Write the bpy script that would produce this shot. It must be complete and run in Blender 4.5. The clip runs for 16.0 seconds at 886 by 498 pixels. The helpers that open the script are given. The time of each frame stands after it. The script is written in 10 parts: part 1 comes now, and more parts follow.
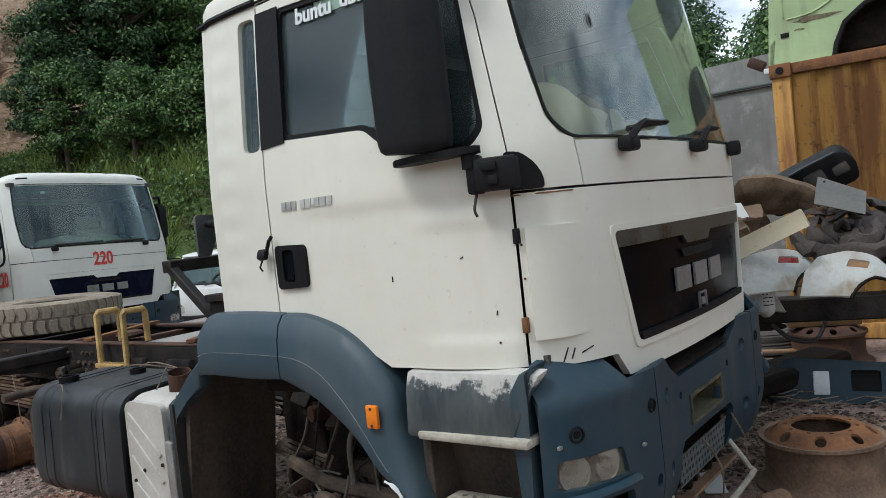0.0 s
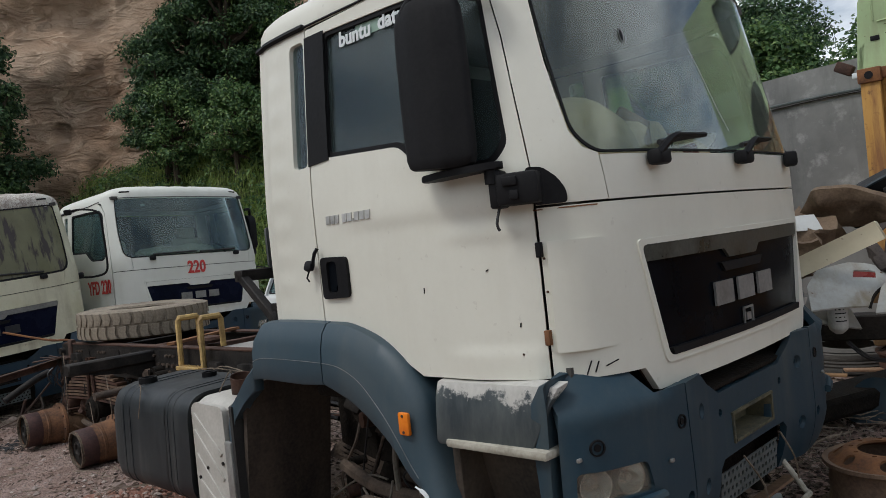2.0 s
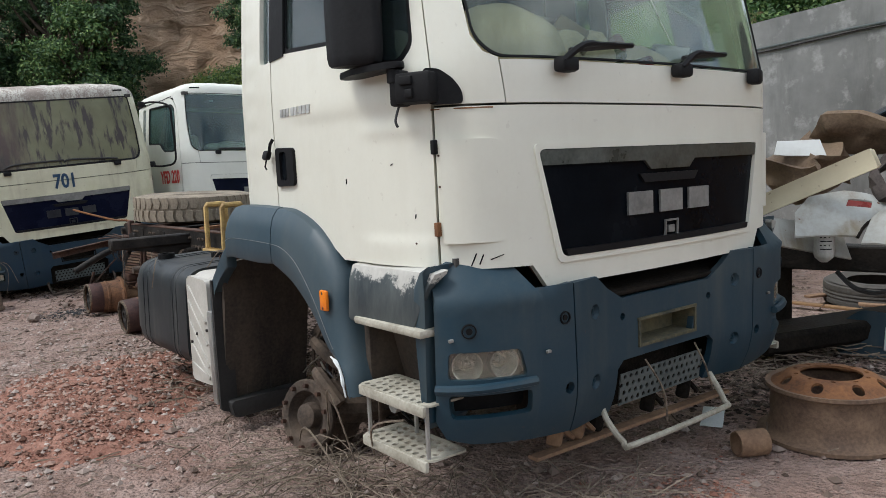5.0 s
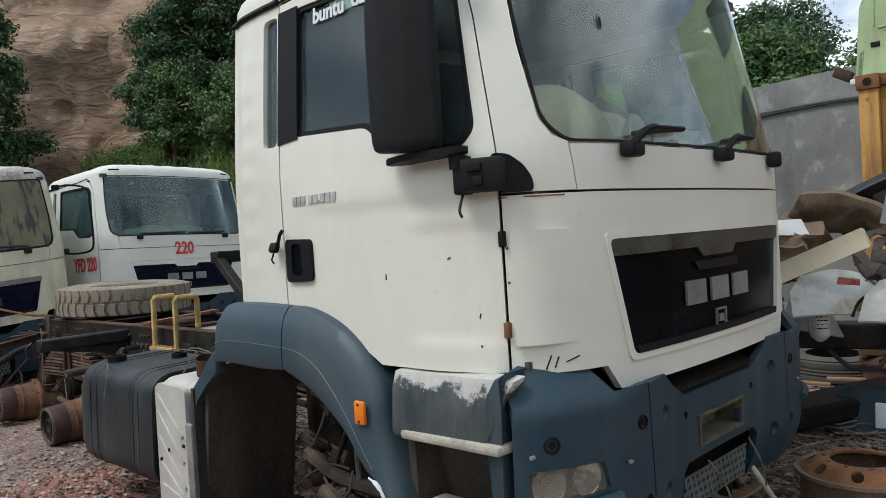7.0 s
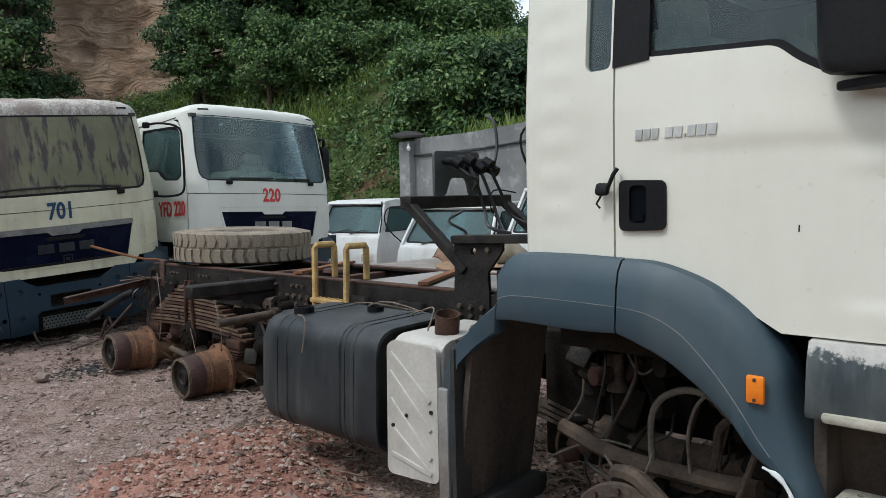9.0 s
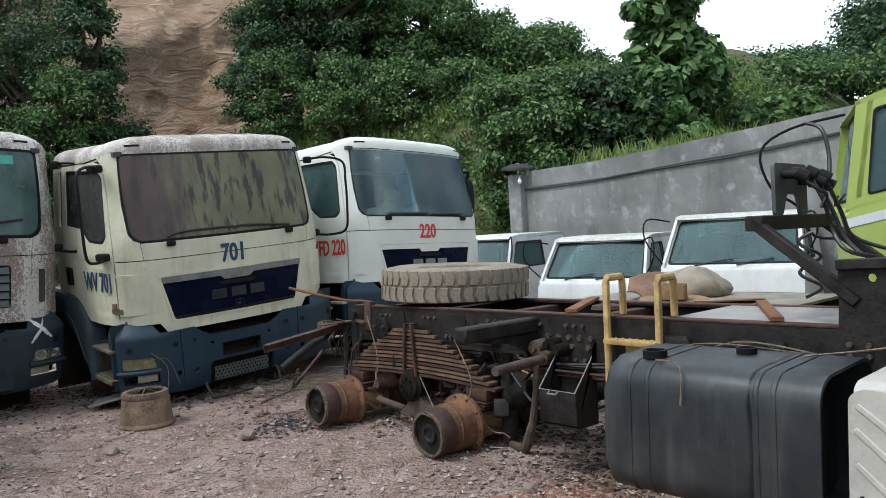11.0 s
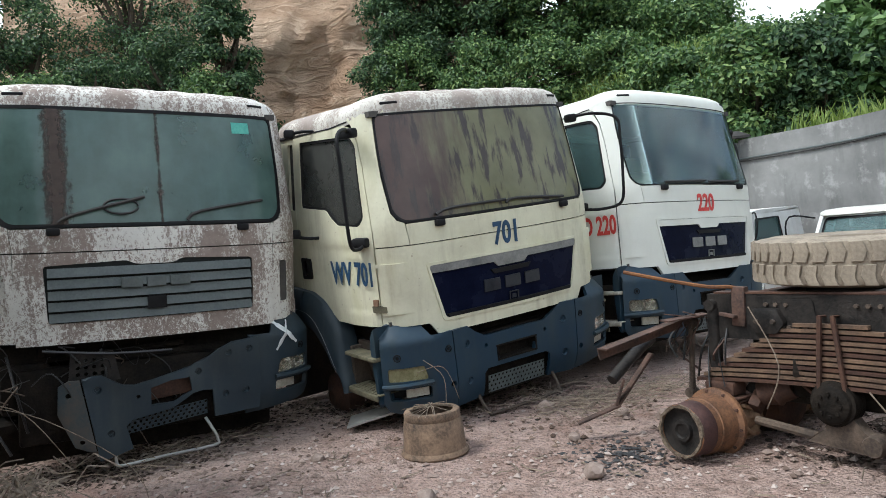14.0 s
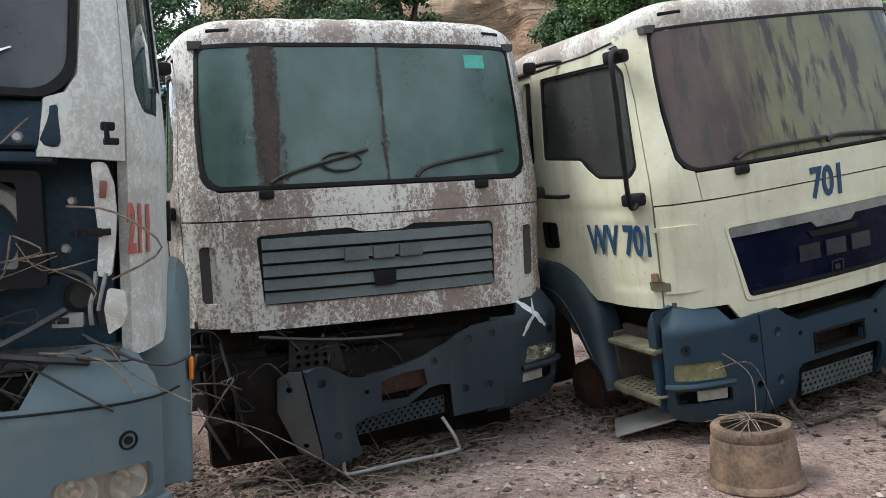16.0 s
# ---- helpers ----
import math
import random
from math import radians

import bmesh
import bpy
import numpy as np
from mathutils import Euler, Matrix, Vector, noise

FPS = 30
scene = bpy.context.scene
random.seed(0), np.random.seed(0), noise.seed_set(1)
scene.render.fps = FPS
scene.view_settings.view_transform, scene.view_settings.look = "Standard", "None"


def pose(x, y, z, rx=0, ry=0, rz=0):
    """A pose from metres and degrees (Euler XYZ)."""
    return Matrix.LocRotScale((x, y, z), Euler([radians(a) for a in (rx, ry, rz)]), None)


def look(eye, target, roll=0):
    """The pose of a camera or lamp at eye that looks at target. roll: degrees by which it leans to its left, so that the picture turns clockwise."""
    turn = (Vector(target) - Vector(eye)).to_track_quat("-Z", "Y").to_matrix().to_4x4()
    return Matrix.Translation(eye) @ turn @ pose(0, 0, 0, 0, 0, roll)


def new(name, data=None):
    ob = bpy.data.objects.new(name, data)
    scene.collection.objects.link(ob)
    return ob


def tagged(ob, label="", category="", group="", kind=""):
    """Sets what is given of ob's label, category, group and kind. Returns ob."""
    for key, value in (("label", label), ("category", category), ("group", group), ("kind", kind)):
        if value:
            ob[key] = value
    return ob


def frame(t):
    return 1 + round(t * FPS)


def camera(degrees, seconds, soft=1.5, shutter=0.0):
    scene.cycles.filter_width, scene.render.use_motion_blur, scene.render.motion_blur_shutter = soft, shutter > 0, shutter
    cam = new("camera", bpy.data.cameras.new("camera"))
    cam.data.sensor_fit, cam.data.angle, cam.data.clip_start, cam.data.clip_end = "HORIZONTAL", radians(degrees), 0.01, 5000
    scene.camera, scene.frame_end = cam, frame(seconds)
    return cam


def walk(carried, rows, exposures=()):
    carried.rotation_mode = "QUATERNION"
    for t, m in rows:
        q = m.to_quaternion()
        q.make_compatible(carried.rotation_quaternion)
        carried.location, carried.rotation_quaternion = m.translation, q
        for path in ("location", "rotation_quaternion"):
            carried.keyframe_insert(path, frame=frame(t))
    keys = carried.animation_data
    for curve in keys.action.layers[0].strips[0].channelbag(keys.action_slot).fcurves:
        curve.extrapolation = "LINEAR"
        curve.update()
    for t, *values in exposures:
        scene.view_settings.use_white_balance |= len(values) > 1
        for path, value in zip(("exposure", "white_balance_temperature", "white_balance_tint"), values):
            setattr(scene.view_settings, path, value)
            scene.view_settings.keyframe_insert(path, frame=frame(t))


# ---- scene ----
cam = camera(60.7, 16.0, 0.75)
METRES, EYE, TILT, LEAN, TURN = 8.4, 1.6, -3.0, 6.3, 0.0
ROWS = [
    (0.0, 0.0, 0.0, 0.0, 0.0, 0.0, -0.0),
    (0.5, 0.0141, -0.0056, 0.0055, 1.12, 2.15, -4.16),
    (1.0, 0.0173, -0.0045, 0.0097, 0.31, 2.83, -2.4),
    (1.5, 0.0182, -0.0057, 0.0108, 2.76, 4.14, -1.47),
    (2.0, 0.0278, -0.0072, 0.0013, 7.17, 0.73, -0.31),
    (2.5, 0.0502, -0.0183, -0.007, 7.71, -2.94, -1.53),
    (3.0, 0.0781, -0.0215, -0.0102, 8.06, -6.06, -1.2),
    (5.5, 0.1144, -0.0163, -0.0022, 15.6, -5.28, -4.26),
    (6.0, 0.0945, -0.0164, 0.0004, 11.67, -2.57, -3.92),
    (6.5, 0.0701, -0.014, 0.0007, 7.47, -1.62, -3.98),
    (7.0, 0.0417, 0.0041, -0.0011, 7.13, 0.25, -2.73),
    (7.5, 0.0083, 0.0158, -0.0004, 9.5, 0.06, -3.85),
    (8.0, -0.0305, 0.0187, -0.0018, 5.94, -0.91, -0.0),
    (8.5, -0.0692, 0.0292, -0.0122, 7.95, -0.67, -3.8),
    (9.0, -0.1103, 0.0415, -0.0192, 7.27, -2.59, -5.16),
    (9.5, -0.1604, 0.0444, -0.0244, 4.85, -3.3, -3.29),
    (10.0, -0.2104, 0.0579, -0.0315, 9.77, -2.41, -3.88),
    (12.5, -0.4245, 0.1477, -0.0522, 10.12, 1.22, -3.04),
    (13.0, -0.4609, 0.1717, -0.0577, 18.4, -0.94, -0.86),
    (13.5, -0.4903, 0.2009, -0.0626, 20.31, -1.76, -1.85),
    (14.0, -0.5262, 0.2244, -0.0674, 18.09, -0.49, -1.62),
    (14.5, -0.5575, 0.2508, -0.0703, 22.83, -1.65, -0.0),
    (15.0, -0.5851, 0.285, -0.07, 32.26, -2.8, -0.81),
    (15.5, -0.6165, 0.305, -0.0739, 34.15, -1.69, -0.12),
    (16.0, -0.6444, 0.325, -0.0764, 30.95, -3.02, -0.29),
]
walk(cam, [(t, pose(0, 0, EYE, TILT, LEAN, TURN) @ pose(METRES * x, METRES * y, METRES * z, 90 + pitch, roll, yaw)) for t, x, y, z, yaw, pitch, roll in ROWS],
     exposures=[(0.0, 0.2, 6300, 8), (0.5, -0.1, 6300, 8), (1.0, -0.42, 6400, 8), (1.5, -0.34, 6450, 9), (2.0, -0.2, 6500, 10), (2.5, 0.2, 6500, 10), (3.0, 0.36, 6500, 10), (5.5, 0.45, 6450, 9), (6.5, 0.33, 6400, 9), (7.0, 0.22, 6350, 8), (7.5, 0.1, 6300, 8), (8.0, 0.12, 6250, 7), (8.5, 0.15, 6250, 7),
                (9.5, 0.42, 6300, 8), (10.0, 0.6, 6200, 7), (12.5, 0.50, 6300, 7), (13.0, 0.82, 6350, 7), (14.5, 0.96, 6350, 7), (16.0, 0.99, 6400, 8)])

# ---- light ----
SUN_AZ, SUN_EL = 215.0, 58.0          # degrees: compass-like angle in plan from +x, height
world = bpy.data.worlds.new("sky")
scene.world = world
world.use_nodes = True
wn, wl = world.node_tree.nodes, world.node_tree.links
wn.clear()
w_out = wn.new("ShaderNodeOutputWorld")
w_bg = wn.new("ShaderNodeBackground")
w_sky = wn.new("ShaderNodeTexSky")
w_sky.sky_type = "NISHITA"
w_sky.sun_disc = False
w_sky.sun_elevation = radians(SUN_EL)
w_sky.sun_rotation = radians(90 - SUN_AZ)
w_sky.dust_density = 2.0
w_co = wn.new("ShaderNodeTexCoord")
w_map = wn.new("ShaderNodeMapping")
w_map.inputs["Scale"].default_value = (1.0, 1.0, 2.2)
w_noise = wn.new("ShaderNodeTexNoise")
w_noise.inputs["Scale"].default_value = 2.3
w_noise.inputs["Detail"].default_value = 9.0
w_noise.inputs["Roughness"].default_value = 0.58
w_ramp = wn.new("ShaderNodeValToRGB")
w_ramp.color_ramp.elements[0].position = 0.40
w_ramp.color_ramp.elements[1].position = 0.56
w_mix = wn.new("ShaderNodeMix")
w_mix.data_type = "RGBA"
w_mix.inputs["B"].default_value = (10.6, 11.2, 11.9, 1)
wl.new(w_co.outputs["Generated"], w_map.inputs["Vector"])
wl.new(w_map.outputs["Vector"], w_noise.inputs["Vector"])
wl.new(w_noise.outputs["Fac"], w_ramp.inputs["Fac"])
wl.new(w_ramp.outputs["Color"], w_mix.inputs["Factor"])
wl.new(w_sky.outputs["Color"], w_mix.inputs["A"])
wl.new(w_mix.outputs["Result"], w_bg.inputs["Color"])
w_bg.inputs["Strength"].default_value = 0.105
wl.new(w_bg.outputs["Background"], w_out.inputs["Surface"])

sun = new("sun", bpy.data.lights.new("sun", "SUN"))
sun.data.energy = 1.5
sun.data.angle = radians(14)
sun.data.color = (1.0, 0.985, 0.965)
sd = Vector((math.cos(radians(SUN_EL)) * math.cos(radians(SUN_AZ)), math.cos(radians(SUN_EL)) * math.sin(radians(SUN_AZ)), math.sin(radians(SUN_EL))))
sun.matrix_basis = look(sd * 50, (0, 0, 0))

# ---- helpers for shapes ----
from mathutils.geometry import delaunay_2d_cdt


def part(name, bm, mat, parent, label="", smooth=True, at=None):
    """One mesh object under a thing or a part. bm: a bmesh (used up) or a mesh."""
    if isinstance(bm, bmesh.types.BMesh):
        bmesh.ops.recalc_face_normals(bm, faces=bm.faces[:])
        me = bpy.data.meshes.new(name)
        bm.to_mesh(me)
        bm.free()
        if smooth:
            me.shade_smooth()
            me.set_sharp_from_angle(angle=radians(38))
    else:
        me = bm
    if not me.materials:
        me.materials.append(None)
    ob = new(name, me)
    ob.material_slots[0].link = "OBJECT"
    ob.material_slots[0].material = mat
    if parent is not None:
        ob.parent = parent
    if at is not None:
        ob.matrix_basis = at
    if label:
        tagged(ob, label=label)
    return ob


def thing(name, m, label, category, group="", kind=""):
    ob = new(name)
    ob.empty_display_size = 0.2
    ob.matrix_basis = m
    return tagged(ob, label, category, group, kind)


def single(name, bm, mat, m, label, category, group="", kind="", smooth=True):
    """A thing of one mesh."""
    ob = part(name, bm, mat, None, "", smooth, m)
    return tagged(ob, label, category, group, kind)


def soup(name, verts, faces, mat, parent=None, kind="stuff", label="", category="", smooth=False):
    """One mesh from arrays, for what nobody could count."""
    me = bpy.data.meshes.new(name)
    me.from_pydata(verts, [], faces)
    if smooth:
        me.shade_smooth()
    ob = part(name, me, mat, parent)
    return tagged(ob, label, category, "", kind)


def B():
    return bmesh.new()


def box(bm, c, size, rot=(0, 0, 0), bevel=0.0, seg=2):
    m = pose(*c, *rot) @ Matrix.Diagonal((*size, 1))
    g = bmesh.ops.create_cube(bm, size=1.0, matrix=m)["verts"]
    if bevel > 0:
        es = list({e for v in g for e in v.link_edges})
        bmesh.ops.bevel(bm, geom=es, offset=bevel, segments=seg, profile=0.5, affect="EDGES")
    return bm


def cyl(bm, p0, p1, r0, r1=None, seg=16, caps=True):
    p0, p1 = Vector(p0), Vector(p1)
    r1 = r0 if r1 is None else r1
    q = (p1 - p0).to_track_quat("Z", "Y")
    a, b = [], []
    for i in range(seg):
        t = 2 * math.pi * i / seg
        d = q @ Vector((math.cos(t), math.sin(t), 0))
        a.append(bm.verts.new(p0 + d * r0))
        b.append(bm.verts.new(p1 + d * r1))
    for i in range(seg):
        bm.faces.new((a[i], a[(i + 1) % seg], b[(i + 1) % seg], b[i]))
    if caps:
        bm.faces.new(a[::-1])
        bm.faces.new(b)
    return bm


def lathe(bm, profile, m, seg=32, a0=0.0, a1=360.0):
    """Turns the profile of (radius, height) round z, then places it by m."""
    full = abs(a1 - a0) >= 360
    n = seg if full else seg + 1
    rings = []
    for i in range(n):
        t = radians(a0 + (a1 - a0) * i / seg)
        rings.append([bm.verts.new(m @ Vector((r * math.cos(t), r * math.sin(t), h))) for r, h in profile])
    for i in range(seg):
        u, v = rings[i], rings[(i + 1) % n]
        for j in range(len(profile) - 1):
            try:
                bm.faces.new((u[j], v[j], v[j + 1], u[j + 1]))
            except ValueError:
                pass
    bmesh.ops.remove_doubles(bm, verts=[v for r in rings for v in r], dist=1e-5)
    return bm


def prism(bm, poly, place, w0, w1, bevel=0.0, seg=2):
    """A flat outline given thickness. place(u, v, w) gives the point."""
    a = [bm.verts.new(place(u, v, w0)) for u, v in poly]
    b = [bm.verts.new(place(u, v, w1)) for u, v in poly]
    n = len(poly)
    fs = [bm.faces.new(a), bm.faces.new(b[::-1])]
    for i in range(n):
        fs.append(bm.faces.new((a[i], b[i], b[(i + 1) % n], a[(i + 1) % n])))
    if bevel > 0:
        es = list({e for f in fs[:2] for e in f.edges})
        bmesh.ops.bevel(bm, geom=es, offset=bevel, segments=seg, profile=0.5, affect="EDGES")
    return bm


def smoothline(pts, n=6):
    """A rounded line through points."""
    p = [Vector(q) for q in pts]
    out = []
    for i in range(len(p) - 1):
        a, b, c, d = p[max(i - 1, 0)], p[i], p[i + 1], p[min(i + 2, len(p) - 1)]
        for k in range(n):
            t = k / n
            out.append(0.5 * ((2 * b) + (c - a) * t + (2 * a - 5 * b + 4 * c - d) * t * t + (3 * b - a - 3 * c + d) * t ** 3))
    out.append(p[-1])
    return out


def tube(bm, pts, r, seg=8, smooth=0, flat=1.0):
    pts = smoothline(pts, smooth) if smooth else [Vector(q) for q in pts]
    rings = []
    side = None
    for i, p in enumerate(pts):
        d = (pts[min(i + 1, len(pts) - 1)] - pts[max(i - 1, 0)]).normalized()
        if side is None:
            side = d.orthogonal().normalized()
        side = (side - d * side.dot(d)).normalized()
        up = d.cross(side)
        rr = r[i * len(r) // len(pts)] if isinstance(r, (list, tuple)) else r
        rings.append([bm.verts.new(p + (side * math.cos(2 * math.pi * k / seg) + up * math.sin(2 * math.pi * k / seg) * flat) * rr) for k in range(seg)])
    for u, v in zip(rings, rings[1:]):
        for k in range(seg):
            bm.faces.new((u[k], u[(k + 1) % seg], v[(k + 1) % seg], v[k]))
    bm.faces.new(rings[0][::-1])
    bm.faces.new(rings[-1])
    return bm


def bar(bm, p0, p1, w, h, up=(0, 0, 1), bevel=0.0):
    """A straight bar of w x h between two points."""
    p0, p1 = Vector(p0), Vector(p1)
    d = (p1 - p0).normalized()
    s = d.cross(Vector(up)).normalized()
    u = s.cross(d)
    m = Matrix((( *s,), (*d,), (*u,))).transposed().to_4x4()
    m.translation = (p0 + p1) / 2
    g = bmesh.ops.create_cube(bm, size=1.0, matrix=m @ Matrix.Diagonal((w, (p1 - p0).length, h, 1)))["verts"]
    if bevel > 0:
        bmesh.ops.bevel(bm, geom=list({e for v in g for e in v.link_edges}), offset=bevel, segments=1, profile=0.5, affect="EDGES")
    return bm


def inside(poly, x, y):
    r = False
    j = len(poly) - 1
    for i in range(len(poly)):
        xi, yi = poly[i]
        xj, yj = poly[j]
        if (yi > y) != (yj > y) and x < (xj - xi) * (y - yi) / (yj - yi) + xi:
            r = not r
        j = i
    return r


def rounded(poly, r, n=4):
    """The outline with its corners rounded by r (a number, or one for each corner)."""
    out = []
    m = len(poly)
    for i in range(m):
        p, a, b = Vector(poly[i]), Vector(poly[i - 1]), Vector(poly[(i + 1) % m])
        rr = r[i] if isinstance(r, (list, tuple)) else r
        rr = min(rr, (a - p).length * 0.45, (b - p).length * 0.45)
        if rr < 1e-4:
            out.append(tuple(p))
            continue
        s, e = p + (a - p).normalized() * rr, p + (b - p).normalized() * rr
        for k in range(n + 1):
            t = k / n
            q = s * (1 - t) ** 2 + p * 2 * t * (1 - t) + e * t * t
            out.append((q.x, q.y))
    return out


def oval(cx, cy, rx, ry=None, n=14):
    ry = rx if ry is None else ry
    return [(cx + rx * math.cos(2 * math.pi * i / n), cy + ry * math.sin(2 * math.pi * i / n)) for i in range(n)]


def dense(poly, step):
    out = []
    for i in range(len(poly)):
        a, b = poly[i], poly[(i + 1) % len(poly)]
        k = max(1, int(math.hypot(b[0] - a[0], b[1] - a[1]) / step))
        out += [(a[0] + (b[0] - a[0]) * j / k, a[1] + (b[1] - a[1]) * j / k) for j in range(k)]
    return out


def sheet(bm, outline, holes, place, thick, step=0.06):
    """A bent sheet: an outline with holes in two numbers (u, v), bent by place(u, v, depth)."""
    loops = [dense(outline, step)] + [dense(h, step) for h in holes]
    pts, edges = [], []
    for lp in loops:
        k = len(pts)
        pts += lp
        edges += [(k + i, k + (i + 1) % len(lp)) for i in range(len(lp))]
    bp = np.array(pts)
    us = np.arange(bp[:, 0].min() + step / 2, bp[:, 0].max(), step)
    vs = np.arange(bp[:, 1].min() + step / 2, bp[:, 1].max(), step)
    for i, u in enumerate(us):
        for v in vs:
            v2 = v + (step * 0.5 if i % 2 else 0)
            if inside(loops[0], u, v2) and not any(inside(h, u, v2) for h in loops[1:]):
                if ((bp[:, 0] - u) ** 2 + (bp[:, 1] - v2) ** 2).min() > (step * 0.45) ** 2:
                    pts.append((u, v2))
    ov, oe, of = delaunay_2d_cdt([Vector(p) for p in pts], edges, [], 0, 1e-6)[:3]
    tris = []
    for f in of:
        cx, cy = sum(ov[i].x for i in f) / 3, sum(ov[i].y for i in f) / 3
        if inside(loops[0], cx, cy) and not any(inside(h, cx, cy) for h in loops[1:]):
            tris.append(tuple(f))
    used = sorted({i for f in tris for i in f})
    fr = {i: bm.verts.new(place(ov[i].x, ov[i].y, 0.0)) for i in used}
    if thick <= 0:
        for f in tris:
            bm.faces.new([fr[i] for i in f])
        return bm
    bk = {i: bm.verts.new(place(ov[i].x, ov[i].y, thick)) for i in used}
    count = {}
    for a, b, c in tris:
        bm.faces.new((fr[a], fr[b], fr[c]))
        bm.faces.new((bk[c], bk[b], bk[a]))
        for e in ((a, b), (b, c), (c, a)):
            count.setdefault((min(e), max(e)), []).append(e)
    for es in count.values():
        if len(es) == 1:
            a, b = es[0]
            bm.faces.new((fr[b], fr[a], bk[a], bk[b]))
    return bm


def text(body, size, m, mat, parent, name, label="", depth=0.002, wide=1.0, bold=0.03):
    """Raised lettering with the built-in font, as a mesh."""
    cu = bpy.data.curves.new(name, "FONT")
    cu.body, cu.size, cu.extrude = body, size, depth
    cu.align_x, cu.align_y = "CENTER", "CENTER"
    cu.offset = bold * size
    cu.resolution_u = 3
    tmp = bpy.data.objects.new(name, cu)
    me = bpy.data.meshes.new_from_object(tmp)
    bpy.data.objects.remove(tmp)
    bpy.data.curves.remove(cu)
    me.transform(Matrix.Diagonal((wide, 1, 1, 1)))
    me.materials.clear()
    return part(name, me, mat, parent, label, at=m)


# ---- helpers for materials ----
def rgb(r, g, b):
    return (r, g, b, 1.0)


class Nodes:
    """A small writer of node materials."""

    def __init__(self, name):
        self.mat = bpy.data.materials.new(name)
        self.mat.use_nodes = True
        self.t = self.mat.node_tree
        self.p = self.t.nodes["Principled BSDF"]
        self.co = self.t.nodes.new("ShaderNodeTexCoord")

    def link(self, a, b):
        self.t.links.new(a, b)

    def noise(self, scale, detail=4.0, rough=0.55, stretch=(1, 1, 1), distort=0.0):
        mp = self.t.nodes.new("ShaderNodeMapping")
        mp.inputs["Scale"].default_value = stretch
        nz = self.t.nodes.new("ShaderNodeTexNoise")
        nz.inputs["Scale"].default_value = scale
        nz.inputs["Detail"].default_value = detail
        nz.inputs["Roughness"].default_value = rough
        nz.inputs["Distortion"].default_value = distort
        self.link(self.co.outputs["Object"], mp.inputs["Vector"])
        self.link(mp.outputs["Vector"], nz.inputs["Vector"])
        return nz.outputs["Fac"]

    def voronoi(self, scale, feature="F1", stretch=(1, 1, 1)):
        mp = self.t.nodes.new("ShaderNodeMapping")
        mp.inputs["Scale"].default_value = stretch
        nz = self.t.nodes.new("ShaderNodeTexVoronoi")
        nz.feature = feature
        nz.inputs["Scale"].default_value = scale
        self.link(self.co.outputs["Object"], mp.inputs["Vector"])
        self.link(mp.outputs["Vector"], nz.inputs["Vector"])
        return nz.outputs["Distance"]

    def ramp(self, fac, lo, hi, a=0.0, b=1.0):
        r = self.t.nodes.new("ShaderNodeMapRange")
        r.inputs["From Min"].default_value, r.inputs["From Max"].default_value = lo, hi
        r.inputs["To Min"].default_value, r.inputs["To Max"].default_value = a, b
        self.link(fac, r.inputs["Value"])
        return r.outputs["Result"]

    def math(self, op, a, b):
        m = self.t.nodes.new("ShaderNodeMath")
        m.operation = op
        for k, v in enumerate((a, b)):
            if isinstance(v, (int, float)):
                m.inputs[k].default_value = v
            else:
                self.link(v, m.inputs[k])
        return m.outputs["Value"]

    def mix(self, fac, a, b):
        m = self.t.nodes.new("ShaderNodeMix")
        m.data_type = "RGBA"
        for key, v in (("Factor", fac), ("A", a), ("B", b)):
            sk = [s for s in m.inputs if s.name == key and (s.type == "RGBA" or key == "Factor" and s.type == "VALUE")][0]
            if isinstance(v, tuple):
                sk.default_value = v
            elif isinstance(v, (int, float)):
                sk.default_value = v
            else:
                self.link(v, sk)
        return [s for s in m.outputs if s.type == "RGBA"][0]

    def height(self):
        s = self.t.nodes.new("ShaderNodeSeparateXYZ")
        self.link(self.co.outputs["Object"], s.inputs["Vector"])
        return s.outputs["Z"]

    def chance(self):
        g = self.t.nodes.new("ShaderNodeNewGeometry")
        return g.outputs["Random Per Island"]

    def luck(self):
        g = self.t.nodes.new("ShaderNodeObjectInfo")
        return g.outputs["Random"]

    def bump(self, fac, strength=0.3, dist=0.01):
        b = self.t.nodes.new("ShaderNodeBump")
        b.inputs["Strength"].default_value = strength
        b.inputs["Distance"].default_value = dist
        self.link(fac, b.inputs["Height"])
        self.link(b.outputs["Normal"], self.p.inputs["Normal"])

    def done(self, color, rough=0.6, metal=0.0, spec=0.5):
        for key, v in (("Base Color", color), ("Roughness", rough), ("Metallic", metal), ("Specular IOR Level", spec)):
            if isinstance(v, (tuple, int, float)):
                self.p.inputs[key].default_value = v
            else:
                self.link(v, self.p.inputs[key])
        return self.mat


def plain(name, a, b, scale=6.0, rough=0.6, metal=0.0, bump=0.15, dist=0.004, detail=6.0, stretch=(1, 1, 1), fine=60.0, spec=0.5):
    """Two tones mixed by coarse and fine noise."""
    n = Nodes(name)
    c = n.noise(scale, detail, 0.6, stretch)
    f = n.noise(fine, 3.0)
    k = n.ramp(n.math("ADD", n.math("MULTIPLY", c, 0.7), n.math("MULTIPLY", f, 0.3)), 0.36, 0.64)
    n.bump(f, bump, dist)
    return n.done(n.mix(k, rgb(*a), rgb(*b)), n.ramp(c, 0.3, 0.7, max(0.05, rough - 0.1), min(1, rough + 0.12)), metal, spec)


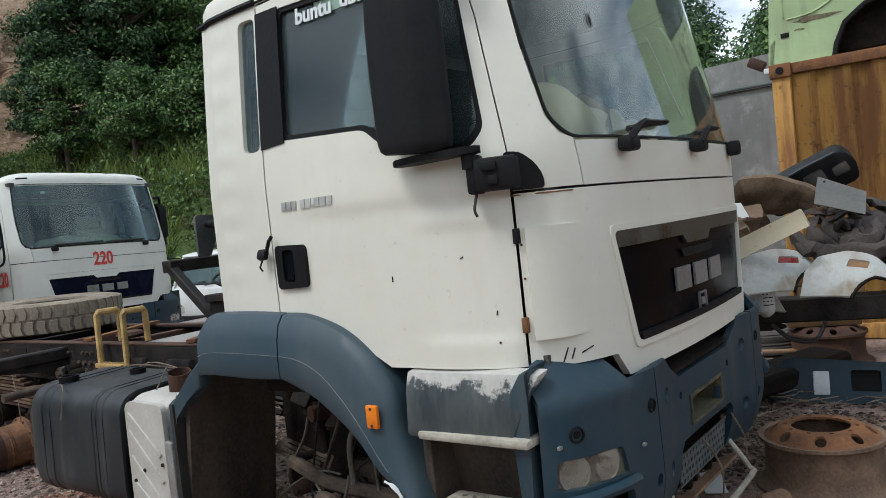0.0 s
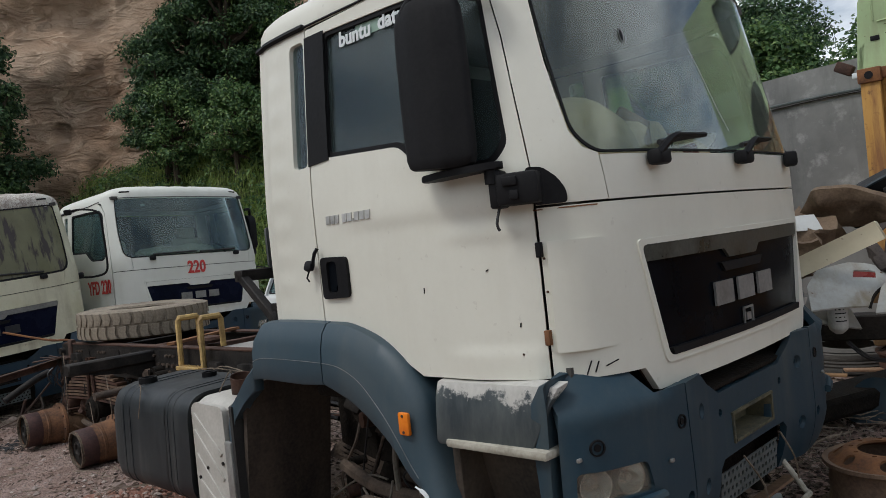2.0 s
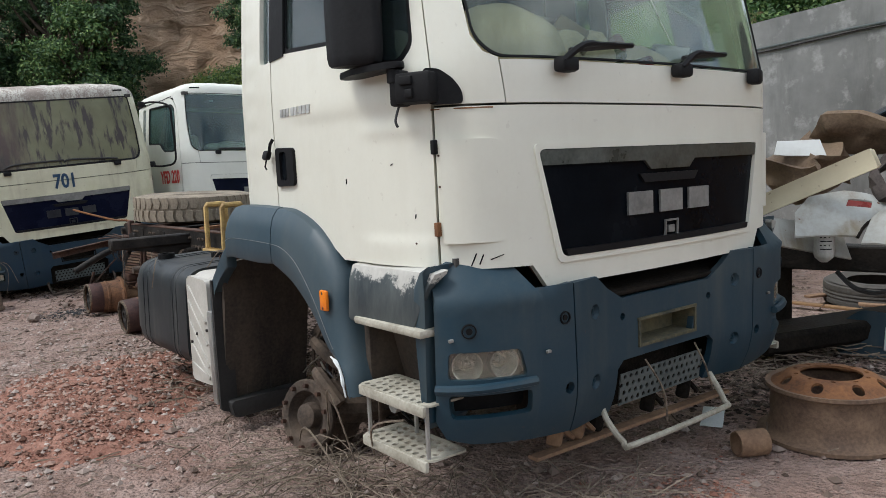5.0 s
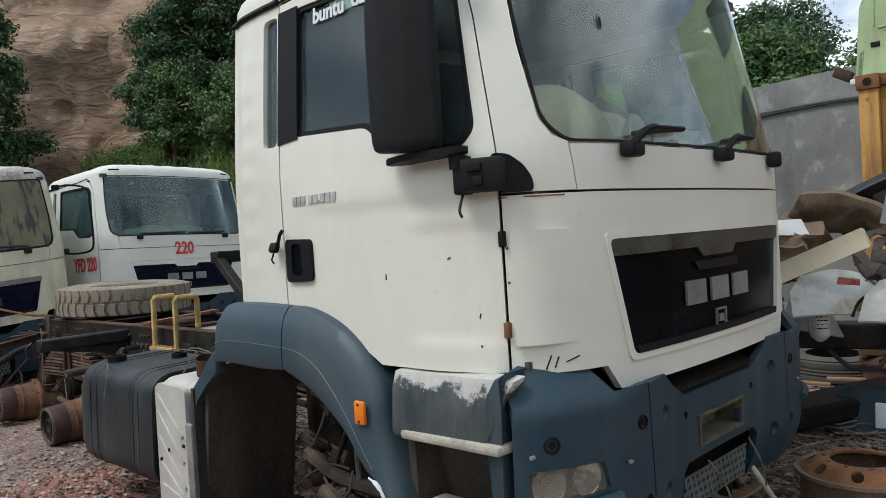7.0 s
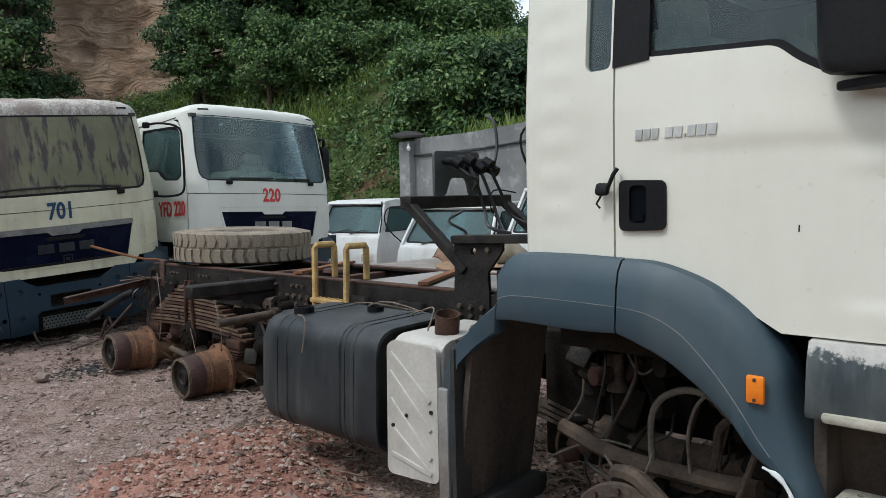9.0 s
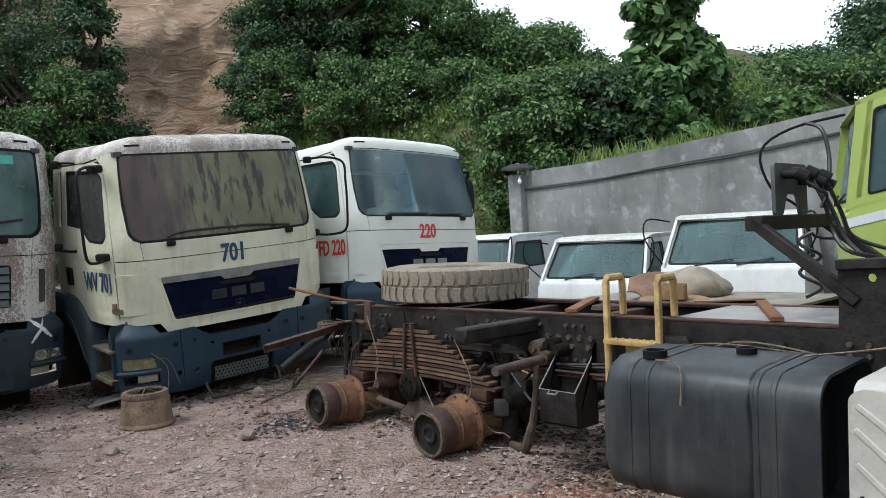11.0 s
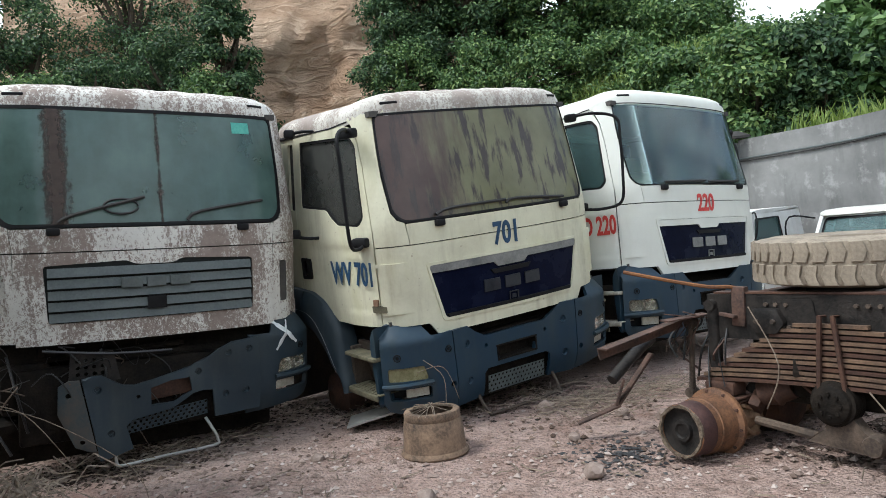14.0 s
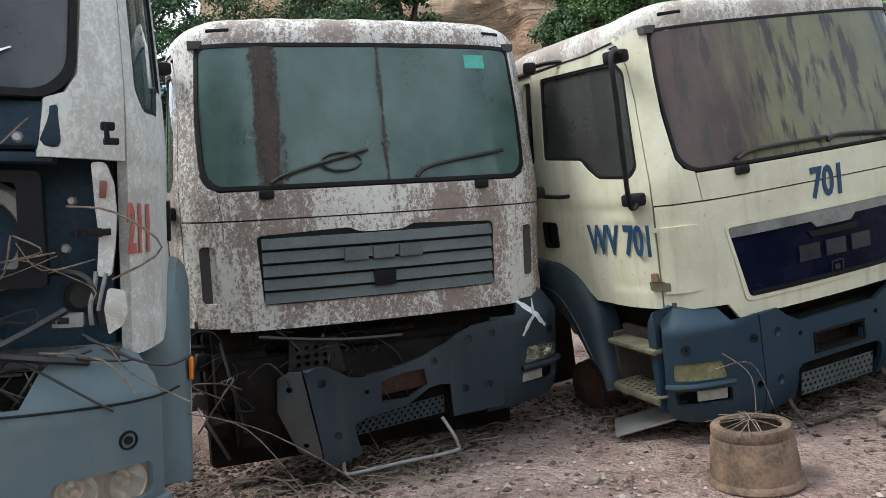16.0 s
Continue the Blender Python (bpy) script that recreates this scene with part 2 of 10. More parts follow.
def paint(name, base, grime, amount=0.3, streak=0.3, moss=None, mottled=0.0, rough=0.35, chips=0.0):
    """Vehicle paint under dirt: streaks that run down, blotches, moss or peeled clear coat."""
    n = Nodes(name)
    blot = n.noise(3.0, 8.0, 0.65)
    runs = n.noise(9.0, 5.0, 0.6, (1.0, 1.0, 0.12))
    fine = n.noise(55.0, 4.0, 0.6)
    k = n.math("MULTIPLY", n.ramp(blot, 0.42, 0.72), amount)
    k = n.math("ADD", k, n.math("MULTIPLY", n.ramp(runs, 0.5, 0.72), streak))
    k = n.math("ADD", k, n.math("MULTIPLY", n.ramp(fine, 0.4, 0.8), amount * 0.25))
    col = n.mix(n.ramp(n.noise(1.2, 3.0), 0.3, 0.7), rgb(*base), rgb(*[v * 0.93 for v in base]))
    col = n.mix(k, col, rgb(*grime))
    if moss:
        col = n.mix(n.ramp(n.noise(2.2, 7.0, 0.65, (1, 1, 0.4)), 0.52, 0.74, 0.0, 0.75), col, rgb(*moss))
    if mottled > 0:
        spots = n.noise(46.0, 7.0, 0.68, (1, 1, 0.8), 2.2)
        cell = n.voronoi(44.0, "F1", (1, 1, 0.7))
        big = n.noise(1.6, 5.0, 0.6, (1, 1, 0.5))
        wet = n.noise(5.0, 5.0, 0.6, (1, 1, 0.15))
        gate = n.math("ADD", n.math("MULTIPLY", spots, 0.55), n.math("ADD", n.math("MULTIPLY", big, 0.55), n.math("MULTIPLY", wet, 0.35)))
        gate = n.ramp(n.math("ADD", gate, n.math("MULTIPLY", cell, -0.12)), 0.600, 0.665)
        worn = n.mix(n.noise(24.0, 4.0), rgb(0.150, 0.112, 0.092), rgb(0.34, 0.28, 0.245))
        col = n.mix(n.math("MULTIPLY", gate, mottled), col, worn)
    if chips > 0:
        chip = n.ramp(n.noise(28.0, 3.0, 0.5), 0.70, 0.73, 0.0, chips)
        col = n.mix(chip, col, rgb(0.13, 0.06, 0.035))
    n.bump(fine, 0.06 + 0.2 * mottled, 0.002)
    return n.done(col, n.ramp(blot, 0.3, 0.75, rough, rough + 0.25))

# ---- materials ----
def glass(name, tint, dirt, low, high, streaks=0.0, dirt_rough=0.7, second=None, third=None, stain=None, pane=False):
    """Window glass: clear and mirror-like, with a film of dirt where it was never washed; on cleaner panes the film is
    painted-in haze and reflection.
    """
    n = Nodes(name)
    t = n.t
    tr = t.nodes.new("ShaderNodeBsdfTransparent")
    tr.inputs["Color"].default_value = rgb(*tint)
    gl = t.nodes.new("ShaderNodeBsdfGlossy")
    gl.inputs["Roughness"].default_value = 0.03
    gl.inputs["Color"].default_value = rgb(0.95, 0.97, 1.0)
    fr = t.nodes.new("ShaderNodeFresnel")
    fr.inputs["IOR"].default_value = 1.42
    m1 = t.nodes.new("ShaderNodeMixShader")
    if pane:
        # both faces of a thin pane mirror alike: weak head on, strong at a slant
        lw = t.nodes.new("ShaderNodeLayerWeight")
        lw.inputs["Blend"].default_value = 0.5
        slant = n.math("MULTIPLY", n.math("POWER", lw.outputs["Facing"], 4.0), 0.93)
        n.link(n.math("ADD", slant, 0.05), m1.inputs["Fac"])
    else:
        n.link(fr.outputs["Fac"], m1.inputs["Fac"])
    n.link(tr.outputs["BSDF"], m1.inputs[1])
    n.link(gl.outputs["BSDF"], m1.inputs[2])
    blot = n.noise(2.6, 7.0, 0.6)
    runs = n.noise(15.0 if second else 7.0, 5.0, 0.6, (1.0, 1.0, 0.07))
    k = n.ramp(blot, 0.35, 0.7, low, high)
    if streaks > 0:
        k = n.math("ADD", k, n.math("MULTIPLY", n.ramp(runs, 0.5, 0.66), streaks))
    col = rgb(*dirt)
    if second:
        col = n.mix(n.ramp(runs, 0.50, 0.60), rgb(*dirt), rgb(*second))
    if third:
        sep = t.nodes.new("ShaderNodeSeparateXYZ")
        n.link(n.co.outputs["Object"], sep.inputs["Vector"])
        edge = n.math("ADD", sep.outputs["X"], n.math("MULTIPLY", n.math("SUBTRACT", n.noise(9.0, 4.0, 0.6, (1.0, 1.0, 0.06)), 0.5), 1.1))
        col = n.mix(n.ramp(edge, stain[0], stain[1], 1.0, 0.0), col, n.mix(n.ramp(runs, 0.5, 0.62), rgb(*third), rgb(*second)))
    n.done(col, dirt_rough)
    m2 = t.nodes.new("ShaderNodeMixShader")
    n.link(n.math("MINIMUM", k, 0.97), m2.inputs["Fac"])
    n.link(m1.outputs["Shader"], m2.inputs[1])
    n.link(n.p.outputs["BSDF"], m2.inputs[2])
    n.link(m2.outputs["Shader"], t.nodes["Material Output"].inputs["Surface"])
    return n.mat


WHITE = paint("white_cab_paint", (0.745, 0.735, 0.645), (0.42, 0.38, 0.29), 0.14, 0.08, chips=0.10, rough=0.30)
WHITE_220 = paint("white_clean_paint", (0.72, 0.73, 0.665), (0.42, 0.41, 0.33), 0.18, 0.12, rough=0.32)
CREAM_701 = paint("cream_stained_paint", (0.665, 0.65, 0.49), (0.24, 0.20, 0.125), 0.30, 0.36, moss=(0.46, 0.44, 0.25), chips=0.35, rough=0.42)
ROOF_701 = paint("roof_peeled_paint", (0.62, 0.60, 0.54), (0.22, 0.19, 0.16), 0.45, 0.45, mottled=0.85, rough=0.6)
PEELED = paint("peeled_white_paint", (0.70, 0.69, 0.64), (0.34, 0.30, 0.26), 0.3, 0.30, mottled=1.0, rough=0.6)
FLAKED = paint("flaked_white_paint", (0.64, 0.66, 0.62), (0.33, 0.33, 0.26), 0.30, 0.42, mottled=0.40, rough=0.55)
VAN_WHITE = paint("van_white_paint", (0.66, 0.68, 0.67), (0.33, 0.31, 0.27), 0.35, 0.2, rough=0.4)
LIME = paint("lime_green_paint", (0.36, 0.455, 0.095), (0.30, 0.30, 0.16), 0.22, 0.12, rough=0.38)
PALE_GREEN = paint("pale_green_paint", (0.42, 0.56, 0.30), (0.25, 0.22, 0.14), 0.3, 0.3, chips=0.7, rough=0.5)
BLUE_PLASTIC = paint("blue_grey_bumper_plastic", (0.006, 0.034, 0.056), (0.072, 0.084, 0.082), 0.36, 0.34, chips=0.16, rough=0.45)
LAMP_BACK = plain("dull_lamp_housing", (0.34, 0.32, 0.27), (0.50, 0.48, 0.42), 6.0, 0.35, 0.1)


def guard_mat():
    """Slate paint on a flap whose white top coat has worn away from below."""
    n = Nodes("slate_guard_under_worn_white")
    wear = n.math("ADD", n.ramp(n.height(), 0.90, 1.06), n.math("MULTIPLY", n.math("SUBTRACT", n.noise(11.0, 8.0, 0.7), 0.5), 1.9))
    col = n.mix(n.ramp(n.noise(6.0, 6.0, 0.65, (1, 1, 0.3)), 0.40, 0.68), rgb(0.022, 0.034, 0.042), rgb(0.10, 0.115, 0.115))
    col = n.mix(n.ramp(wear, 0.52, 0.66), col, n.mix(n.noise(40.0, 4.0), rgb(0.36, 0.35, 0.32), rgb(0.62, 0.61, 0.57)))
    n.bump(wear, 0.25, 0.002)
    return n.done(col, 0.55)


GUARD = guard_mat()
BLUE_DEEP = paint("deep_blue_bumper_plastic", (0.004, 0.028, 0.054), (0.028, 0.044, 0.050), 0.45, 0.35, moss=(0.030, 0.038, 0.030), rough=0.45)
DARK_TRIM = plain("dark_brushed_trim", (0.055, 0.062, 0.055), (0.12, 0.13, 0.12), 9.0, 0.35, 0.5, bump=0.05)
SPRING_RUST = plain("spring_leaf_rust", (0.055, 0.033, 0.022), (0.17, 0.105, 0.065), 9.0, 0.85, bump=0.5, dist=0.004)
RIM_BARREL = plain("grey_brown_rim_rust", (0.085, 0.052, 0.036), (0.235, 0.155, 0.10), 5.0, 0.85, bump=0.4, dist=0.004)
GRILLE_DARK = plain("dark_grille_back", (0.012, 0.015, 0.015), (0.025, 0.029, 0.029), 6.0, 0.7, spec=0.2)
DIRT_IRON = plain("dirt_caked_iron", (0.030, 0.021, 0.016), (0.125, 0.092, 0.068), 7.0, 0.88, bump=0.6, dist=0.006)
# moss-stained cream, with the dimness of the recessed steps put into the colour
MOSSY_DIM_CREAM = plain("moss_stained_step", (0.050, 0.046, 0.028), (0.155, 0.142, 0.090), 8.0, 0.8, bump=0.3)
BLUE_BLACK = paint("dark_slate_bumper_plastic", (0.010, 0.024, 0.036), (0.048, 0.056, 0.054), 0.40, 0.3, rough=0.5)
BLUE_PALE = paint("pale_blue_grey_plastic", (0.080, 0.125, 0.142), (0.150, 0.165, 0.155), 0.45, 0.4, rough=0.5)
FENDER_BLUE = paint("slate_blue_fender_plastic", (0.028, 0.056, 0.076), (0.075, 0.092, 0.096), 0.45, 0.25, rough=0.42)
BLACK = plain("black_plastic", (0.005, 0.005, 0.006), (0.013, 0.013, 0.014), 5.0, 0.6, spec=0.18)
HUB_RUST = plain("greasy_hub_rust", (0.045, 0.022, 0.014), (0.24, 0.115, 0.055), 5.0, 0.75, 0.1, bump=0.5, dist=0.004)
BADGE_GREY = plain("dull_grey_badge", (0.16, 0.165, 0.165), (0.30, 0.30, 0.29), 9.0, 0.4, 0.3)
BLACK_GLOSS = plain("black_gloss_grille", (0.003, 0.004, 0.006), (0.006, 0.008, 0.011), 4.0, 0.20, bump=0.02, spec=0.04)
NAVY_GLOSS = plain("navy_gloss_grille", (0.0035, 0.005, 0.015), (0.007, 0.010, 0.027), 4.0, 0.25, bump=0.02, spec=0.08)
GRILLE_GREY = plain("grey_grille_plastic", (0.060, 0.075, 0.075), (0.115, 0.132, 0.130), 4.0, 0.6)
CHROME = plain("dull_chrome", (0.42, 0.43, 0.42), (0.62, 0.62, 0.60), 8.0, 0.28, 0.9, bump=0.05)
STEEL = plain("worn_grey_steel", (0.28, 0.28, 0.27), (0.42, 0.42, 0.40), 8.0, 0.45, 0.6)
DARK_STEEL = plain("greasy_black_steel", (0.005, 0.005, 0.0055), (0.034, 0.029, 0.025), 9.0, 0.6, 0.0, bump=0.5, dist=0.006, spec=0.25)
# oil-black grime; its near-black also fills shaded bays and arches
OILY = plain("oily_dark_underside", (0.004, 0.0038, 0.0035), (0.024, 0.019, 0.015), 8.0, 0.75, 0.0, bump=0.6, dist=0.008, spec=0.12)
RUST = plain("orange_brown_rust", (0.105, 0.045, 0.022), (0.26, 0.115, 0.045), 7.0, 0.85, 0.1, bump=0.5, dist=0.004)
RUST_DUSTY = plain("dusty_rust", (0.15, 0.085, 0.052), (0.32, 0.20, 0.12), 6.0, 0.9, 0.0, bump=0.5, dist=0.004)
TAIL_RUST = plain("flaky_brown_black_rust", (0.022, 0.014, 0.011), (0.120, 0.066, 0.048), 9.0, 0.85, bump=0.6, dist=0.004)
DRUM_RUST = plain("scorched_dusty_rust", (0.050, 0.034, 0.024), (0.270, 0.180, 0.118), 5.0, 0.9, bump=0.5, dist=0.004)
RUST_DARK = plain("dark_red_rust", (0.034, 0.017, 0.013), (0.105, 0.052, 0.033), 7.0, 0.8, 0.2, bump=0.5, dist=0.004)
RUBBER = plain("black_rubber", (0.014, 0.014, 0.014), (0.032, 0.031, 0.030), 8.0, 0.75, bump=0.3)
DUSTY_TYRE = plain("dusty_worn_tyre_rubber", (0.135, 0.110, 0.082), (0.31, 0.262, 0.20), 5.0, 0.9, bump=0.4)
MUDFLAP = plain("mud_stained_liner", (0.016, 0.013, 0.011), (0.085, 0.064, 0.048), 5.0, 0.85, bump=0.4, stretch=(1, 1, 0.35))
MOSSY = plain("moss_stained_sill", (0.035, 0.040, 0.030), (0.16, 0.135, 0.075), 7.0, 0.85, bump=0.4)
CREAM = plain("cream_step_plastic", (0.25, 0.23, 0.18), (0.50, 0.475, 0.40), 6.0, 0.7)
YELLOW = plain("worn_yellow_steel", (0.26, 0.165, 0.065), (0.54, 0.37, 0.135), 9.0, 0.65, bump=0.3)
ORANGE = plain("orange_lens", (0.75, 0.18, 0.01), (0.85, 0.26, 0.02), 6.0, 0.25, bump=0.02)
RED_LENS = plain("dark_red_lens", (0.16, 0.015, 0.012), (0.25, 0.03, 0.02), 6.0, 0.3)
TANK = paint("weathered_black_tank", (0.009, 0.014, 0.018), (0.085, 0.088, 0.084), 0.30, 0.42, rough=0.38)
BEIGE = plain("beige_seat_cloth", (0.40, 0.345, 0.25), (0.56, 0.49, 0.375), 6.0, 0.9)
DARK_CLOTH = plain("dark_cab_lining", (0.035, 0.033, 0.032), (0.075, 0.070, 0.064), 4.0, 0.8)
LINING = plain("grey_cab_lining", (0.17, 0.165, 0.145), (0.28, 0.27, 0.235), 4.0, 0.85)
RED_PAINT = plain("red_lettering", (0.52, 0.04, 0.035), (0.60, 0.06, 0.05), 9.0, 0.5)
NAVY_PAINT = plain("navy_lettering", (0.007, 0.038, 0.088), (0.018, 0.062, 0.130), 9.0, 0.5)
PALE_INK = plain("pale_sticker", (0.62, 0.66, 0.66), (0.75, 0.78, 0.78), 9.0, 0.5)
SILVER_INK = plain("silver_badge", (0.40, 0.40, 0.39), (0.60, 0.60, 0.58), 9.0, 0.4, 0.4)
BLACK_BADGE = plain("black_badge_relief", (0.009, 0.011, 0.018), (0.030, 0.034, 0.040), 9.0, 0.4)
TEAL_STICKER = plain("teal_sticker", (0.03, 0.30, 0.24), (0.10, 0.42, 0.34), 20.0, 0.5)
LAMP_BOWL = plain("lamp_reflector", (0.50, 0.50, 0.49), (0.72, 0.72, 0.70), 8.0, 0.18, 0.8)
LAMP_YELLOW = plain("yellowed_lamp_lens", (0.14, 0.13, 0.065), (0.27, 0.25, 0.135), 9.0, 0.25)
CONTAINER = None
LAMP_GLASS = glass("hazed_lamp_lens", (0.92, 0.91, 0.87), (0.50, 0.46, 0.37), 0.06, 0.34, pane=True)
# main, side, 220, teal and van films paint in haze, reflection and inner light
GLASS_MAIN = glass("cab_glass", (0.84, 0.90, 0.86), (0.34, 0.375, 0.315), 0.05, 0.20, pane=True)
GLASS_SIDE = glass("side_glass", (0.62, 0.73, 0.73), (0.16, 0.215, 0.22), 0.08, 0.28)
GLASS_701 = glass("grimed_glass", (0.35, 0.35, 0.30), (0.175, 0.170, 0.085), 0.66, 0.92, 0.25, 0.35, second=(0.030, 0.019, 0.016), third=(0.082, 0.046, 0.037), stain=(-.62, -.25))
GLASS_D = glass("dusty_green_glass", (0.30, 0.46, 0.43), (0.105, 0.185, 0.165), 0.42, 0.70, 0.06, 0.35)
# near-black film stands in for the shaded cab behind an open window
GLASS_OPEN = glass("dim_side_glass", (0.42, 0.45, 0.44), (0.050, 0.052, 0.046), 0.52, 0.80)
GLASS_W = glass("dusty_dark_glass", (0.22, 0.26, 0.28), (0.075, 0.085, 0.09), 0.30, 0.60, 0.10, 0.4)
GLASS_220 = glass("clean_glass", (0.74, 0.86, 0.84), (0.30, 0.40, 0.40), 0.04, 0.20)
GLASS_TEAL = glass("teal_side_glass", (0.30, 0.46, 0.46), (0.10, 0.20, 0.20), 0.25, 0.45)
GLASS_VAN = glass("dusty_teal_glass", (0.50, 0.68, 0.68), (0.15, 0.24, 0.24), 0.12, 0.36)
TWIG = plain("dry_twigs", (0.085, 0.064, 0.047), (0.25, 0.20, 0.15), 15.0, 0.9)
WIRE = plain("black_hose", (0.012, 0.012, 0.013), (0.025, 0.025, 0.025), 12.0, 0.45)
TARP = plain("grey_brown_tarpaulin", (0.034, 0.027, 0.025), (0.092, 0.077, 0.070), 5.0, 0.85, bump=0.4, dist=0.01)
SCRAP_WHITE = paint("scrap_white_panel_paint", (0.46, 0.48, 0.46), (0.20, 0.13, 0.07), 0.6, 0.4, moss=(0.20, 0.18, 0.09), chips=0.95, rough=0.5)
IVORY = paint("ivory_panel_paint", (0.66, 0.60, 0.44), (0.34, 0.27, 0.16), 0.25, 0.1, chips=0.4, rough=0.5)
SCRAP_WOOD = plain("weathered_timber", (0.16, 0.09, 0.045), (0.30, 0.18, 0.09), 8.0, 0.85, stretch=(0.3, 1, 1))
BROWN_SEAT = plain("brown_foam_and_hide", (0.085, 0.055, 0.035), (0.20, 0.14, 0.09), 5.0, 0.85, bump=0.4)
STONE = plain("grey_pink_stones", (0.165, 0.12, 0.098), (0.30, 0.238, 0.205), 9.0, 0.95, bump=0.5)


def ground_mat():
    n = Nodes("gravelly_earth")
    big = n.noise(0.55, 5.0, 0.6)
    mid = n.noise(3.2, 7.0, 0.65)
    fine = n.noise(38.0, 5.0, 0.7)
    peb = n.voronoi(46.0)
    peb2 = n.voronoi(19.0)
    col = n.mix(n.ramp(mid, 0.34, 0.66), rgb(0.250, 0.160, 0.128), rgb(0.440, 0.330, 0.286))
    col = n.mix(n.ramp(big, 0.45, 0.70, 0.0, 0.7), col, rgb(0.455, 0.362, 0.322))
    col = n.mix(n.ramp(n.noise(0.8, 6.0, 0.6), 0.54, 0.72, 0.0, 0.7), col, rgb(0.31, 0.145, 0.105))
    col = n.mix(n.ramp(n.noise(9.0, 6.0, 0.7, (1.0, 1.6, 1.0)), 0.52, 0.68, 0.0, 0.75), col, rgb(0.10, 0.070, 0.056))
    col = n.mix(n.ramp(fine, 0.50, 0.72, 0.0, 0.75), col, rgb(0.085, 0.060, 0.050))
    col = n.mix(n.ramp(peb, 0.02, 0.28, 0.6, 0.0), col, rgb(0.45, 0.38, 0.345))
    h = n.math("ADD", n.math("MULTIPLY", n.ramp(peb, 0.0, 0.6, 1.0, 0.0), 0.6), n.math("ADD", n.math("MULTIPLY", n.ramp(peb2, 0.0, 0.5, 1.0, 0.0), 0.5), fine))
    n.bump(h, 0.9, 0.03)
    return n.done(col, 0.95, 0.0, 0.25)


def hill_mat():
    n = Nodes("bank_soil_and_low_growth")
    mid = n.noise(0.7, 7.0, 0.65)
    fine = n.noise(9.0, 6.0, 0.7)
    col = n.mix(n.ramp(fine, 0.35, 0.7), rgb(0.040, 0.070, 0.022), rgb(0.115, 0.165, 0.050))
    col = n.mix(n.ramp(mid, 0.52, 0.68), col, rgb(0.17, 0.105, 0.065))
    n.bump(fine, 0.8, 0.15)
    return n.done(col, 0.95, 0.0, 0.2)


def cliff_mat():
    n = Nodes("ochre_cliff_soil")
    lay = n.noise(0.22, 6.0, 0.6)
    fine = n.noise(3.4, 9.0, 0.74)
    # steep bedding that leans, with dark cracks and pale ribs
    mp = n.t.nodes.new("ShaderNodeMapping")
    mp.inputs["Rotation"].default_value = (0.3, 0.75, 0.25)
    mp.inputs["Scale"].default_value = (0.75, 0.75, 1.9)
    nz = n.t.nodes.new("ShaderNodeTexNoise")
    nz.inputs["Scale"].default_value = 0.62
    nz.inputs["Detail"].default_value = 9.0
    nz.inputs["Roughness"].default_value = 0.62
    nz.inputs["Distortion"].default_value = 1.6
    n.link(n.co.outputs["Object"], mp.inputs["Vector"])
    n.link(mp.outputs["Vector"], nz.inputs["Vector"])
    bed = nz.outputs["Fac"]
    col = n.mix(n.ramp(lay, 0.38, 0.62), rgb(0.45, 0.30, 0.20), rgb(0.57, 0.42, 0.305))
    col = n.mix(n.ramp(bed, 0.56, 0.66, 0.0, 0.45), col, rgb(0.27, 0.16, 0.10))
    col = n.mix(n.ramp(bed, 0.44, 0.38, 0.0, 0.6), col, rgb(0.64, 0.49, 0.365))
    col = n.mix(n.ramp(fine, 0.55, 0.72, 0.0, 0.5), col, rgb(0.30, 0.185, 0.115))
    n.bump(n.math("ADD", n.math("MULTIPLY", fine, 0.6), n.math("MULTIPLY", n.ramp(bed, 0.62, 0.40), 0.9)), 0.9, 0.4)
    return n.done(col, 0.95, 0.0, 0.2)


def concrete_mat():
    n = Nodes("rendered_concrete_wall")
    big = n.noise(0.6, 6.0, 0.65)
    runs = n.noise(2.0, 6.0, 0.65, (1, 1, 0.25))
    fine = n.noise(24.0, 4.0, 0.6)
    col = n.mix(n.ramp(big, 0.35, 0.65), rgb(0.150, 0.152, 0.150), rgb(0.28, 0.28, 0.272))
    col = n.mix(n.ramp(runs, 0.52, 0.74, 0.0, 0.7), col, rgb(0.085, 0.086, 0.085))
    col = n.mix(n.ramp(n.noise(3.4, 7.0, 0.65), 0.54, 0.68, 0.0, 0.65), col, rgb(0.42, 0.42, 0.41))
    n.bump(fine, 0.25, 0.006)
    return n.done(col, 0.9, 0.0, 0.3)


def container_mat():
    n = Nodes("rusty_ochre_container_paint")
    big = n.noise(1.6, 7.0, 0.65, (1, 1, 0.5))
    runs = n.noise(6.0, 6.0, 0.65, (1, 1, 0.12))
    spot = n.noise(14.0, 6.0, 0.65)
    col = n.mix(n.ramp(big, 0.35, 0.65), rgb(0.43, 0.215, 0.05), rgb(0.55, 0.32, 0.09))
    col = n.mix(n.ramp(runs, 0.45, 0.58, 0.0, 0.85), col, rgb(0.21, 0.088, 0.036))
    col = n.mix(n.ramp(spot, 0.58, 0.70, 0.0, 0.8), col, rgb(0.12, 0.05, 0.03))
    n.bump(spot, 0.25, 0.004)
    return n.done(col, 0.8)


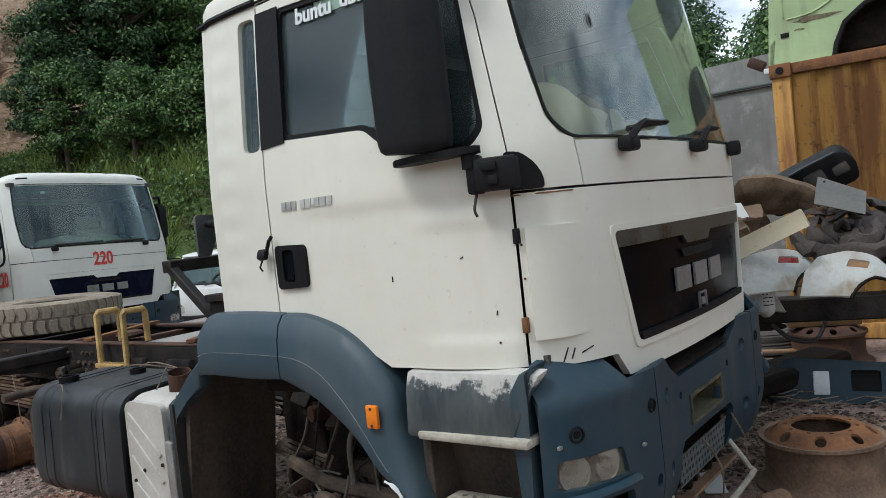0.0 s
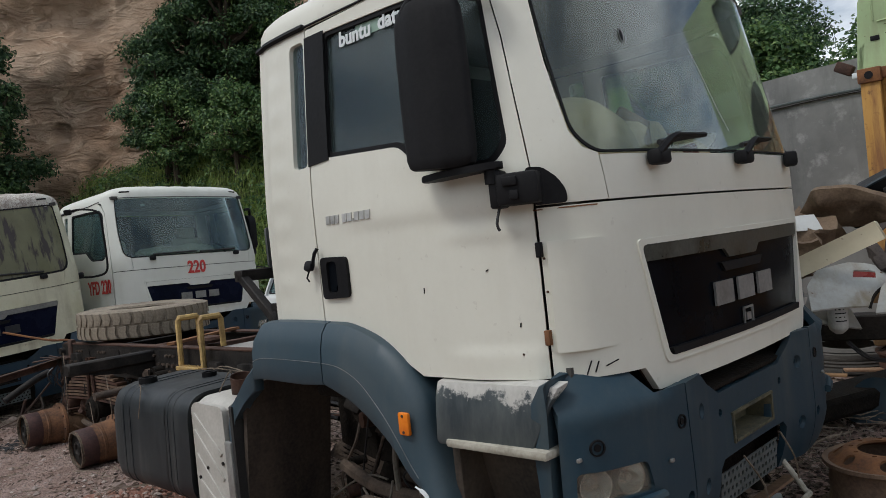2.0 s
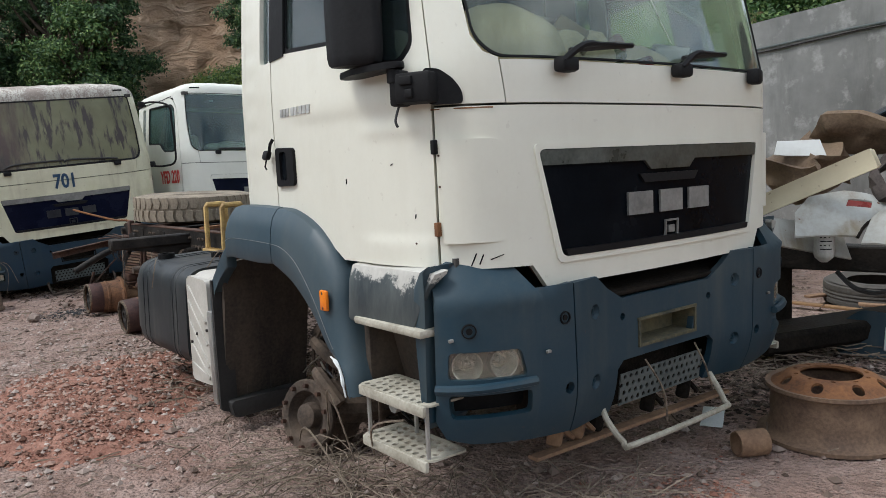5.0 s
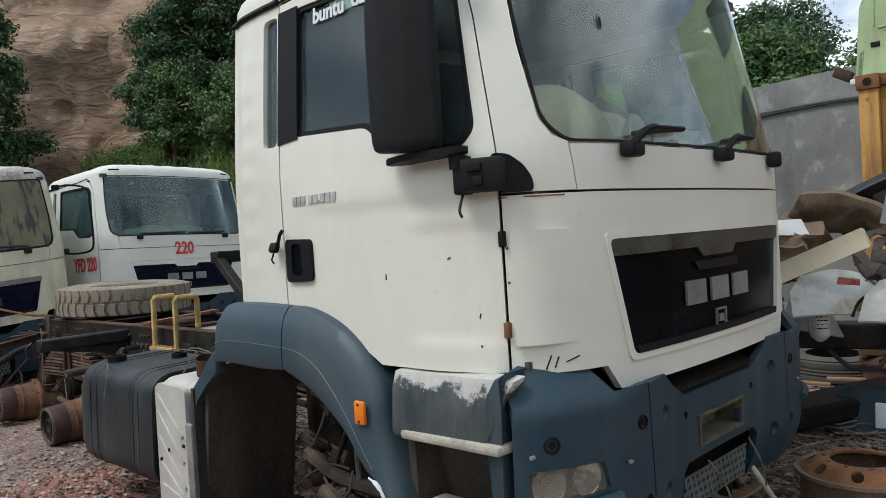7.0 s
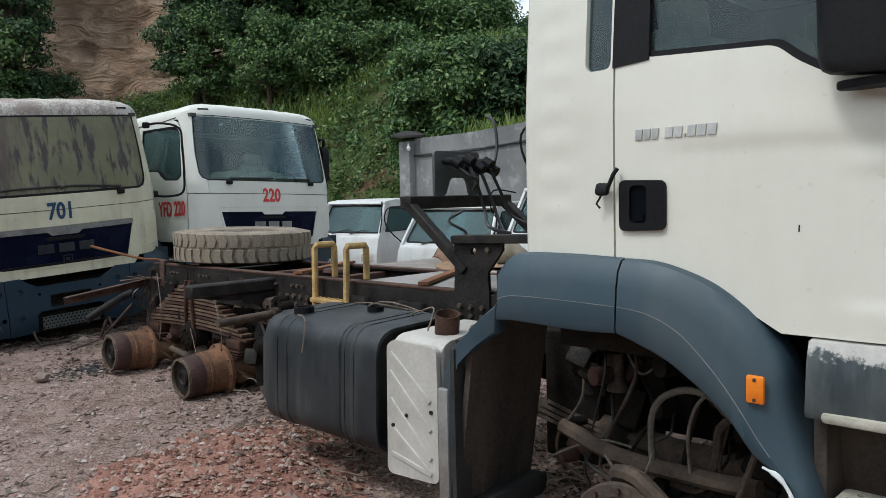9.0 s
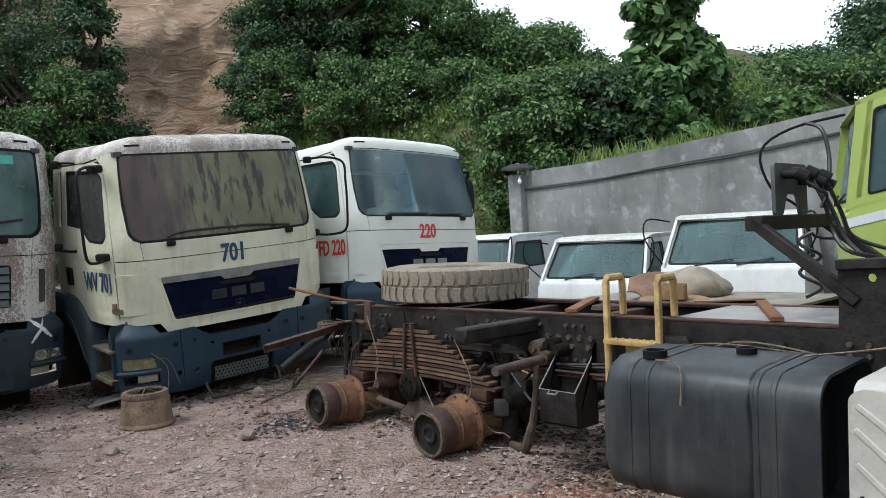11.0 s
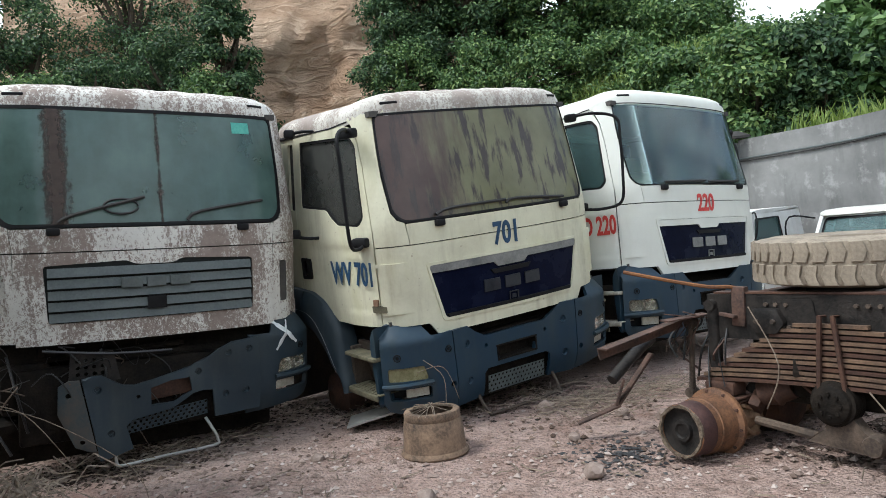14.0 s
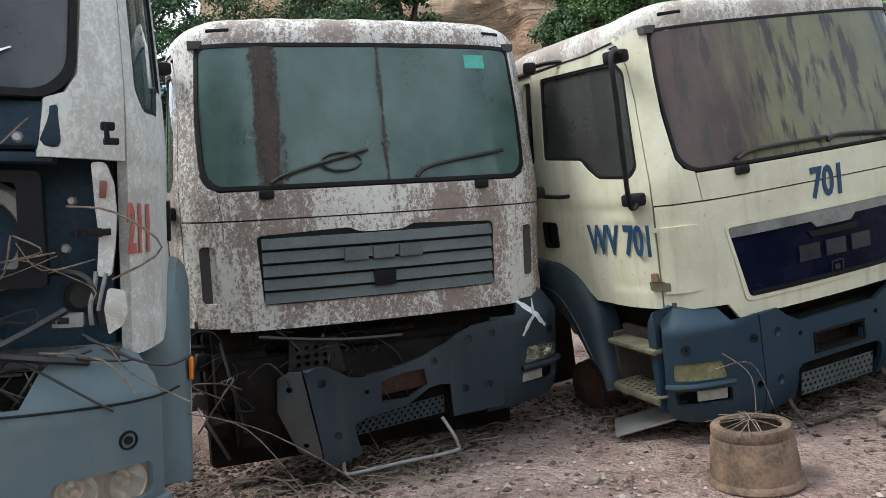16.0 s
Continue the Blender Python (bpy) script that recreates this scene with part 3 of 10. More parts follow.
def leaf_mat(name, a, b, c):
    n = Nodes(name)
    k = n.chance()
    col = n.mix(n.ramp(k, 0.0, 0.6), rgb(*a), rgb(*b))
    col = n.mix(n.ramp(k, 0.6, 1.0), col, rgb(*c))
    n.done(col, 0.55, 0.0, 0.35)
    tl = n.t.nodes.new("ShaderNodeBsdfTranslucent")
    n.link(col, tl.inputs["Color"])
    ms = n.t.nodes.new("ShaderNodeMixShader")
    ms.inputs["Fac"].default_value = 0.25
    n.link(n.p.outputs["BSDF"], ms.inputs[1])
    n.link(tl.outputs["BSDF"], ms.inputs[2])
    n.link(ms.outputs["Shader"], n.t.nodes["Material Output"].inputs["Surface"])
    return n.mat


GROUND, HILL, CLIFF, CONCRETE, CONTAINER = ground_mat(), hill_mat(), cliff_mat(), concrete_mat(), container_mat()
RUBBLE = plain("red_brick_rubble", (0.20, 0.070, 0.045), (0.36, 0.17, 0.115), 9.0, 0.95, bump=0.5)
LEAF_DARK = leaf_mat("dark_tree_leaves", (0.019, 0.046, 0.023), (0.056, 0.116, 0.050), (0.155, 0.235, 0.095))
LEAF_MID = leaf_mat("creeper_leaves", (0.026, 0.064, 0.024), (0.086, 0.170, 0.054), (0.225, 0.315, 0.105))
LEAF_LIGHT = leaf_mat("large_light_leaves", (0.05, 0.110, 0.038), (0.115, 0.21, 0.070), (0.20, 0.31, 0.11))
LEAF_BRUSH = leaf_mat("dry_green_brush", (0.044, 0.066, 0.022), (0.100, 0.155, 0.042), (0.190, 0.195, 0.075))
GRASS = leaf_mat("bank_grass", (0.14, 0.21, 0.05), (0.23, 0.32, 0.075), (0.34, 0.40, 0.13))
BARK = plain("dark_bark", (0.035, 0.026, 0.018), (0.085, 0.065, 0.045), 6.0, 0.95, bump=0.6, dist=0.02)

# ---- ground, bank, cliff, wall ----
FOOT, UP = Vector((-7.0, 21.0)), Vector((0.49, 0.872))


def smooth01(t):
    t = min(1.0, max(0.0, t))
    return t * t * (3 - 2 * t)


def rise(x, y):
    """Height of the land: a level yard, then a bank behind it."""
    d = (x - FOOT.x) * UP.x + (y - FOOT.y) * UP.y
    along = (x - FOOT.x) * UP.y - (y - FOOT.y) * UP.x
    h = 0.03 * noise.noise((x * 0.5, y * 0.5, 0)) + 0.012 * noise.noise((x * 2.3, y * 2.3, 4))
    if d > 0:
        side = smooth01((12 - along) / 9.0) * 0.72 + 0.28
        k = 5.2 * smooth01(d / 6.5) + 0.30 * min(9.0, max(0, d - 5))
        k += 0.7 * noise.noise((x * 0.16, y * 0.16, 2)) * smooth01(d / 4) + 0.3 * noise.noise((x * 0.6, y * 0.6, 7)) * smooth01(d / 2)
        h += k * side
    # unseen bank added far behind the path: closes the yard and darkens reflections
    e = math.hypot(x + 2.0, y - 4.0) - 21.0
    if e > 0 and d < -6:
        h += 7.0 * smooth01(e / 9.0) * smooth01((-6 - d) / 6.0)
    return h


def axis(lo, hi, mid0, mid1, fine, coarse):
    a, v = [lo], lo
    while v < hi:
        v += fine if mid0 <= v <= mid1 else coarse
        a.append(v)
    return a


def make_ground():
    xs = axis(-420, 420, -40, 36, 0.6, 12.0)
    ys = axis(-420, 420, -30, 52, 0.6, 12.0)
    verts = [(x, y, rise(x, y) if max(abs(x), abs(y)) < 150 else 7.0) for y in ys for x in xs]
    n = len(xs)
    faces = [(j * n + i, j * n + i + 1, (j + 1) * n + i + 1, (j + 1) * n + i) for j in range(len(ys) - 1) for i in range(n - 1)]
    me = bpy.data.meshes.new("ground")
    me.from_pydata(verts, [], faces)
    me.shade_smooth()
    me.materials.append(GROUND)
    me.materials.append(HILL)
    for p in me.polygons:
        if (p.center.x - FOOT.x) * UP.x + (p.center.y - FOOT.y) * UP.y > 0.4 or p.center.z > 0.8:
            p.material_index = 1
    ob = new("ground", me)
    tagged(ob, "reddish grey gravelly earth yard running up into a bank", "ground", kind="structure")


make_ground()


def make_cliff():
    """A bare cut face above the bank, broken into ledges and gullies."""
    a, b = Vector((-40.0, 33.5)), Vector((-11.0, 39.5))
    nrm = Vector((-(b - a).y, (b - a).x)).normalized() * -1
    bm = B()
    nu, nv = 130, 70
    grid = []
    for j in range(nv + 1):
        row = []
        for i in range(nu + 1):
            u, v = i / nu, j / nv
            p = a.lerp(b, u)
            h = 3.0 + 25.0 * v * (1 - 0.45 * smooth01((u - 0.62) / 0.3))
            back = 0.22 * h - 2.0
            q = Vector((p.x * 0.22, p.y * 0.22, h * 0.3))
            q2 = Vector((q.x * 2.2, q.y * 2.2, q.z * 0.7 + q.x * 0.9))
            back += 1.8 * noise.noise(q) + 0.9 * noise.noise(q2) + 0.45 * abs(noise.noise(q2 * 2.3)) + 0.25 * noise.noise(q * 7.0) + 0.12 * noise.noise(q * 16)
            back += 4.0 * smooth01((u - 0.86) / 0.14)
            row.append(bm.verts.new((p.x - nrm.x * back, p.y - nrm.y * back, h)))
        grid.append(row)
    for j in range(nv):
        for i in range(nu):
            bm.faces.new((grid[j][i], grid[j][i + 1], grid[j + 1][i + 1], grid[j + 1][i]))
    tagged(part("cliff", bm, CLIFF, None), "bare ochre earth cliff with gullies above the bank", "cliff", kind="structure")


make_cliff()

WALL_A, WALL_B = Vector((-3.6, 16.1)), Vector((14.0, 1.0))


def make_wall():
    d = (WALL_B - WALL_A).normalized()
    nx = Vector((-d.y, d.x))
    m = Matrix(((d.x, nx.x, 0, WALL_A.x), (d.y, nx.y, 0, WALL_A.y), (0, 0, 1, 0), (0, 0, 0, 1)))
    n = 60
    length = (WALL_B - WALL_A).length
    bm = B()
    lo0, hi0, lo1, hi1 = [], [], [], []
    for i in range(n + 1):
        u = length * i / n
        top = 2.52 + 0.55 * smooth01(u / 11.0) + 0.012 * noise.noise((u * 0.9, 0, 0))
        lo0.append(bm.verts.new((u, 0, -0.3)))
        hi0.append(bm.verts.new((u, 0, top)))
        lo1.append(bm.verts.new((u, 0.2, -0.3)))
        hi1.append(bm.verts.new((u, 0.2, top)))
    for i in range(n):
        bm.faces.new((lo0[i], lo0[i + 1], hi0[i + 1], hi0[i]))
        bm.faces.new((lo1[i], hi1[i], hi1[i + 1], lo1[i + 1]))
        bm.faces.new((hi0[i], hi0[i + 1], hi1[i + 1], hi1[i]))
    bm.faces.new((lo0[0], hi0[0], hi1[0], lo1[0]))
    wall = tagged(part("wall_yard", bm, CONCRETE, None, at=m), "long grey rendered concrete yard wall with damp stains", "wall", kind="structure")
    bm = B()
    box(bm, (-0.16, 0.02, 1.1), (0.34, 0.36, 2.75), bevel=0.015)
    post = tagged(part("wall_post", bm, CONCRETE, None, at=m), "grey concrete end post of the yard wall", "wall post", kind="structure")
    bm = B()
    lathe(bm, [(0.0, 0.10), (0.16, 0.09), (0.34, 0.02), (0.36, -0.02), (0.33, -0.03), (0.0, 0.03)], m @ pose(-0.16, -0.02, 2.60, 4, 5, 0), 20)
    part("cap", bm, DARK_STEEL, None).parent = post
    post.children[0].matrix_parent_inverse = m.inverted()
    bm = B()
    lathe(bm, [(0.0, -0.08), (0.03, -0.07), (0.045, -0.03), (0.03, 0.01), (0.018, 0.03), (0.018, 0.07), (0.0, 0.07)], m @ pose(0.05, -0.2, 2.35), 14)
    lamp = single("wall_lamp", bm, PALE_INK, Matrix(), "white bulb hanging in a bare socket from the wall post", "lamp")
    bm = B()
    pts = []
    for i in range(40):
        u = length * i / 39
        pts.append(m @ Vector((u - 0.3, -0.03, 2.18 + 0.52 * smooth01(u / 11.0) + 0.01 * math.sin(u * 2.1))))
    tube(bm, pts, 0.016, 6)
    single("wall_pipe", bm, GRILLE_GREY, Matrix(), "dark grey pipe fixed along the concrete wall", "pipe")
    bm = B()
    tube(bm, [p + Vector((0, 0, -0.035 - 0.01 * math.sin(i))) for i, p in enumerate(pts)], 0.011, 5)
    single("wall_cable", bm, WIRE, Matrix(), "black cable fixed along the concrete wall", "cable")


make_wall()

# ---- heavy truck cab: front faces -y, x to the viewer's right, z from the ground ----
HALF = [(0, .058), (.2, .061), (.4, .07), (.6, .084), (.75, .105), (.88, .145), (.98, .205), (1.06, .295), (1.105, .42), (1.13, .62), (1.135, 1.2), (1.125, 1.62), (1.09, 1.76), (1.0, 1.80), (0, 1.80)]
HALF_B = [(0, .085), (.3, .08), (.45, .068), (.6, .046), (.8, .062), (.95, .10), (1.06, .15), (1.14, .235), (1.185, .35), (1.205, .5), (1.21, .8)]


def runs_of(line):
    fine = smoothline([(x, y, 0) for x, y in line], 6)
    s = [0.0]
    for p, q in zip(fine, fine[1:]):
        s.append(s[-1] + (q - p).length)
    return np.array(s), np.array([p.x for p in fine]), np.array([p.y for p in fine])


CAB_S, CAB_X, CAB_Y = runs_of(HALF)
BUM_S, BUM_X, BUM_Y = runs_of(HALF_B)


def ease(v, lo, hi):
    return smooth01((v - lo) / (hi - lo))


def emboss(a, z):
    """Pressed shapes in the lower cab skin, outward."""
    h = 0.0
    # door waist creases
    if a > 1.12:
        h += 0.007 * ease(z, 1.600, 1.640) * (1 - ease(z, 1.66, 1.78)) * (1 - ease(a, 1.9, 2.13))
        h += 0.006 * ease(z, 1.512, 1.532) * (1 - ease(z, 1.54, 1.60)) * (1 - ease(a, 1.38, 1.55))
        h += 0.007 * (1 - ease(z, 1.135, 1.155)) * (1 - ease(a, 1.40, 1.55))
    if a > 2.33 and z > 1.3:
        h += 0.0025 * math.sin(z * 50.0) * ease(a, 2.37, 2.42) * (1 - ease(a, 2.52, 2.58))
    return h


def cab_at(s, z, d=0.0):
    def raw(s, z):
        sg, a = (-1, -s) if s < 0 else (1, s)
        x, y = float(np.interp(a, CAB_S, CAB_X)), float(np.interp(a, CAB_S, CAB_Y))
        k = max(0.0, z - 1.75)
        y += .19 * k * min(1, max(0, (1.4 - y) / 1.2))
        x *= 1 - .06 * (k / .85) ** 1.2
        return Vector((sg * x, y, z))
    p = raw(s, z)
    d = d - emboss(abs(s), z)
    if d:
        n = (raw(s + .004, z) - raw(s - .004, z)).cross(raw(s, z + .004) - raw(s, z - .004)).normalized()
        p = p - n * d
    return p


def bumper_at(s, z, d=0.0):
    def raw(s, z):
        sg, a = (-1, -s) if s < 0 else (1, s)
        x, y = float(np.interp(a, BUM_S, BUM_X)), float(np.interp(a, BUM_S, BUM_Y))
        lo = max(0.0, .60 - z)
        y += 1.1 * lo * lo
        x *= 1 - .25 * lo * lo
        up = max(0.0, z - .94) * ease(a, .62, .85)
        y += 0.75 * up
        x *= 1 - .35 * up
        y -= 0.012 * (ease(z, .905, .93) - ease(z, .93, .955)) * ease(a, .62, .8)
        return Vector((sg * x, y, z))
    p = raw(s, z)
    if d:
        n = (raw(s + .004, z) - raw(s - .004, z)).cross(raw(s, z + .004) - raw(s, z - .004)).normalized()
        p = p - n * d
    return p


def flip(poly):
    return [(-u, v) for u, v in poly][::-1]


def shrink(poly, k):
    cx, cy = sum(p[0] for p in poly) / len(poly), sum(p[1] for p in poly) / len(poly)
    out = []
    for u, v in poly:
        d = Vector((u - cx, v - cy))
        out.append((u - k * (1 if u > cx else -1) * min(1, abs(d.x) / .05), v - k * (1 if v > cy else -1) * min(1, abs(d.y) / .05)))
    return out


GLASS_LINE = rounded([(-.885, 1.772), (.885, 1.772), (.955, 1.84), (.99, 2.20), (.992, 2.56), (-.992, 2.56), (-.99, 2.20), (-.955, 1.84)], [.05, .05, .06, .2, .05, .05, .2, .06])
PILLAR = [(-1.108, 1.615), (-.852, 1.615), (-.872, 1.772), (-.925, 1.793), (-.962, 1.85), (-.99, 2.10), (-.996, 2.30), (-.994, 2.565), (-.90, 2.568), (-.90, 2.60), (-1.10, 2.60), (-1.24, 2.56), (-1.182, 2.50), (-1.135, 2.38), (-1.118, 2.20), (-1.113, 1.82)]
LOWER = [(-1.108, 1.606), (1.108, 1.606), (1.108, 1.036), (.765, 1.03), (.705, .945), (-.705, .945), (-.765, 1.03), (-1.108, 1.036)]
GRILLE = rounded([(-.735, 1.45), (.735, 1.45), (.637, 1.045), (-.637, 1.045)], .028)
FLAP = [(-.848, 1.614), (.848, 1.614), (.866, 1.764), (-.866, 1.764)]
DOOR = [(-1.118, 1.045), (-1.118, 1.82), (-1.123, 2.20), (-1.142, 2.38), (-1.19, 2.475), (-1.27, 2.505), (-2.212, 2.485), (-2.212, 1.252), (-2.10, 1.238), (-1.92, 1.19), (-1.765, 1.112), (-1.65, 1.045)]
DOOR_WIN = rounded([(-2.10, 1.925), (-2.085, 2.445), (-1.22, 2.425), (-1.165, 2.36), (-1.172, 1.83), (-1.23, 1.772), (-1.50, 1.785), (-1.60, 1.845), (-1.66, 1.90)], .03)
REAR_SIDE = [(-2.220, 1.252), (-2.220, 2.50), (-2.72, 2.51), (-2.72, 1.10), (-2.45, 1.10), (-2.45, 1.252)]
REAR_WIN = rounded([(-2.232, 1.905), (-2.232, 2.445), (-2.338, 2.445), (-2.338, 1.905)], .03)
# the grille insert that the older front wears
GRILLE_OLD = [(-.68, 1.525), (-.18, 1.545), (-.12, 1.515), (.12, 1.515), (.18, 1.545), (.68, 1.525), (.68, 1.15), (-.66, 1.15)]

CORNER = [(-1.185, .99), (-1.15, 1.05), (-1.05, 1.09), (-.93, 1.08), (-.86, 1.03), (-.80, .955), (-.625, .955), (-.612, .37), (-.80, .385), (-1.05, .41), (-1.15, .435), (-1.195, .50)]
LAMP_HOLE = rounded([(-1.142, .755), (-.872, .748), (-.846, .645), (-1.148, .657)], .022)
FOG_HOLE = rounded([(-1.150, .600), (-.830, .592), (-.830, .505), (-1.140, .515)], .02)
CENTRE = [(-.618, .952), (-.47, .955), (-.40, .90), (-.30, .845), (.30, .845), (.40, .90), (.47, .955), (.618, .952), (.606, .365), (.335, .37), (.335, .56), (.30, .59), (-.30, .59), (-.335, .56), (-.335, .37), (-.606, .365)]
SLOT = rounded([(-.20, .74), (.20, .74), (.175, .63), (-.175, .63)], .015)

CACHE = {}


def shared(key, make):
    """Builds a mesh once, then gives it again."""
    if key not in CACHE:
        bm = B()
        make(bm)
        bmesh.ops.recalc_face_normals(bm, faces=bm.faces[:])
        me = bpy.data.meshes.new(key)
        bm.to_mesh(me)
        bm.free()
        me.shade_smooth()
        me.set_sharp_from_angle(angle=radians(38))
        CACHE[key] = me
    return CACHE[key]


def strip_of(outline, wide):
    """An outline and the same drawn in: for window seals."""
    return outline, [shrink(outline, wide)]


def roof_mesh(bm):
    rings = []
    ss = np.linspace(-CAB_S[-1], CAB_S[-1], 121)[:-1]
    for dz, k in ((-.02, .0), (.0, .0), (.045, .004), (.085, .02), (.115, .05), (.14, .10), (.155, .18), (.168, .32), (.175, .55), (.18, .85)):
        ring = []
        for s in ss:
            front = 1 - ease(abs(s), .95, 1.35)
            p = cab_at(s, 2.515 + .055 * front)
            c = Vector((0, 1.0, p.z))
            q = p.lerp(c, k)
            # ribs pressed along the roof
            q.z = p.z + dz - .01 * front + (0.008 * math.cos(q.x * 26) * ease(k, .1, .3) if k > .1 else 0)
            ring.append(bm.verts.new(q))
        rings.append(ring)
    n = len(ss)
    for a, b in zip(rings, rings[1:]):
        for i in range(n):
            bm.faces.new((a[i], a[(i + 1) % n], b[(i + 1) % n], b[i]))
    bm.faces.new(rings[-1])


def sheet_of(key, outline, holes, at, thick, step, off=0.0):
    return shared(key, lambda bm: sheet(bm, outline, holes, lambda u, v, d: at(u, v, d + off), thick, step))


def letters(cab, body, s, z, size, mat, name, label, wide=0.8, at=cab_at, slant=0.0):
    """Painted lettering lying on the skin."""
    p, q, r = at(s, z, -.004), at(s + .01, z, -.004), at(s, z + .01, -.004)
    x, y = (q - p).normalized(), (r - p).normalized()
    zz = x.cross(y).normalized()
    y = zz.cross(x)
    m = Matrix((x, y, zz)).transposed().to_4x4()
    m.translation = p
    return text(body, size, m @ pose(0, 0, 0, 0, 0, slant), mat, cab, name, label, 0.0012, wide)


def badge(cab, mat, rise_by=0.012, lamp=True):
    """Three block shapes on the grille and a small square below, in place of a maker's mark."""
    for k, poly in enumerate(([(-.275, 1.175), (-.275, 1.265), (-.125, 1.265), (-.125, 1.175)], [(-.075, 1.175), (-.075, 1.265), (.075, 1.265), (.075, 1.175)], [(.125, 1.175), (.125, 1.265), (.275, 1.265), (.275, 1.175)])):
        bm = B()
        sheet(bm, poly, [], lambda u, v, d: cab_at(u, v, d + .005 - rise_by), .01, .05)
        part("grille_badge", bm, mat, cab, "raised block of the front badge")
    bm = B()
    sheet(bm, [(-.045, 1.06), (.045, 1.06), (.05, 1.14), (-.04, 1.14)], [[(-.037, 1.068), (.037, 1.068), (.041, 1.132), (-.033, 1.132)]], lambda u, v, d: cab_at(u, v, d + .008 - rise_by), .008, .05)
    sheet(bm, [(-.02, 1.085), (.02, 1.085), (.02, 1.115), (-.02, 1.115)], [], lambda u, v, d: cab_at(u, v, d + .008 - rise_by), .008, .05)
    part("emblem", bm, mat, cab, "small square front emblem")


def wiper(cab, x0, reach, tilt):
    """Wiper arm and blade lying on the foot of the windscreen."""
    def g(x, z, d):
        return cab_at(x, z, d)
    bm = B()
    box(bm, tuple(g(x0, 1.745, -.03)), (.085, .06, .055), (0, 0, 0), .015)
    arm = part("wiper_arm", bm, BLACK, cab)
    bm = B()
    tube(bm, [g(x0 - .03, 1.75, -.05), g(x0 + .06, 1.80, -.065), g(x0 + reach * .5, 1.80 + tilt * .5, -.05), g(x0 + reach, 1.795 + tilt, -.035)], [.014, .012, .008, .006], 6, 4)
    part("wiper_rod", bm, BLACK, arm)
    bm = B()
    tube(bm, [g(x0 + reach * .1, 1.795, -.02), g(x0 + reach * .6, 1.80 + tilt * .55, -.02), g(x0 + reach * 1.05, 1.80 + tilt, -.02)], .011, 6, 4)
    part("wiper_blade", bm, RUBBER, arm)


def perforated_plate(bm, w, h, rows, cols, place, r):
    holes = []
    for j in range(rows):
        for i in range(cols):
            holes.append(oval(-w / 2 + w * (i + .5 + (.25 if j % 2 else -.25)) / cols, -h / 2 + h * (j + .5) / rows, r, n=8))
    sheet(bm, [(-w / 2, -h / 2), (w / 2, -h / 2), (w / 2, h / 2), (-w / 2, h / 2)], holes, place, .006, .09)


def lamp_unit(cab, sg, lens, bowls=True, dark=BLACK):
    """Headlight in the corner of the bumper, with the fog slot below."""
    f = (lambda p: p) if sg < 0 else flip
    key = "L" if sg < 0 else "R"
    hl = part("headlight", sheet_of("lampback" + key, f(shrink(LAMP_HOLE, -.012)), [], bumper_at, .01, .08, .07), LAMP_BACK, cab, "rectangular headlight with two round reflectors")
    for u in (1.075, .93):
        bm = B()
        p = bumper_at(sg * u, .70, .035)
        q = bumper_at(sg * u, .70, -.05)
        d = (q - p).normalized()
        m = d.to_track_quat("Z", "Y").to_matrix().to_4x4()
        m.translation = p
        lathe(bm, [(.0, -.035), (.028, -.03), (.044, -.012), (.052, .012), (.056, .014), (.056, -.02)], m, 24)
        part("reflector", bm, LAMP_BOWL, hl)
        bm = B()
        lathe(bm, [(.0, .004), (.012, .0), (.016, -.012), (.016, -.03)], m, 12)
        part("bulb_shield", bm, CHROME, hl)
    part("lens", sheet_of("lens" + key, f(shrink(LAMP_HOLE, -.004)), [], bumper_at, .004, .08, .012), lens, hl, "hazed lamp lens")
    part("fog_recess", sheet_of("fogback" + key, f(shrink(FOG_HOLE, -.02)), [], bumper_at, .01, .1, .09), dark, cab)
    bm = B()
    pts = [bumper_at(sg * u, .625, -.012) for u in np.linspace(.82, 1.19, 9)]
    tube(bm, pts, .018, 8)
    part("lamp_guard_bar", bm, cab["bumper_mat"] and MATS[cab["bumper_mat"]], cab)


MATS = {}


def bumper(cab, mat, parts=("left", "centre", "right"), lens=None, fog=None):
    MATS[mat.name] = mat
    cab["bumper_mat"] = mat.name
    dents = [(-.70, .85), (-.66, .47)]
    for sg, tag in ((-1, "left"), (1, "right")):
        if tag not in parts:
            continue
        f = (lambda p: p) if sg < 0 else flip
        key = "L" if sg < 0 else "R"
        c = part("bumper_corner", sheet_of("corner" + key, f(CORNER), [f(LAMP_HOLE), f(FOG_HOLE), f(oval(-.653, .56, .024, n=8))], bumper_at, .03, .045), mat, cab, "moulded corner of the bumper")
        lamp_unit(cab, sg, (lens or {}).get(tag, LAMP_GLASS))
        for u, z, r in ((1.066, .829, .026), (.671, .83, .024)):
            bm = B()
            p, q = bumper_at(sg * u, z, .0), bumper_at(sg * u, z, -.05)
            m = (q - p).to_track_quat("Z", "Y").to_matrix().to_4x4()
            m.translation = p
            lathe(bm, [(.0, .002), (r * .45, .004), (r * .5, -.004), (r * .8, -.004), (r * .85, .006), (r, .006), (r * 1.08, -.002)], m, 16)
            part("bolt_cap", bm, BLACK, c)
        if fog and tag in fog:
            bm = B()
            sheet(bm, f([(-1.02, .590), (-.845, .585), (-.845, .515), (-1.02, .52)]), [], lambda u, v, d: bumper_at(u, v, d + .03), .02, .1)
            part("fog_lamp", bm, CREAM, cab, "pale fog lamp cover")
    if "centre" in parts:
        part_centre(cab, mat)


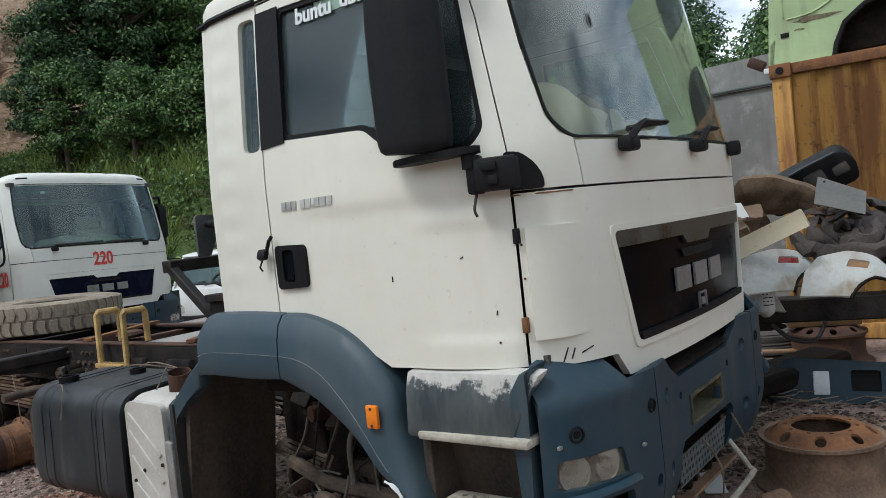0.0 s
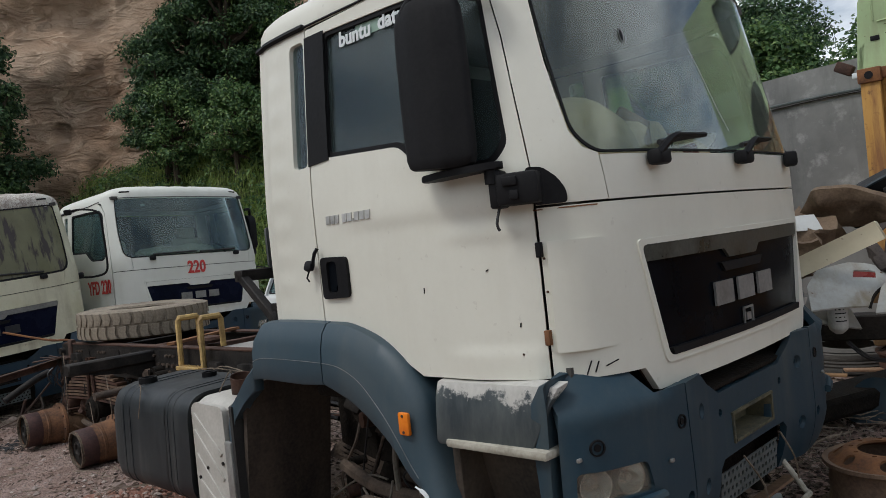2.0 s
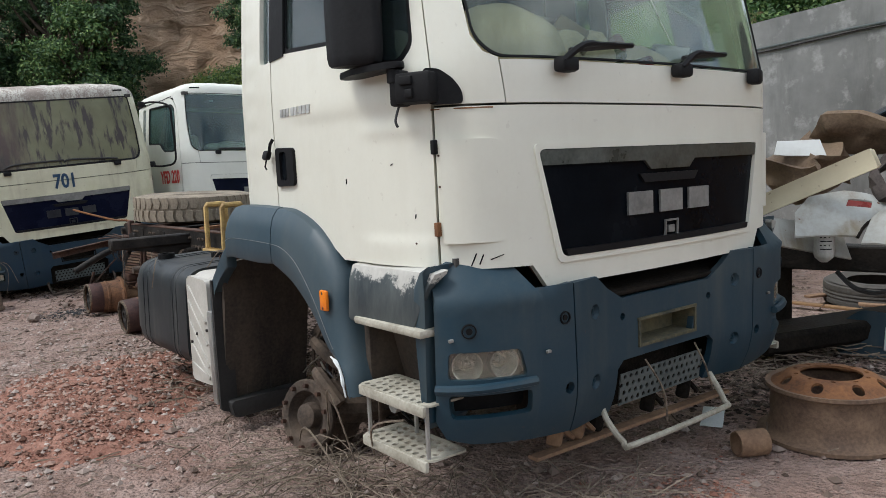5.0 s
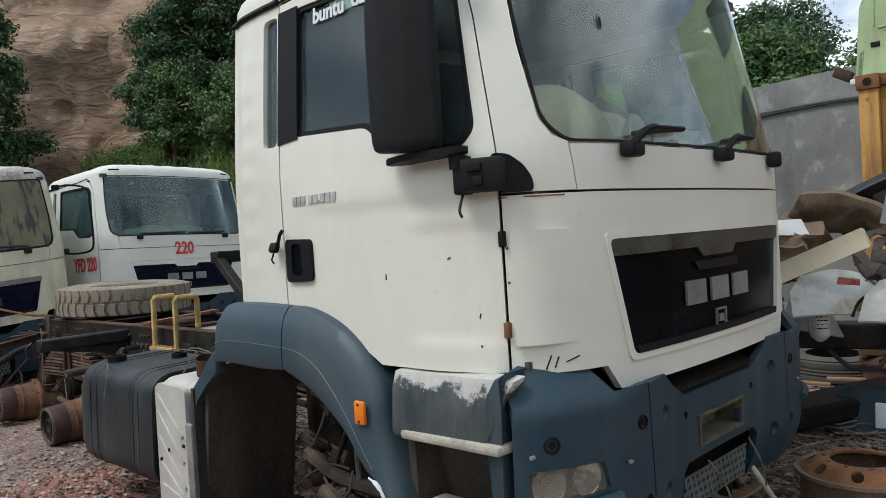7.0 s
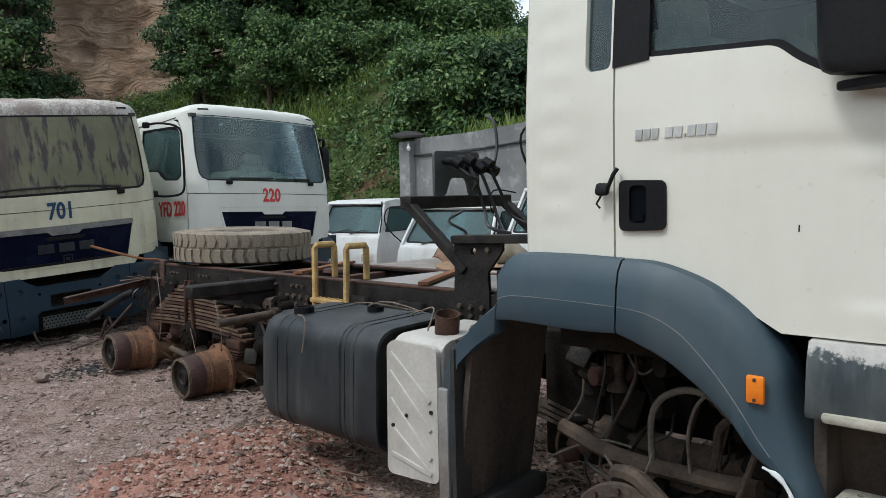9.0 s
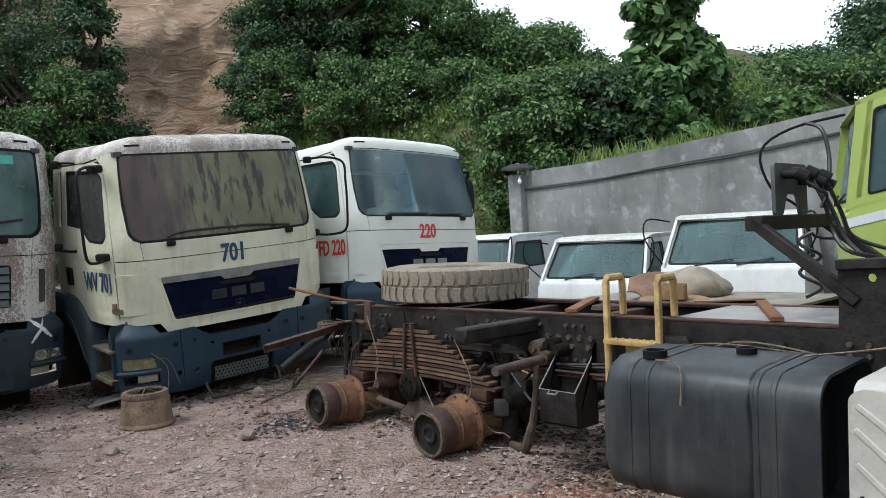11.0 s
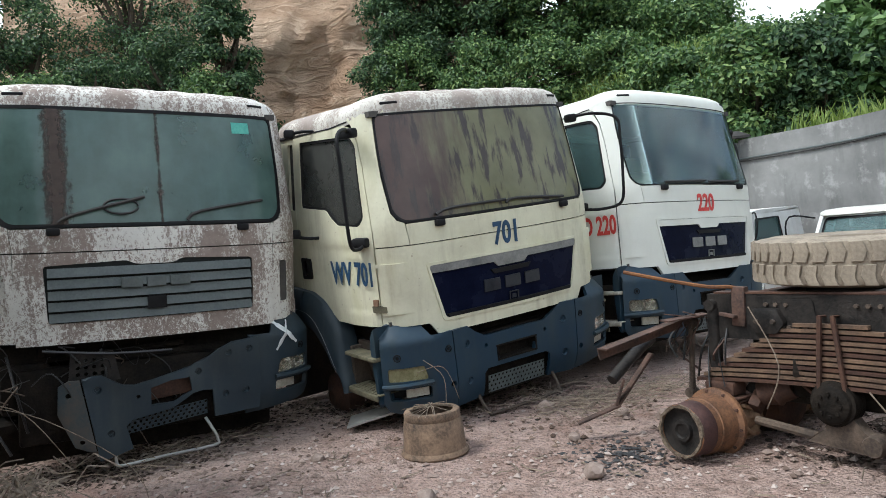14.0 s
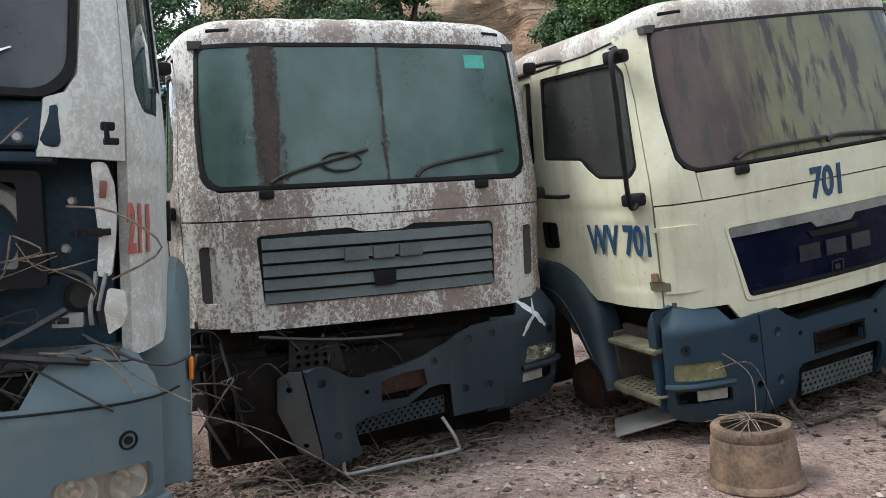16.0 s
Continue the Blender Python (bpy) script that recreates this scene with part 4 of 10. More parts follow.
def part_centre(parent, mat, at=None, bar_mat=None):
    dim = [oval(sx * .485, z, .03, n=12) for sx in (-1, 1) for z in (.82, .544)] + [oval(sx * .30, .77, .016, n=8) for sx in (-1, 1)]
    c = part("bumper_centre", sheet_of("centre", CENTRE, [SLOT] + dim, bumper_at, .03, .05), mat, parent, "moulded middle of the bumper", at=at)
    for sx in (-1, 1):
        for z in (.82, .544):
            bm = B()
            p, q = bumper_at(sx * .485, z, .0), bumper_at(sx * .485, z, -.05)
            m = (q - p).to_track_quat("Z", "Y").to_matrix().to_4x4()
            m.translation = p
            lathe(bm, [(.0, -.022), (.010, -.022), (.012, -.016), (.022, -.016), (.031, .001)], m, 14)
            part("bolt_recess", bm, mat, c)
    bm = B()
    sheet(bm, shrink(SLOT, -.02), [], lambda u, v, d: bumper_at(u, v, d + .11), .01, .1)
    box(bm, (0, .135, .632), (.37, .12, .012))
    box(bm, (0, .135, .742), (.41, .12, .012))
    for sx in (-1, 1):
        box(bm, (sx * .195, .135, .685), (.012, .12, .12))
    part("grip_recess", bm, MOSSY if mat is BLUE_PLASTIC else OILY, c)
    plate = B()
    perforated_plate(plate, .57, .135, 4, 15, lambda u, v, d: Vector((u, .115 + d - v * .12, .455 + v)), .0105)
    part("step_plate", plate, GRILLE_GREY if mat is not BLUE_BLACK else BLUE_BLACK, c, "perforated front step plate")
    bm = B()
    tube(bm, [(-.36, .16, .44), (-.38, .11, .36), (-.36, .04, .275), (-.31, .022, .258), (.31, .022, .258), (.36, .04, .275), (.38, .11, .36), (.36, .16, .44)], .013, 8, 3)
    part("step_bar", bm, bar_mat or (CREAM if mat is BLUE_PLASTIC else DIRT_IRON), c, "bent grey tube step bar")
    return c


def cab_body(cab, paint_mat, roof_mat, glass_mat, side_glass, fender_mat, front="new", grille_mat=BLACK_GLOSS, badge_mat=SILVER_INK, strip=CHROME, lower_mat=None, skip=(), pillar_mats=None, lining=None, seal=.007):
    lining = lining or DARK_CLOTH
    lower_mat = lower_mat or paint_mat
    part("roof", shared("roof", roof_mesh), roof_mat, cab)
    for sg in (-1, 1):
        bm = B()
        tube(bm, [cab_at(sg * u, 2.502 + .03 * (1 - ease(u, 1.15, 1.5)), -.002) for u in np.linspace(1.22, 2.22, 14)], .005, 5)
        tube(bm, [cab_at(sg * u, 2.502, -.006) for u in np.linspace(2.22, 2.66, 8)], .014, 5)
        part("roof_gutter", bm, BLACK, cab)
    for sg in (-1, 1):
        f = (lambda p: p) if sg < 0 else flip
        key = "L" if sg < 0 else "R"
        part("corner_pillar", sheet_of("pillar" + key, f(PILLAR), [], cab_at, .03, .07), (pillar_mats or {}).get(sg, paint_mat), cab)
        door = part("door", sheet_of("door" + key, f(DOOR), [f(DOOR_WIN)], cab_at, .035, .024), paint_mat, cab)
        part("door_window", sheet_of("doorglass" + key, f(shrink(DOOR_WIN, -.006)), [], cab_at, .005, .09, .02), side_glass, door)
        o, h = strip_of(f(DOOR_WIN), .018)
        part("window_seal", sheet_of("doorseal" + key, o, h, cab_at, .012, .06, .006), BLACK, door)
        rs = part("rear_side_panel", sheet_of("rearside" + key, f(REAR_SIDE), [f(REAR_WIN)], cab_at, .03, .035), paint_mat, cab)
        part("quarter_window", sheet_of("rearglass" + key, f(shrink(REAR_WIN, -.006)), [], cab_at, .005, .08, .02), side_glass, rs)
        # recessed door handle
        bm = B()
        sheet(bm, f(rounded([(-2.19, 1.345), (-2.19, 1.52), (-2.018, 1.515), (-2.018, 1.35)], .025)), [f(rounded([(-2.15, 1.372), (-2.15, 1.50), (-2.085, 1.50), (-2.085, 1.372)], .02))], lambda u, v, d: cab_at(u, v, d - .014), .016, .05)
        hd = part("door_handle", bm, BLACK, door, "black recessed door handle")
        bm = B()
        sheet(bm, f([(-2.155, 1.37), (-2.155, 1.505), (-2.08, 1.505), (-2.08, 1.37)]), [], lambda u, v, d: cab_at(u, v, d - .003), .004, .05)
        box(bm, tuple(cab_at(sg * 2.115, 1.39, -.006)), (.006, .03, .02))
        part("handle_cup", bm, BLACK_GLOSS, hd)
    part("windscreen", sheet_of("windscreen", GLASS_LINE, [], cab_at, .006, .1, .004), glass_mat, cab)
    o, h = strip_of(GLASS_LINE, seal)
    part("windscreen_seal", sheet_of("wsseal%d" % (seal * 1000), o, h, cab_at, .008, .06, -.002), BLACK, cab)
    bm = B()
    sheet(bm, [(-.9, 2.552), (.9, 2.552), (.9, 2.60), (-.9, 2.60)], [], lambda u, v, d: cab_at(u, v, d + .004), .02, .1)
    part("visor_strip", bm, BLACK, cab)
    for sg in (-1, 1):
        bm = B()
        p = cab_at(sg * .86, 2.632, -.0)
        box(bm, (p.x * .985, p.y + .008, p.z), (.13, .03, .022), (0, 0, sg * 20), .008)
        part("marker_lamp", bm, BLACK, cab)
    # inner shell: floor, back, headlining, dashboard, seats, wheel
    bm = B()
    box(bm, (0, 1.72, 1.75), (2.0, .04, 1.45))
    box(bm, (0, .98, 1.05), (2.05, 1.5, .05))
    part("cab_lining", bm, lining, cab)
    bm = B()
    box(bm, (0, 1.0, 2.56), (1.9, 1.35, .04))
    part("headlining", bm, lining, cab)
    bm = B()
    prism(bm, [(.16, 1.10), (.16, 1.70), (.30, 1.775), (.50, 1.76), (.60, 1.60), (.55, 1.10)] if front != "none" else [(.34, 1.10), (.34, 1.70), (.40, 1.77), (.50, 1.76), (.60, 1.60), (.55, 1.10)], lambda u, v, w: Vector((w, u + .04, v)), -.98, .98, .02)
    part("dashboard", bm, DARK_CLOTH, cab)
    if front == "new":
        part("front_flap", sheet_of("flap", FLAP, [], cab_at, .03, .06), lower_mat, cab)
        lo = part("front_panel", sheet_of("lower", LOWER, [GRILLE], cab_at, .03, .018), lower_mat, cab)
        for sg in (-1, 1):
            f = (lambda p: p) if sg < 0 else flip
            part("service_flap", shared("serviceflap" + ("L" if sg < 0 else "R"), lambda bm: sheet(bm, f(rounded([(-1.088, 1.128), (-.865, 1.128), (-.862, 1.492), (-1.088, 1.494)], [.006, .02, .05, .006])), [], lambda u, v, d: cab_at(u, v, d - .017 * ease(abs(u), .870, 1.02) - .0012), .020, .025)), lower_mat, lo)
        part("grille_bezel", sheet_of("bezel", shrink(GRILLE, -.017), [shrink(GRILLE, .004)], cab_at, .016, .06, -.009), lower_mat, lo)
        g = part("grille", sheet_of("grille", shrink(GRILLE, -.01), [], cab_at, .02, .08, .008), grille_mat, cab)
        part("grille_strip", sheet_of("gstrip", [(-.712, 1.444), (.712, 1.444), (.722, 1.43), (.714, 1.388), (.17, 1.388), (.13, 1.352), (-.13, 1.352), (-.17, 1.388), (-.714, 1.388), (-.722, 1.43)], [], cab_at, .012, .06, -.006), strip, g, "bright strip along the top of the grille")
        bm = B()
        sheet(bm, [(-.20, 1.335), (.20, 1.335), (.17, 1.30), (-.17, 1.30)], [], lambda u, v, d: cab_at(u, v, d - .004), .01, .05)
        sheet(bm, [(-.62, 1.075), (.62, 1.075), (.61, 1.05), (-.61, 1.05)], [], lambda u, v, d: cab_at(u, v, d - .012), .02, .06)
        part("grille_vent", bm, BLACK, g)
        if badge_mat:
            badge(cab, badge_mat)
    elif front == "old":
        part("front_flap", sheet_of("flap", FLAP, [], cab_at, .03, .06), lower_mat, cab)
        for sg in (-1, 1):
            f = (lambda p: p) if sg < 0 else flip
            part("front_corner_panel", sheet_of("oldcorner" + ("L" if sg < 0 else "R"), f([(-1.108, 1.606), (-.856, 1.606), (-.84, 1.035), (-1.108, 1.036)]), [f(rounded([(-1.0, 1.48), (-.90, 1.48), (-.89, 1.17), (-1.0, 1.17)], .03))], cab_at, .03, .04), lower_mat, cab)
            bm = B()
            sheet(bm, f([(-1.02, 1.50), (-.88, 1.50), (-.87, 1.15), (-1.02, 1.15)]), [], lambda u, v, d: cab_at(u, v, d + .03), .01, .06)
            part("front_corner_scoop", bm, lower_mat, cab)
        part("front_panel", sheet_of("oldlower", [(-.848, 1.606), (.848, 1.606), (.85, 1.015), (-.85, 1.015)], [rounded(GRILLE_OLD, .03)], cab_at, .03, .05), lower_mat, cab)
        g = part("grille", sheet_of("oldgrille", rounded(shrink(GRILLE_OLD, -.006), .03), [[(-.20, 1.235), (-.07, 1.235), (-.07, 1.27), (-.20, 1.27)], [(.09, 1.235), (.22, 1.235), (.22, 1.27), (.09, 1.27)]], cab_at, .015, .06, .016), GRILLE_DARK, cab)
        for i in range(5):
            z = 1.19 + .073 * i
            bm = B()
            sheet(bm, [(-.655, z - .030), (.66, z - .030), (.66, z + .026), (-.655, z + .026)], [], lambda u, v, d: cab_at(u, v, d - .004 - .35 * (z + .026 - v)), .01, .06)
            part("grille_slat", bm, grille_mat, g)
        for u0, u1 in ((-.22, -.09), (-.05, .05), (.09, .22)):
            bm = B()
            sheet(bm, [(u0, 1.365), (u1, 1.365), (u1, 1.43), (u0, 1.43)] if abs(u0 + u1) > .05 else [(u0 - .01, 1.365), (u1 + .01, 1.365), (u1 + .01, 1.43), (u0 - .01, 1.43)], [], lambda u, v, d: cab_at(u, v, d - .032), .02, .05)
            part("grille_badge", bm, grille_mat, g)
        bm = B()
        sheet(bm, [(-.06, 1.215), (.06, 1.215), (.06, 1.30), (-.06, 1.30)], [], lambda u, v, d: cab_at(u, v, d - .034), .02, .05)
        part("emblem", bm, BLACK, g)
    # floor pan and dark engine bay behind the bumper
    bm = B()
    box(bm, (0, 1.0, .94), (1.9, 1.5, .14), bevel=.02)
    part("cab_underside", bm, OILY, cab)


def seat(cab, x, mat):
    bm = B()
    box(bm, (x, 1.02, 1.38), (.5, .5, .16), (-4, 0, 0), .05, 3)
    s = part("seat", bm, mat, cab)
    bm = B()
    box(bm, (x, 1.30, 1.75), (.48, .14, .68), (-10, 0, 0), .05, 3)
    box(bm, (x, 1.375, 2.16), (.30, .10, .18), (-10, 0, 0), .04, 3)
    part("backrest", bm, mat, s)
    bm = B()
    box(bm, (x, 1.02, 1.18), (.36, .36, .26), (0, 0, 0), .03)
    part("seat_base", bm, DARK_CLOTH, s)


def steering(cab, x):
    bm = B()
    m = pose(x, .62, 1.72, -62, 0, 0)
    n, rr = 28, .225
    tube(bm, [m @ Vector((rr * math.cos(2 * math.pi * i / n), rr * math.sin(2 * math.pi * i / n), 0)) for i in range(n + 1)], .014, 6)
    for k in (200, 340, 90):
        tube(bm, [m @ Vector((0, 0, -.03)), m @ Vector((rr * math.cos(radians(k)), rr * math.sin(radians(k)), 0))], .012, 5)
    cyl(bm, m @ Vector((0, 0, -.05)), m @ Vector((0, 0, .0)), .06)
    tube(bm, [m @ Vector((0, 0, -.05)), m @ Vector((0, 0, -.45))], .03, 8)
    part("steering_wheel", bm, BLACK, cab)


# fender and entry steps, along the side
# each station: (y, z) at the cab side, at the crease, at the lower lip
FENDER_FRONT = [((1.325, 1.252), (1.320, 1.092), (1.325, 1.000)), ((1.19, 1.243), (1.21, 1.078), (1.25, .975)), ((1.03, 1.192), (1.10, 1.030), (1.14, .930)), ((.92, 1.122), (1.01, .950), (1.02, .850)),
                ((.85, 1.050), (.94, .870), (.94, .780)), ((.79, .950), (.885, .795), (.88, .705)), ((.765, .82), (.84, .730), (.842, .668)), ((.72, .68), (.775, .650), (.778, .632)), ((.69, .60), (.72, .590), (.74, .580)), ((.668, .515), (.70, .510), (.722, .505))]
FENDER_REAR = [((1.332, 1.253), (1.327, 1.092), (1.331, 1.000)), ((1.52, 1.260), (1.48, 1.097), (1.48, .994)), ((1.72, 1.260), (1.68, 1.100), (1.69, 1.000)), ((1.81, 1.250), (1.79, 1.096), (1.80, 1.002)), ((1.865, 1.20), (1.845, 1.080), (1.858, .995))]


def fender_mesh(bm, stations, sg):
    """Skin lofted from the cab side over a round shoulder to the lip, with the lip turned in."""
    lines = [smoothline([(0, a[k][0], a[k][1]) for a in stations], 5) for k in range(3)]
    rows = []
    for t, c, b in zip(*lines):
        row = [(1.02, t.y, t.z - .004), (1.135, t.y, t.z), (1.165, t.y * .9 + c.y * .1, t.z * .96 + c.z * .04), (1.192, t.y * .68 + c.y * .32, t.z * .74 + c.z * .26), (1.208, t.y * .35 + c.y * .65, t.z * .38 + c.z * .62), (1.214, c.y, c.z + .006),
               (1.216, c.y, c.z - .004), (1.213, b.y, b.z + .012), (1.206, b.y, b.z), (1.17, b.y, b.z + .004), (.86, b.y, b.z + .03)]
        rows.append([bm.verts.new((sg * x, y, z)) for x, y, z in row])
    for a, b in zip(rows, rows[1:]):
        for i in range(len(a) - 1):
            bm.faces.new((a[i], a[i + 1], b[i + 1], b[i]))
    bmesh.ops.recalc_face_normals(bm, faces=bm.faces[:])
    bmesh.ops.solidify(bm, geom=bm.faces[:], thickness=.006)


def fender(cab, sg, mat, rear=True, lamp=True):
    for nm, st in (("fender_front", FENDER_FRONT), ("fender_rear", FENDER_REAR)):
        if nm == "fender_rear" and not rear:
            continue
        bm = B()
        fender_mesh(bm, st, sg)
        fd = part(nm, bm, mat, cab, "moulded wheel-arch fender")
        bm = B()
        tube(bm, [(sg * 1.2165, p.y, p.z) for p in smoothline([(0, a[1][0], a[1][1]) for a in st], 4)][:-10 if st is FENDER_FRONT else None], .0016, 4)
        part("fender_crease", bm, BADGE_GREY, fd, "pale thin line along the crease")
    if not lamp:
        return
    bm = B()
    box(bm, (sg * 1.218, .85, .885), (.018, .055, .085), (0, 0, 0), .008)
    ind = part("side_indicator", bm, ORANGE, cab, "orange side indicator lens")
    for z in (.915, .855):
        bm = B()
        cyl(bm, (sg * 1.226, .85, z), (sg * 1.229, .85, z), .006, seg=8)
        part("lens_screw", bm, RUST_DARK, ind)


def side_steps(cab, sg, guard=True, mat=None, low=True, tread=None):
    tread = tread or CREAM
    bm = B()
    box(bm, (sg * .98, .48, .72), (.04, .52, .36), (0, sg * 14, 0), .02)
    box(bm, (sg * 1.0, .70, .70), (.24, .04, .32), (0, 0, 0), .01)
    part("step_well", bm, MUDFLAP, cab)
    if guard:
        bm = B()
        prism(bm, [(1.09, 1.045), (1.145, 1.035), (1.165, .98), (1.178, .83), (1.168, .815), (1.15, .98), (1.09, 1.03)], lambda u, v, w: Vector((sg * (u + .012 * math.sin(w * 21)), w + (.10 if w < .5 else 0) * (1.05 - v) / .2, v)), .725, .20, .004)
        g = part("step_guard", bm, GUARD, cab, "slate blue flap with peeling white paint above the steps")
    bm = B()
    box(bm, (sg * 1.12, .46, .825), (.14, .44, .032), (0, 0, 0), .012)
    part("step_edge", bm, tread, cab)
    for z, y1 in ((.575, .66), (.375, .65))[:2 if low else 1]:
        bm = B()
        w = .40
        holes = []
        for i in range(9):
            for j in range(4):
                holes.append(oval(.265 + .043 * i + .02 * (j % 2), 1.045 + .042 * j, .012, .014, 8))
        sheet(bm, rounded([(.225, 1.01), (.225, 1.17), (.26, 1.19), (y1 - .02, 1.20), (y1, 1.18), (y1, 1.01)], .02), holes, lambda u, v, d: Vector((sg * v, u, z - d)), .008, .08)
        st = part("entry_step", bm, tread, cab, "perforated cream entry step")
        bm = B()
        box(bm, (sg * 1.192, (y1 + .225) / 2, z - .022), (.02, y1 - .235, .042), (0, 0, 0), .008)
        box(bm, (sg * 1.10, y1 - .012, z - .022), (.18, .02, .042), (0, 0, 0), .008)
        part("step_rim", bm, tread, st)
    for x, y in () if not low else ((1.17, .25), (1.17, .63), (1.04, .5)):
        bm = B()
        tube(bm, [(sg * x, y, .57), (sg * x, y, .37)], .009, 6)
        part("step_rod", bm, STEEL, cab)
    bm = B()
    prism(bm, [(.23, 1.06), (.27, 1.04), (.31, .98), (.315, .90), (.30, .52), (.275, .47), (.25, .50), (.255, .95)], lambda u, v, w: Vector((sg * w, u + .02 * (1.16 - w) * 4, v)), 1.16, .96, .012)
    part("bumper_return", bm, mat or BLUE_PLASTIC, cab)


def mirror_arm(cab, sg, mat=BLACK, block=True):
    """Bent tube that carried the mirrors, with its foot on the pillar."""
    x0 = sg * 1.08
    bm = B()
    tube(bm, [(x0, .42, 2.44), (sg * 1.20, .25, 2.46), (sg * 1.34, .10, 2.40), (sg * 1.35, .08, 2.2), (sg * 1.35, .08, 1.9), (sg * 1.33, .10, 1.68), (sg * 1.22, .22, 1.63), (sg * 1.10, .34, 1.64)], .013, 7, 5)
    a = part("mirror_arm", bm, mat, cab, "bent black mirror arm")
    for x, y, z, h in ((1.095, .40, 2.44, .07), (1.11, .36, 1.66, .07)):
        bm = B()
        box(bm, (sg * x, y, z), (.08, .13, h), (0, 0, sg * -25), .018)
        part("mirror_foot", bm, mat, a)
    return a

# ---- the trucks ----
def truck(m, label):
    return thing("truck", m, label, "truck", "abandoned heavy trucks")


MAIN = truck(pose(1.083, 3.086, .006, -.62, .85, 53.23), "white heavy truck cab on a stripped black chassis without wheels")
cab_body(MAIN, WHITE, WHITE, GLASS_MAIN, GLASS_SIDE, FENDER_BLUE, badge_mat=BADGE_GREY, strip=DARK_TRIM)
bumper(MAIN, BLUE_PLASTIC)
for sx in (-1, 1):
    fender(MAIN, sx, FENDER_BLUE)
    side_steps(MAIN, sx)

T701 = truck(pose(-5.782, 7.599, -.22, 3.56, -3.276, 52.73), "cream heavy truck with grimy brown windscreen and navy bumper")
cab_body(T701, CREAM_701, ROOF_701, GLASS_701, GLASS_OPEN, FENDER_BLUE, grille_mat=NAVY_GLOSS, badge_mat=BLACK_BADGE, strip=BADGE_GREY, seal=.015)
bumper(T701, BLUE_DEEP, lens={"left": LAMP_YELLOW}, fog=("left", "right"))
for sx in (-1, 1):
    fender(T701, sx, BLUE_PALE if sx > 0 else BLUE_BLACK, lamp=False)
    side_steps(T701, sx, False, BLUE_DEEP, False, MOSSY_DIM_CREAM)
    mirror_arm(T701, sx)

T220 = truck(pose(-4.261, 9.446, -.125, -2.04, 2.046, 55.46), "clean white heavy truck with red numbers and dark blue bumper")
cab_body(T220, WHITE_220, WHITE_220, GLASS_220, GLASS_TEAL, FENDER_BLUE, grille_mat=NAVY_GLOSS, badge_mat=BADGE_GREY, strip=WHITE_220)
bumper(T220, BLUE_DEEP, fog=("left", "right"))
for sx in (-1, 1):
    fender(T220, sx, BLUE_DEEP)
    side_steps(T220, sx, False, BLUE_DEEP, False)

TD = truck(pose(-8.033, 6.101, -.125, 4.66, 2.686, 49.66), "peeling grey-white heavy truck with a torn hanging bumper")
cab_body(TD, PEELED, PEELED, GLASS_D, GLASS_SIDE, BLUE_BLACK, front="old", grille_mat=GRILLE_GREY, seal=.022)
bumper(TD, BLUE_BLACK, parts=("right",), fog=("right",))
for sx in (-1, 1):
    fender(TD, sx, BLUE_BLACK)

TW = truck(pose(-8.001, 3.062, .176, 2.33, 5.755, 49.75), "flaking white heavy truck with its front panel missing")
cab_body(TW, FLAKED, FLAKED, GLASS_W, GLASS_SIDE, BLUE_PALE, front="none", seal=.02)
bumper(TW, BLUE_PALE)
for sx in (-1, 1):
    fender(TW, sx, BLUE_PALE)

# ---- trees, creepers, grass ----
RNG = np.random.default_rng(7)


def leaves_on(cent, norm, size, fold=0.25, slim=0.55):
    """Arrays of folded leaves at the centres, facing along the normals."""
    n = len(cent)
    norm = norm / np.linalg.norm(norm, axis=1, keepdims=True)
    r = RNG.normal(size=(n, 3))
    a = np.cross(norm, r)
    a /= np.linalg.norm(a, axis=1, keepdims=True) + 1e-9
    b = np.cross(norm, a)
    s = (size * RNG.uniform(.6, 1.3, n))[:, None]
    v = np.stack([cent - a * s, cent + b * s * slim + norm * s * fold - a * s * .15, cent + a * s - norm * s * .2, cent - b * s * slim + norm * s * fold - a * s * .15], axis=1)
    return v.reshape(-1, 3)


def shell(c, rad, n, inner=.72):
    d = RNG.normal(size=(n, 3))
    d /= np.linalg.norm(d, axis=1, keepdims=True)
    d[:, 2] = np.where(d[:, 2] < -.35, -d[:, 2], d[:, 2])
    k = RNG.uniform(inner, 1.06, n)[:, None]
    return np.array(c) + d * k * np.array(rad), d + RNG.normal(size=(n, 3)) * .55 + np.array((0, 0, .35))


def leaf_mesh(name, v, mat, parent=None, label="", category="", kind=""):
    n = len(v) // 4
    me = bpy.data.meshes.new(name)
    me.vertices.add(n * 4)
    me.vertices.foreach_set("co", v.astype(np.float32).ravel())
    idx = (np.arange(n)[:, None] * 4 + np.array([0, 1, 2, 0, 2, 3])).ravel()
    me.loops.add(n * 6)
    me.loops.foreach_set("vertex_index", idx.astype(np.int32))
    me.polygons.add(n * 2)
    me.polygons.foreach_set("loop_start", np.arange(0, n * 6, 3, dtype=np.int32))
    me.update(calc_edges=True)
    me.validate()
    ob = part(name, me, mat, parent)
    return tagged(ob, label, category, "", kind)


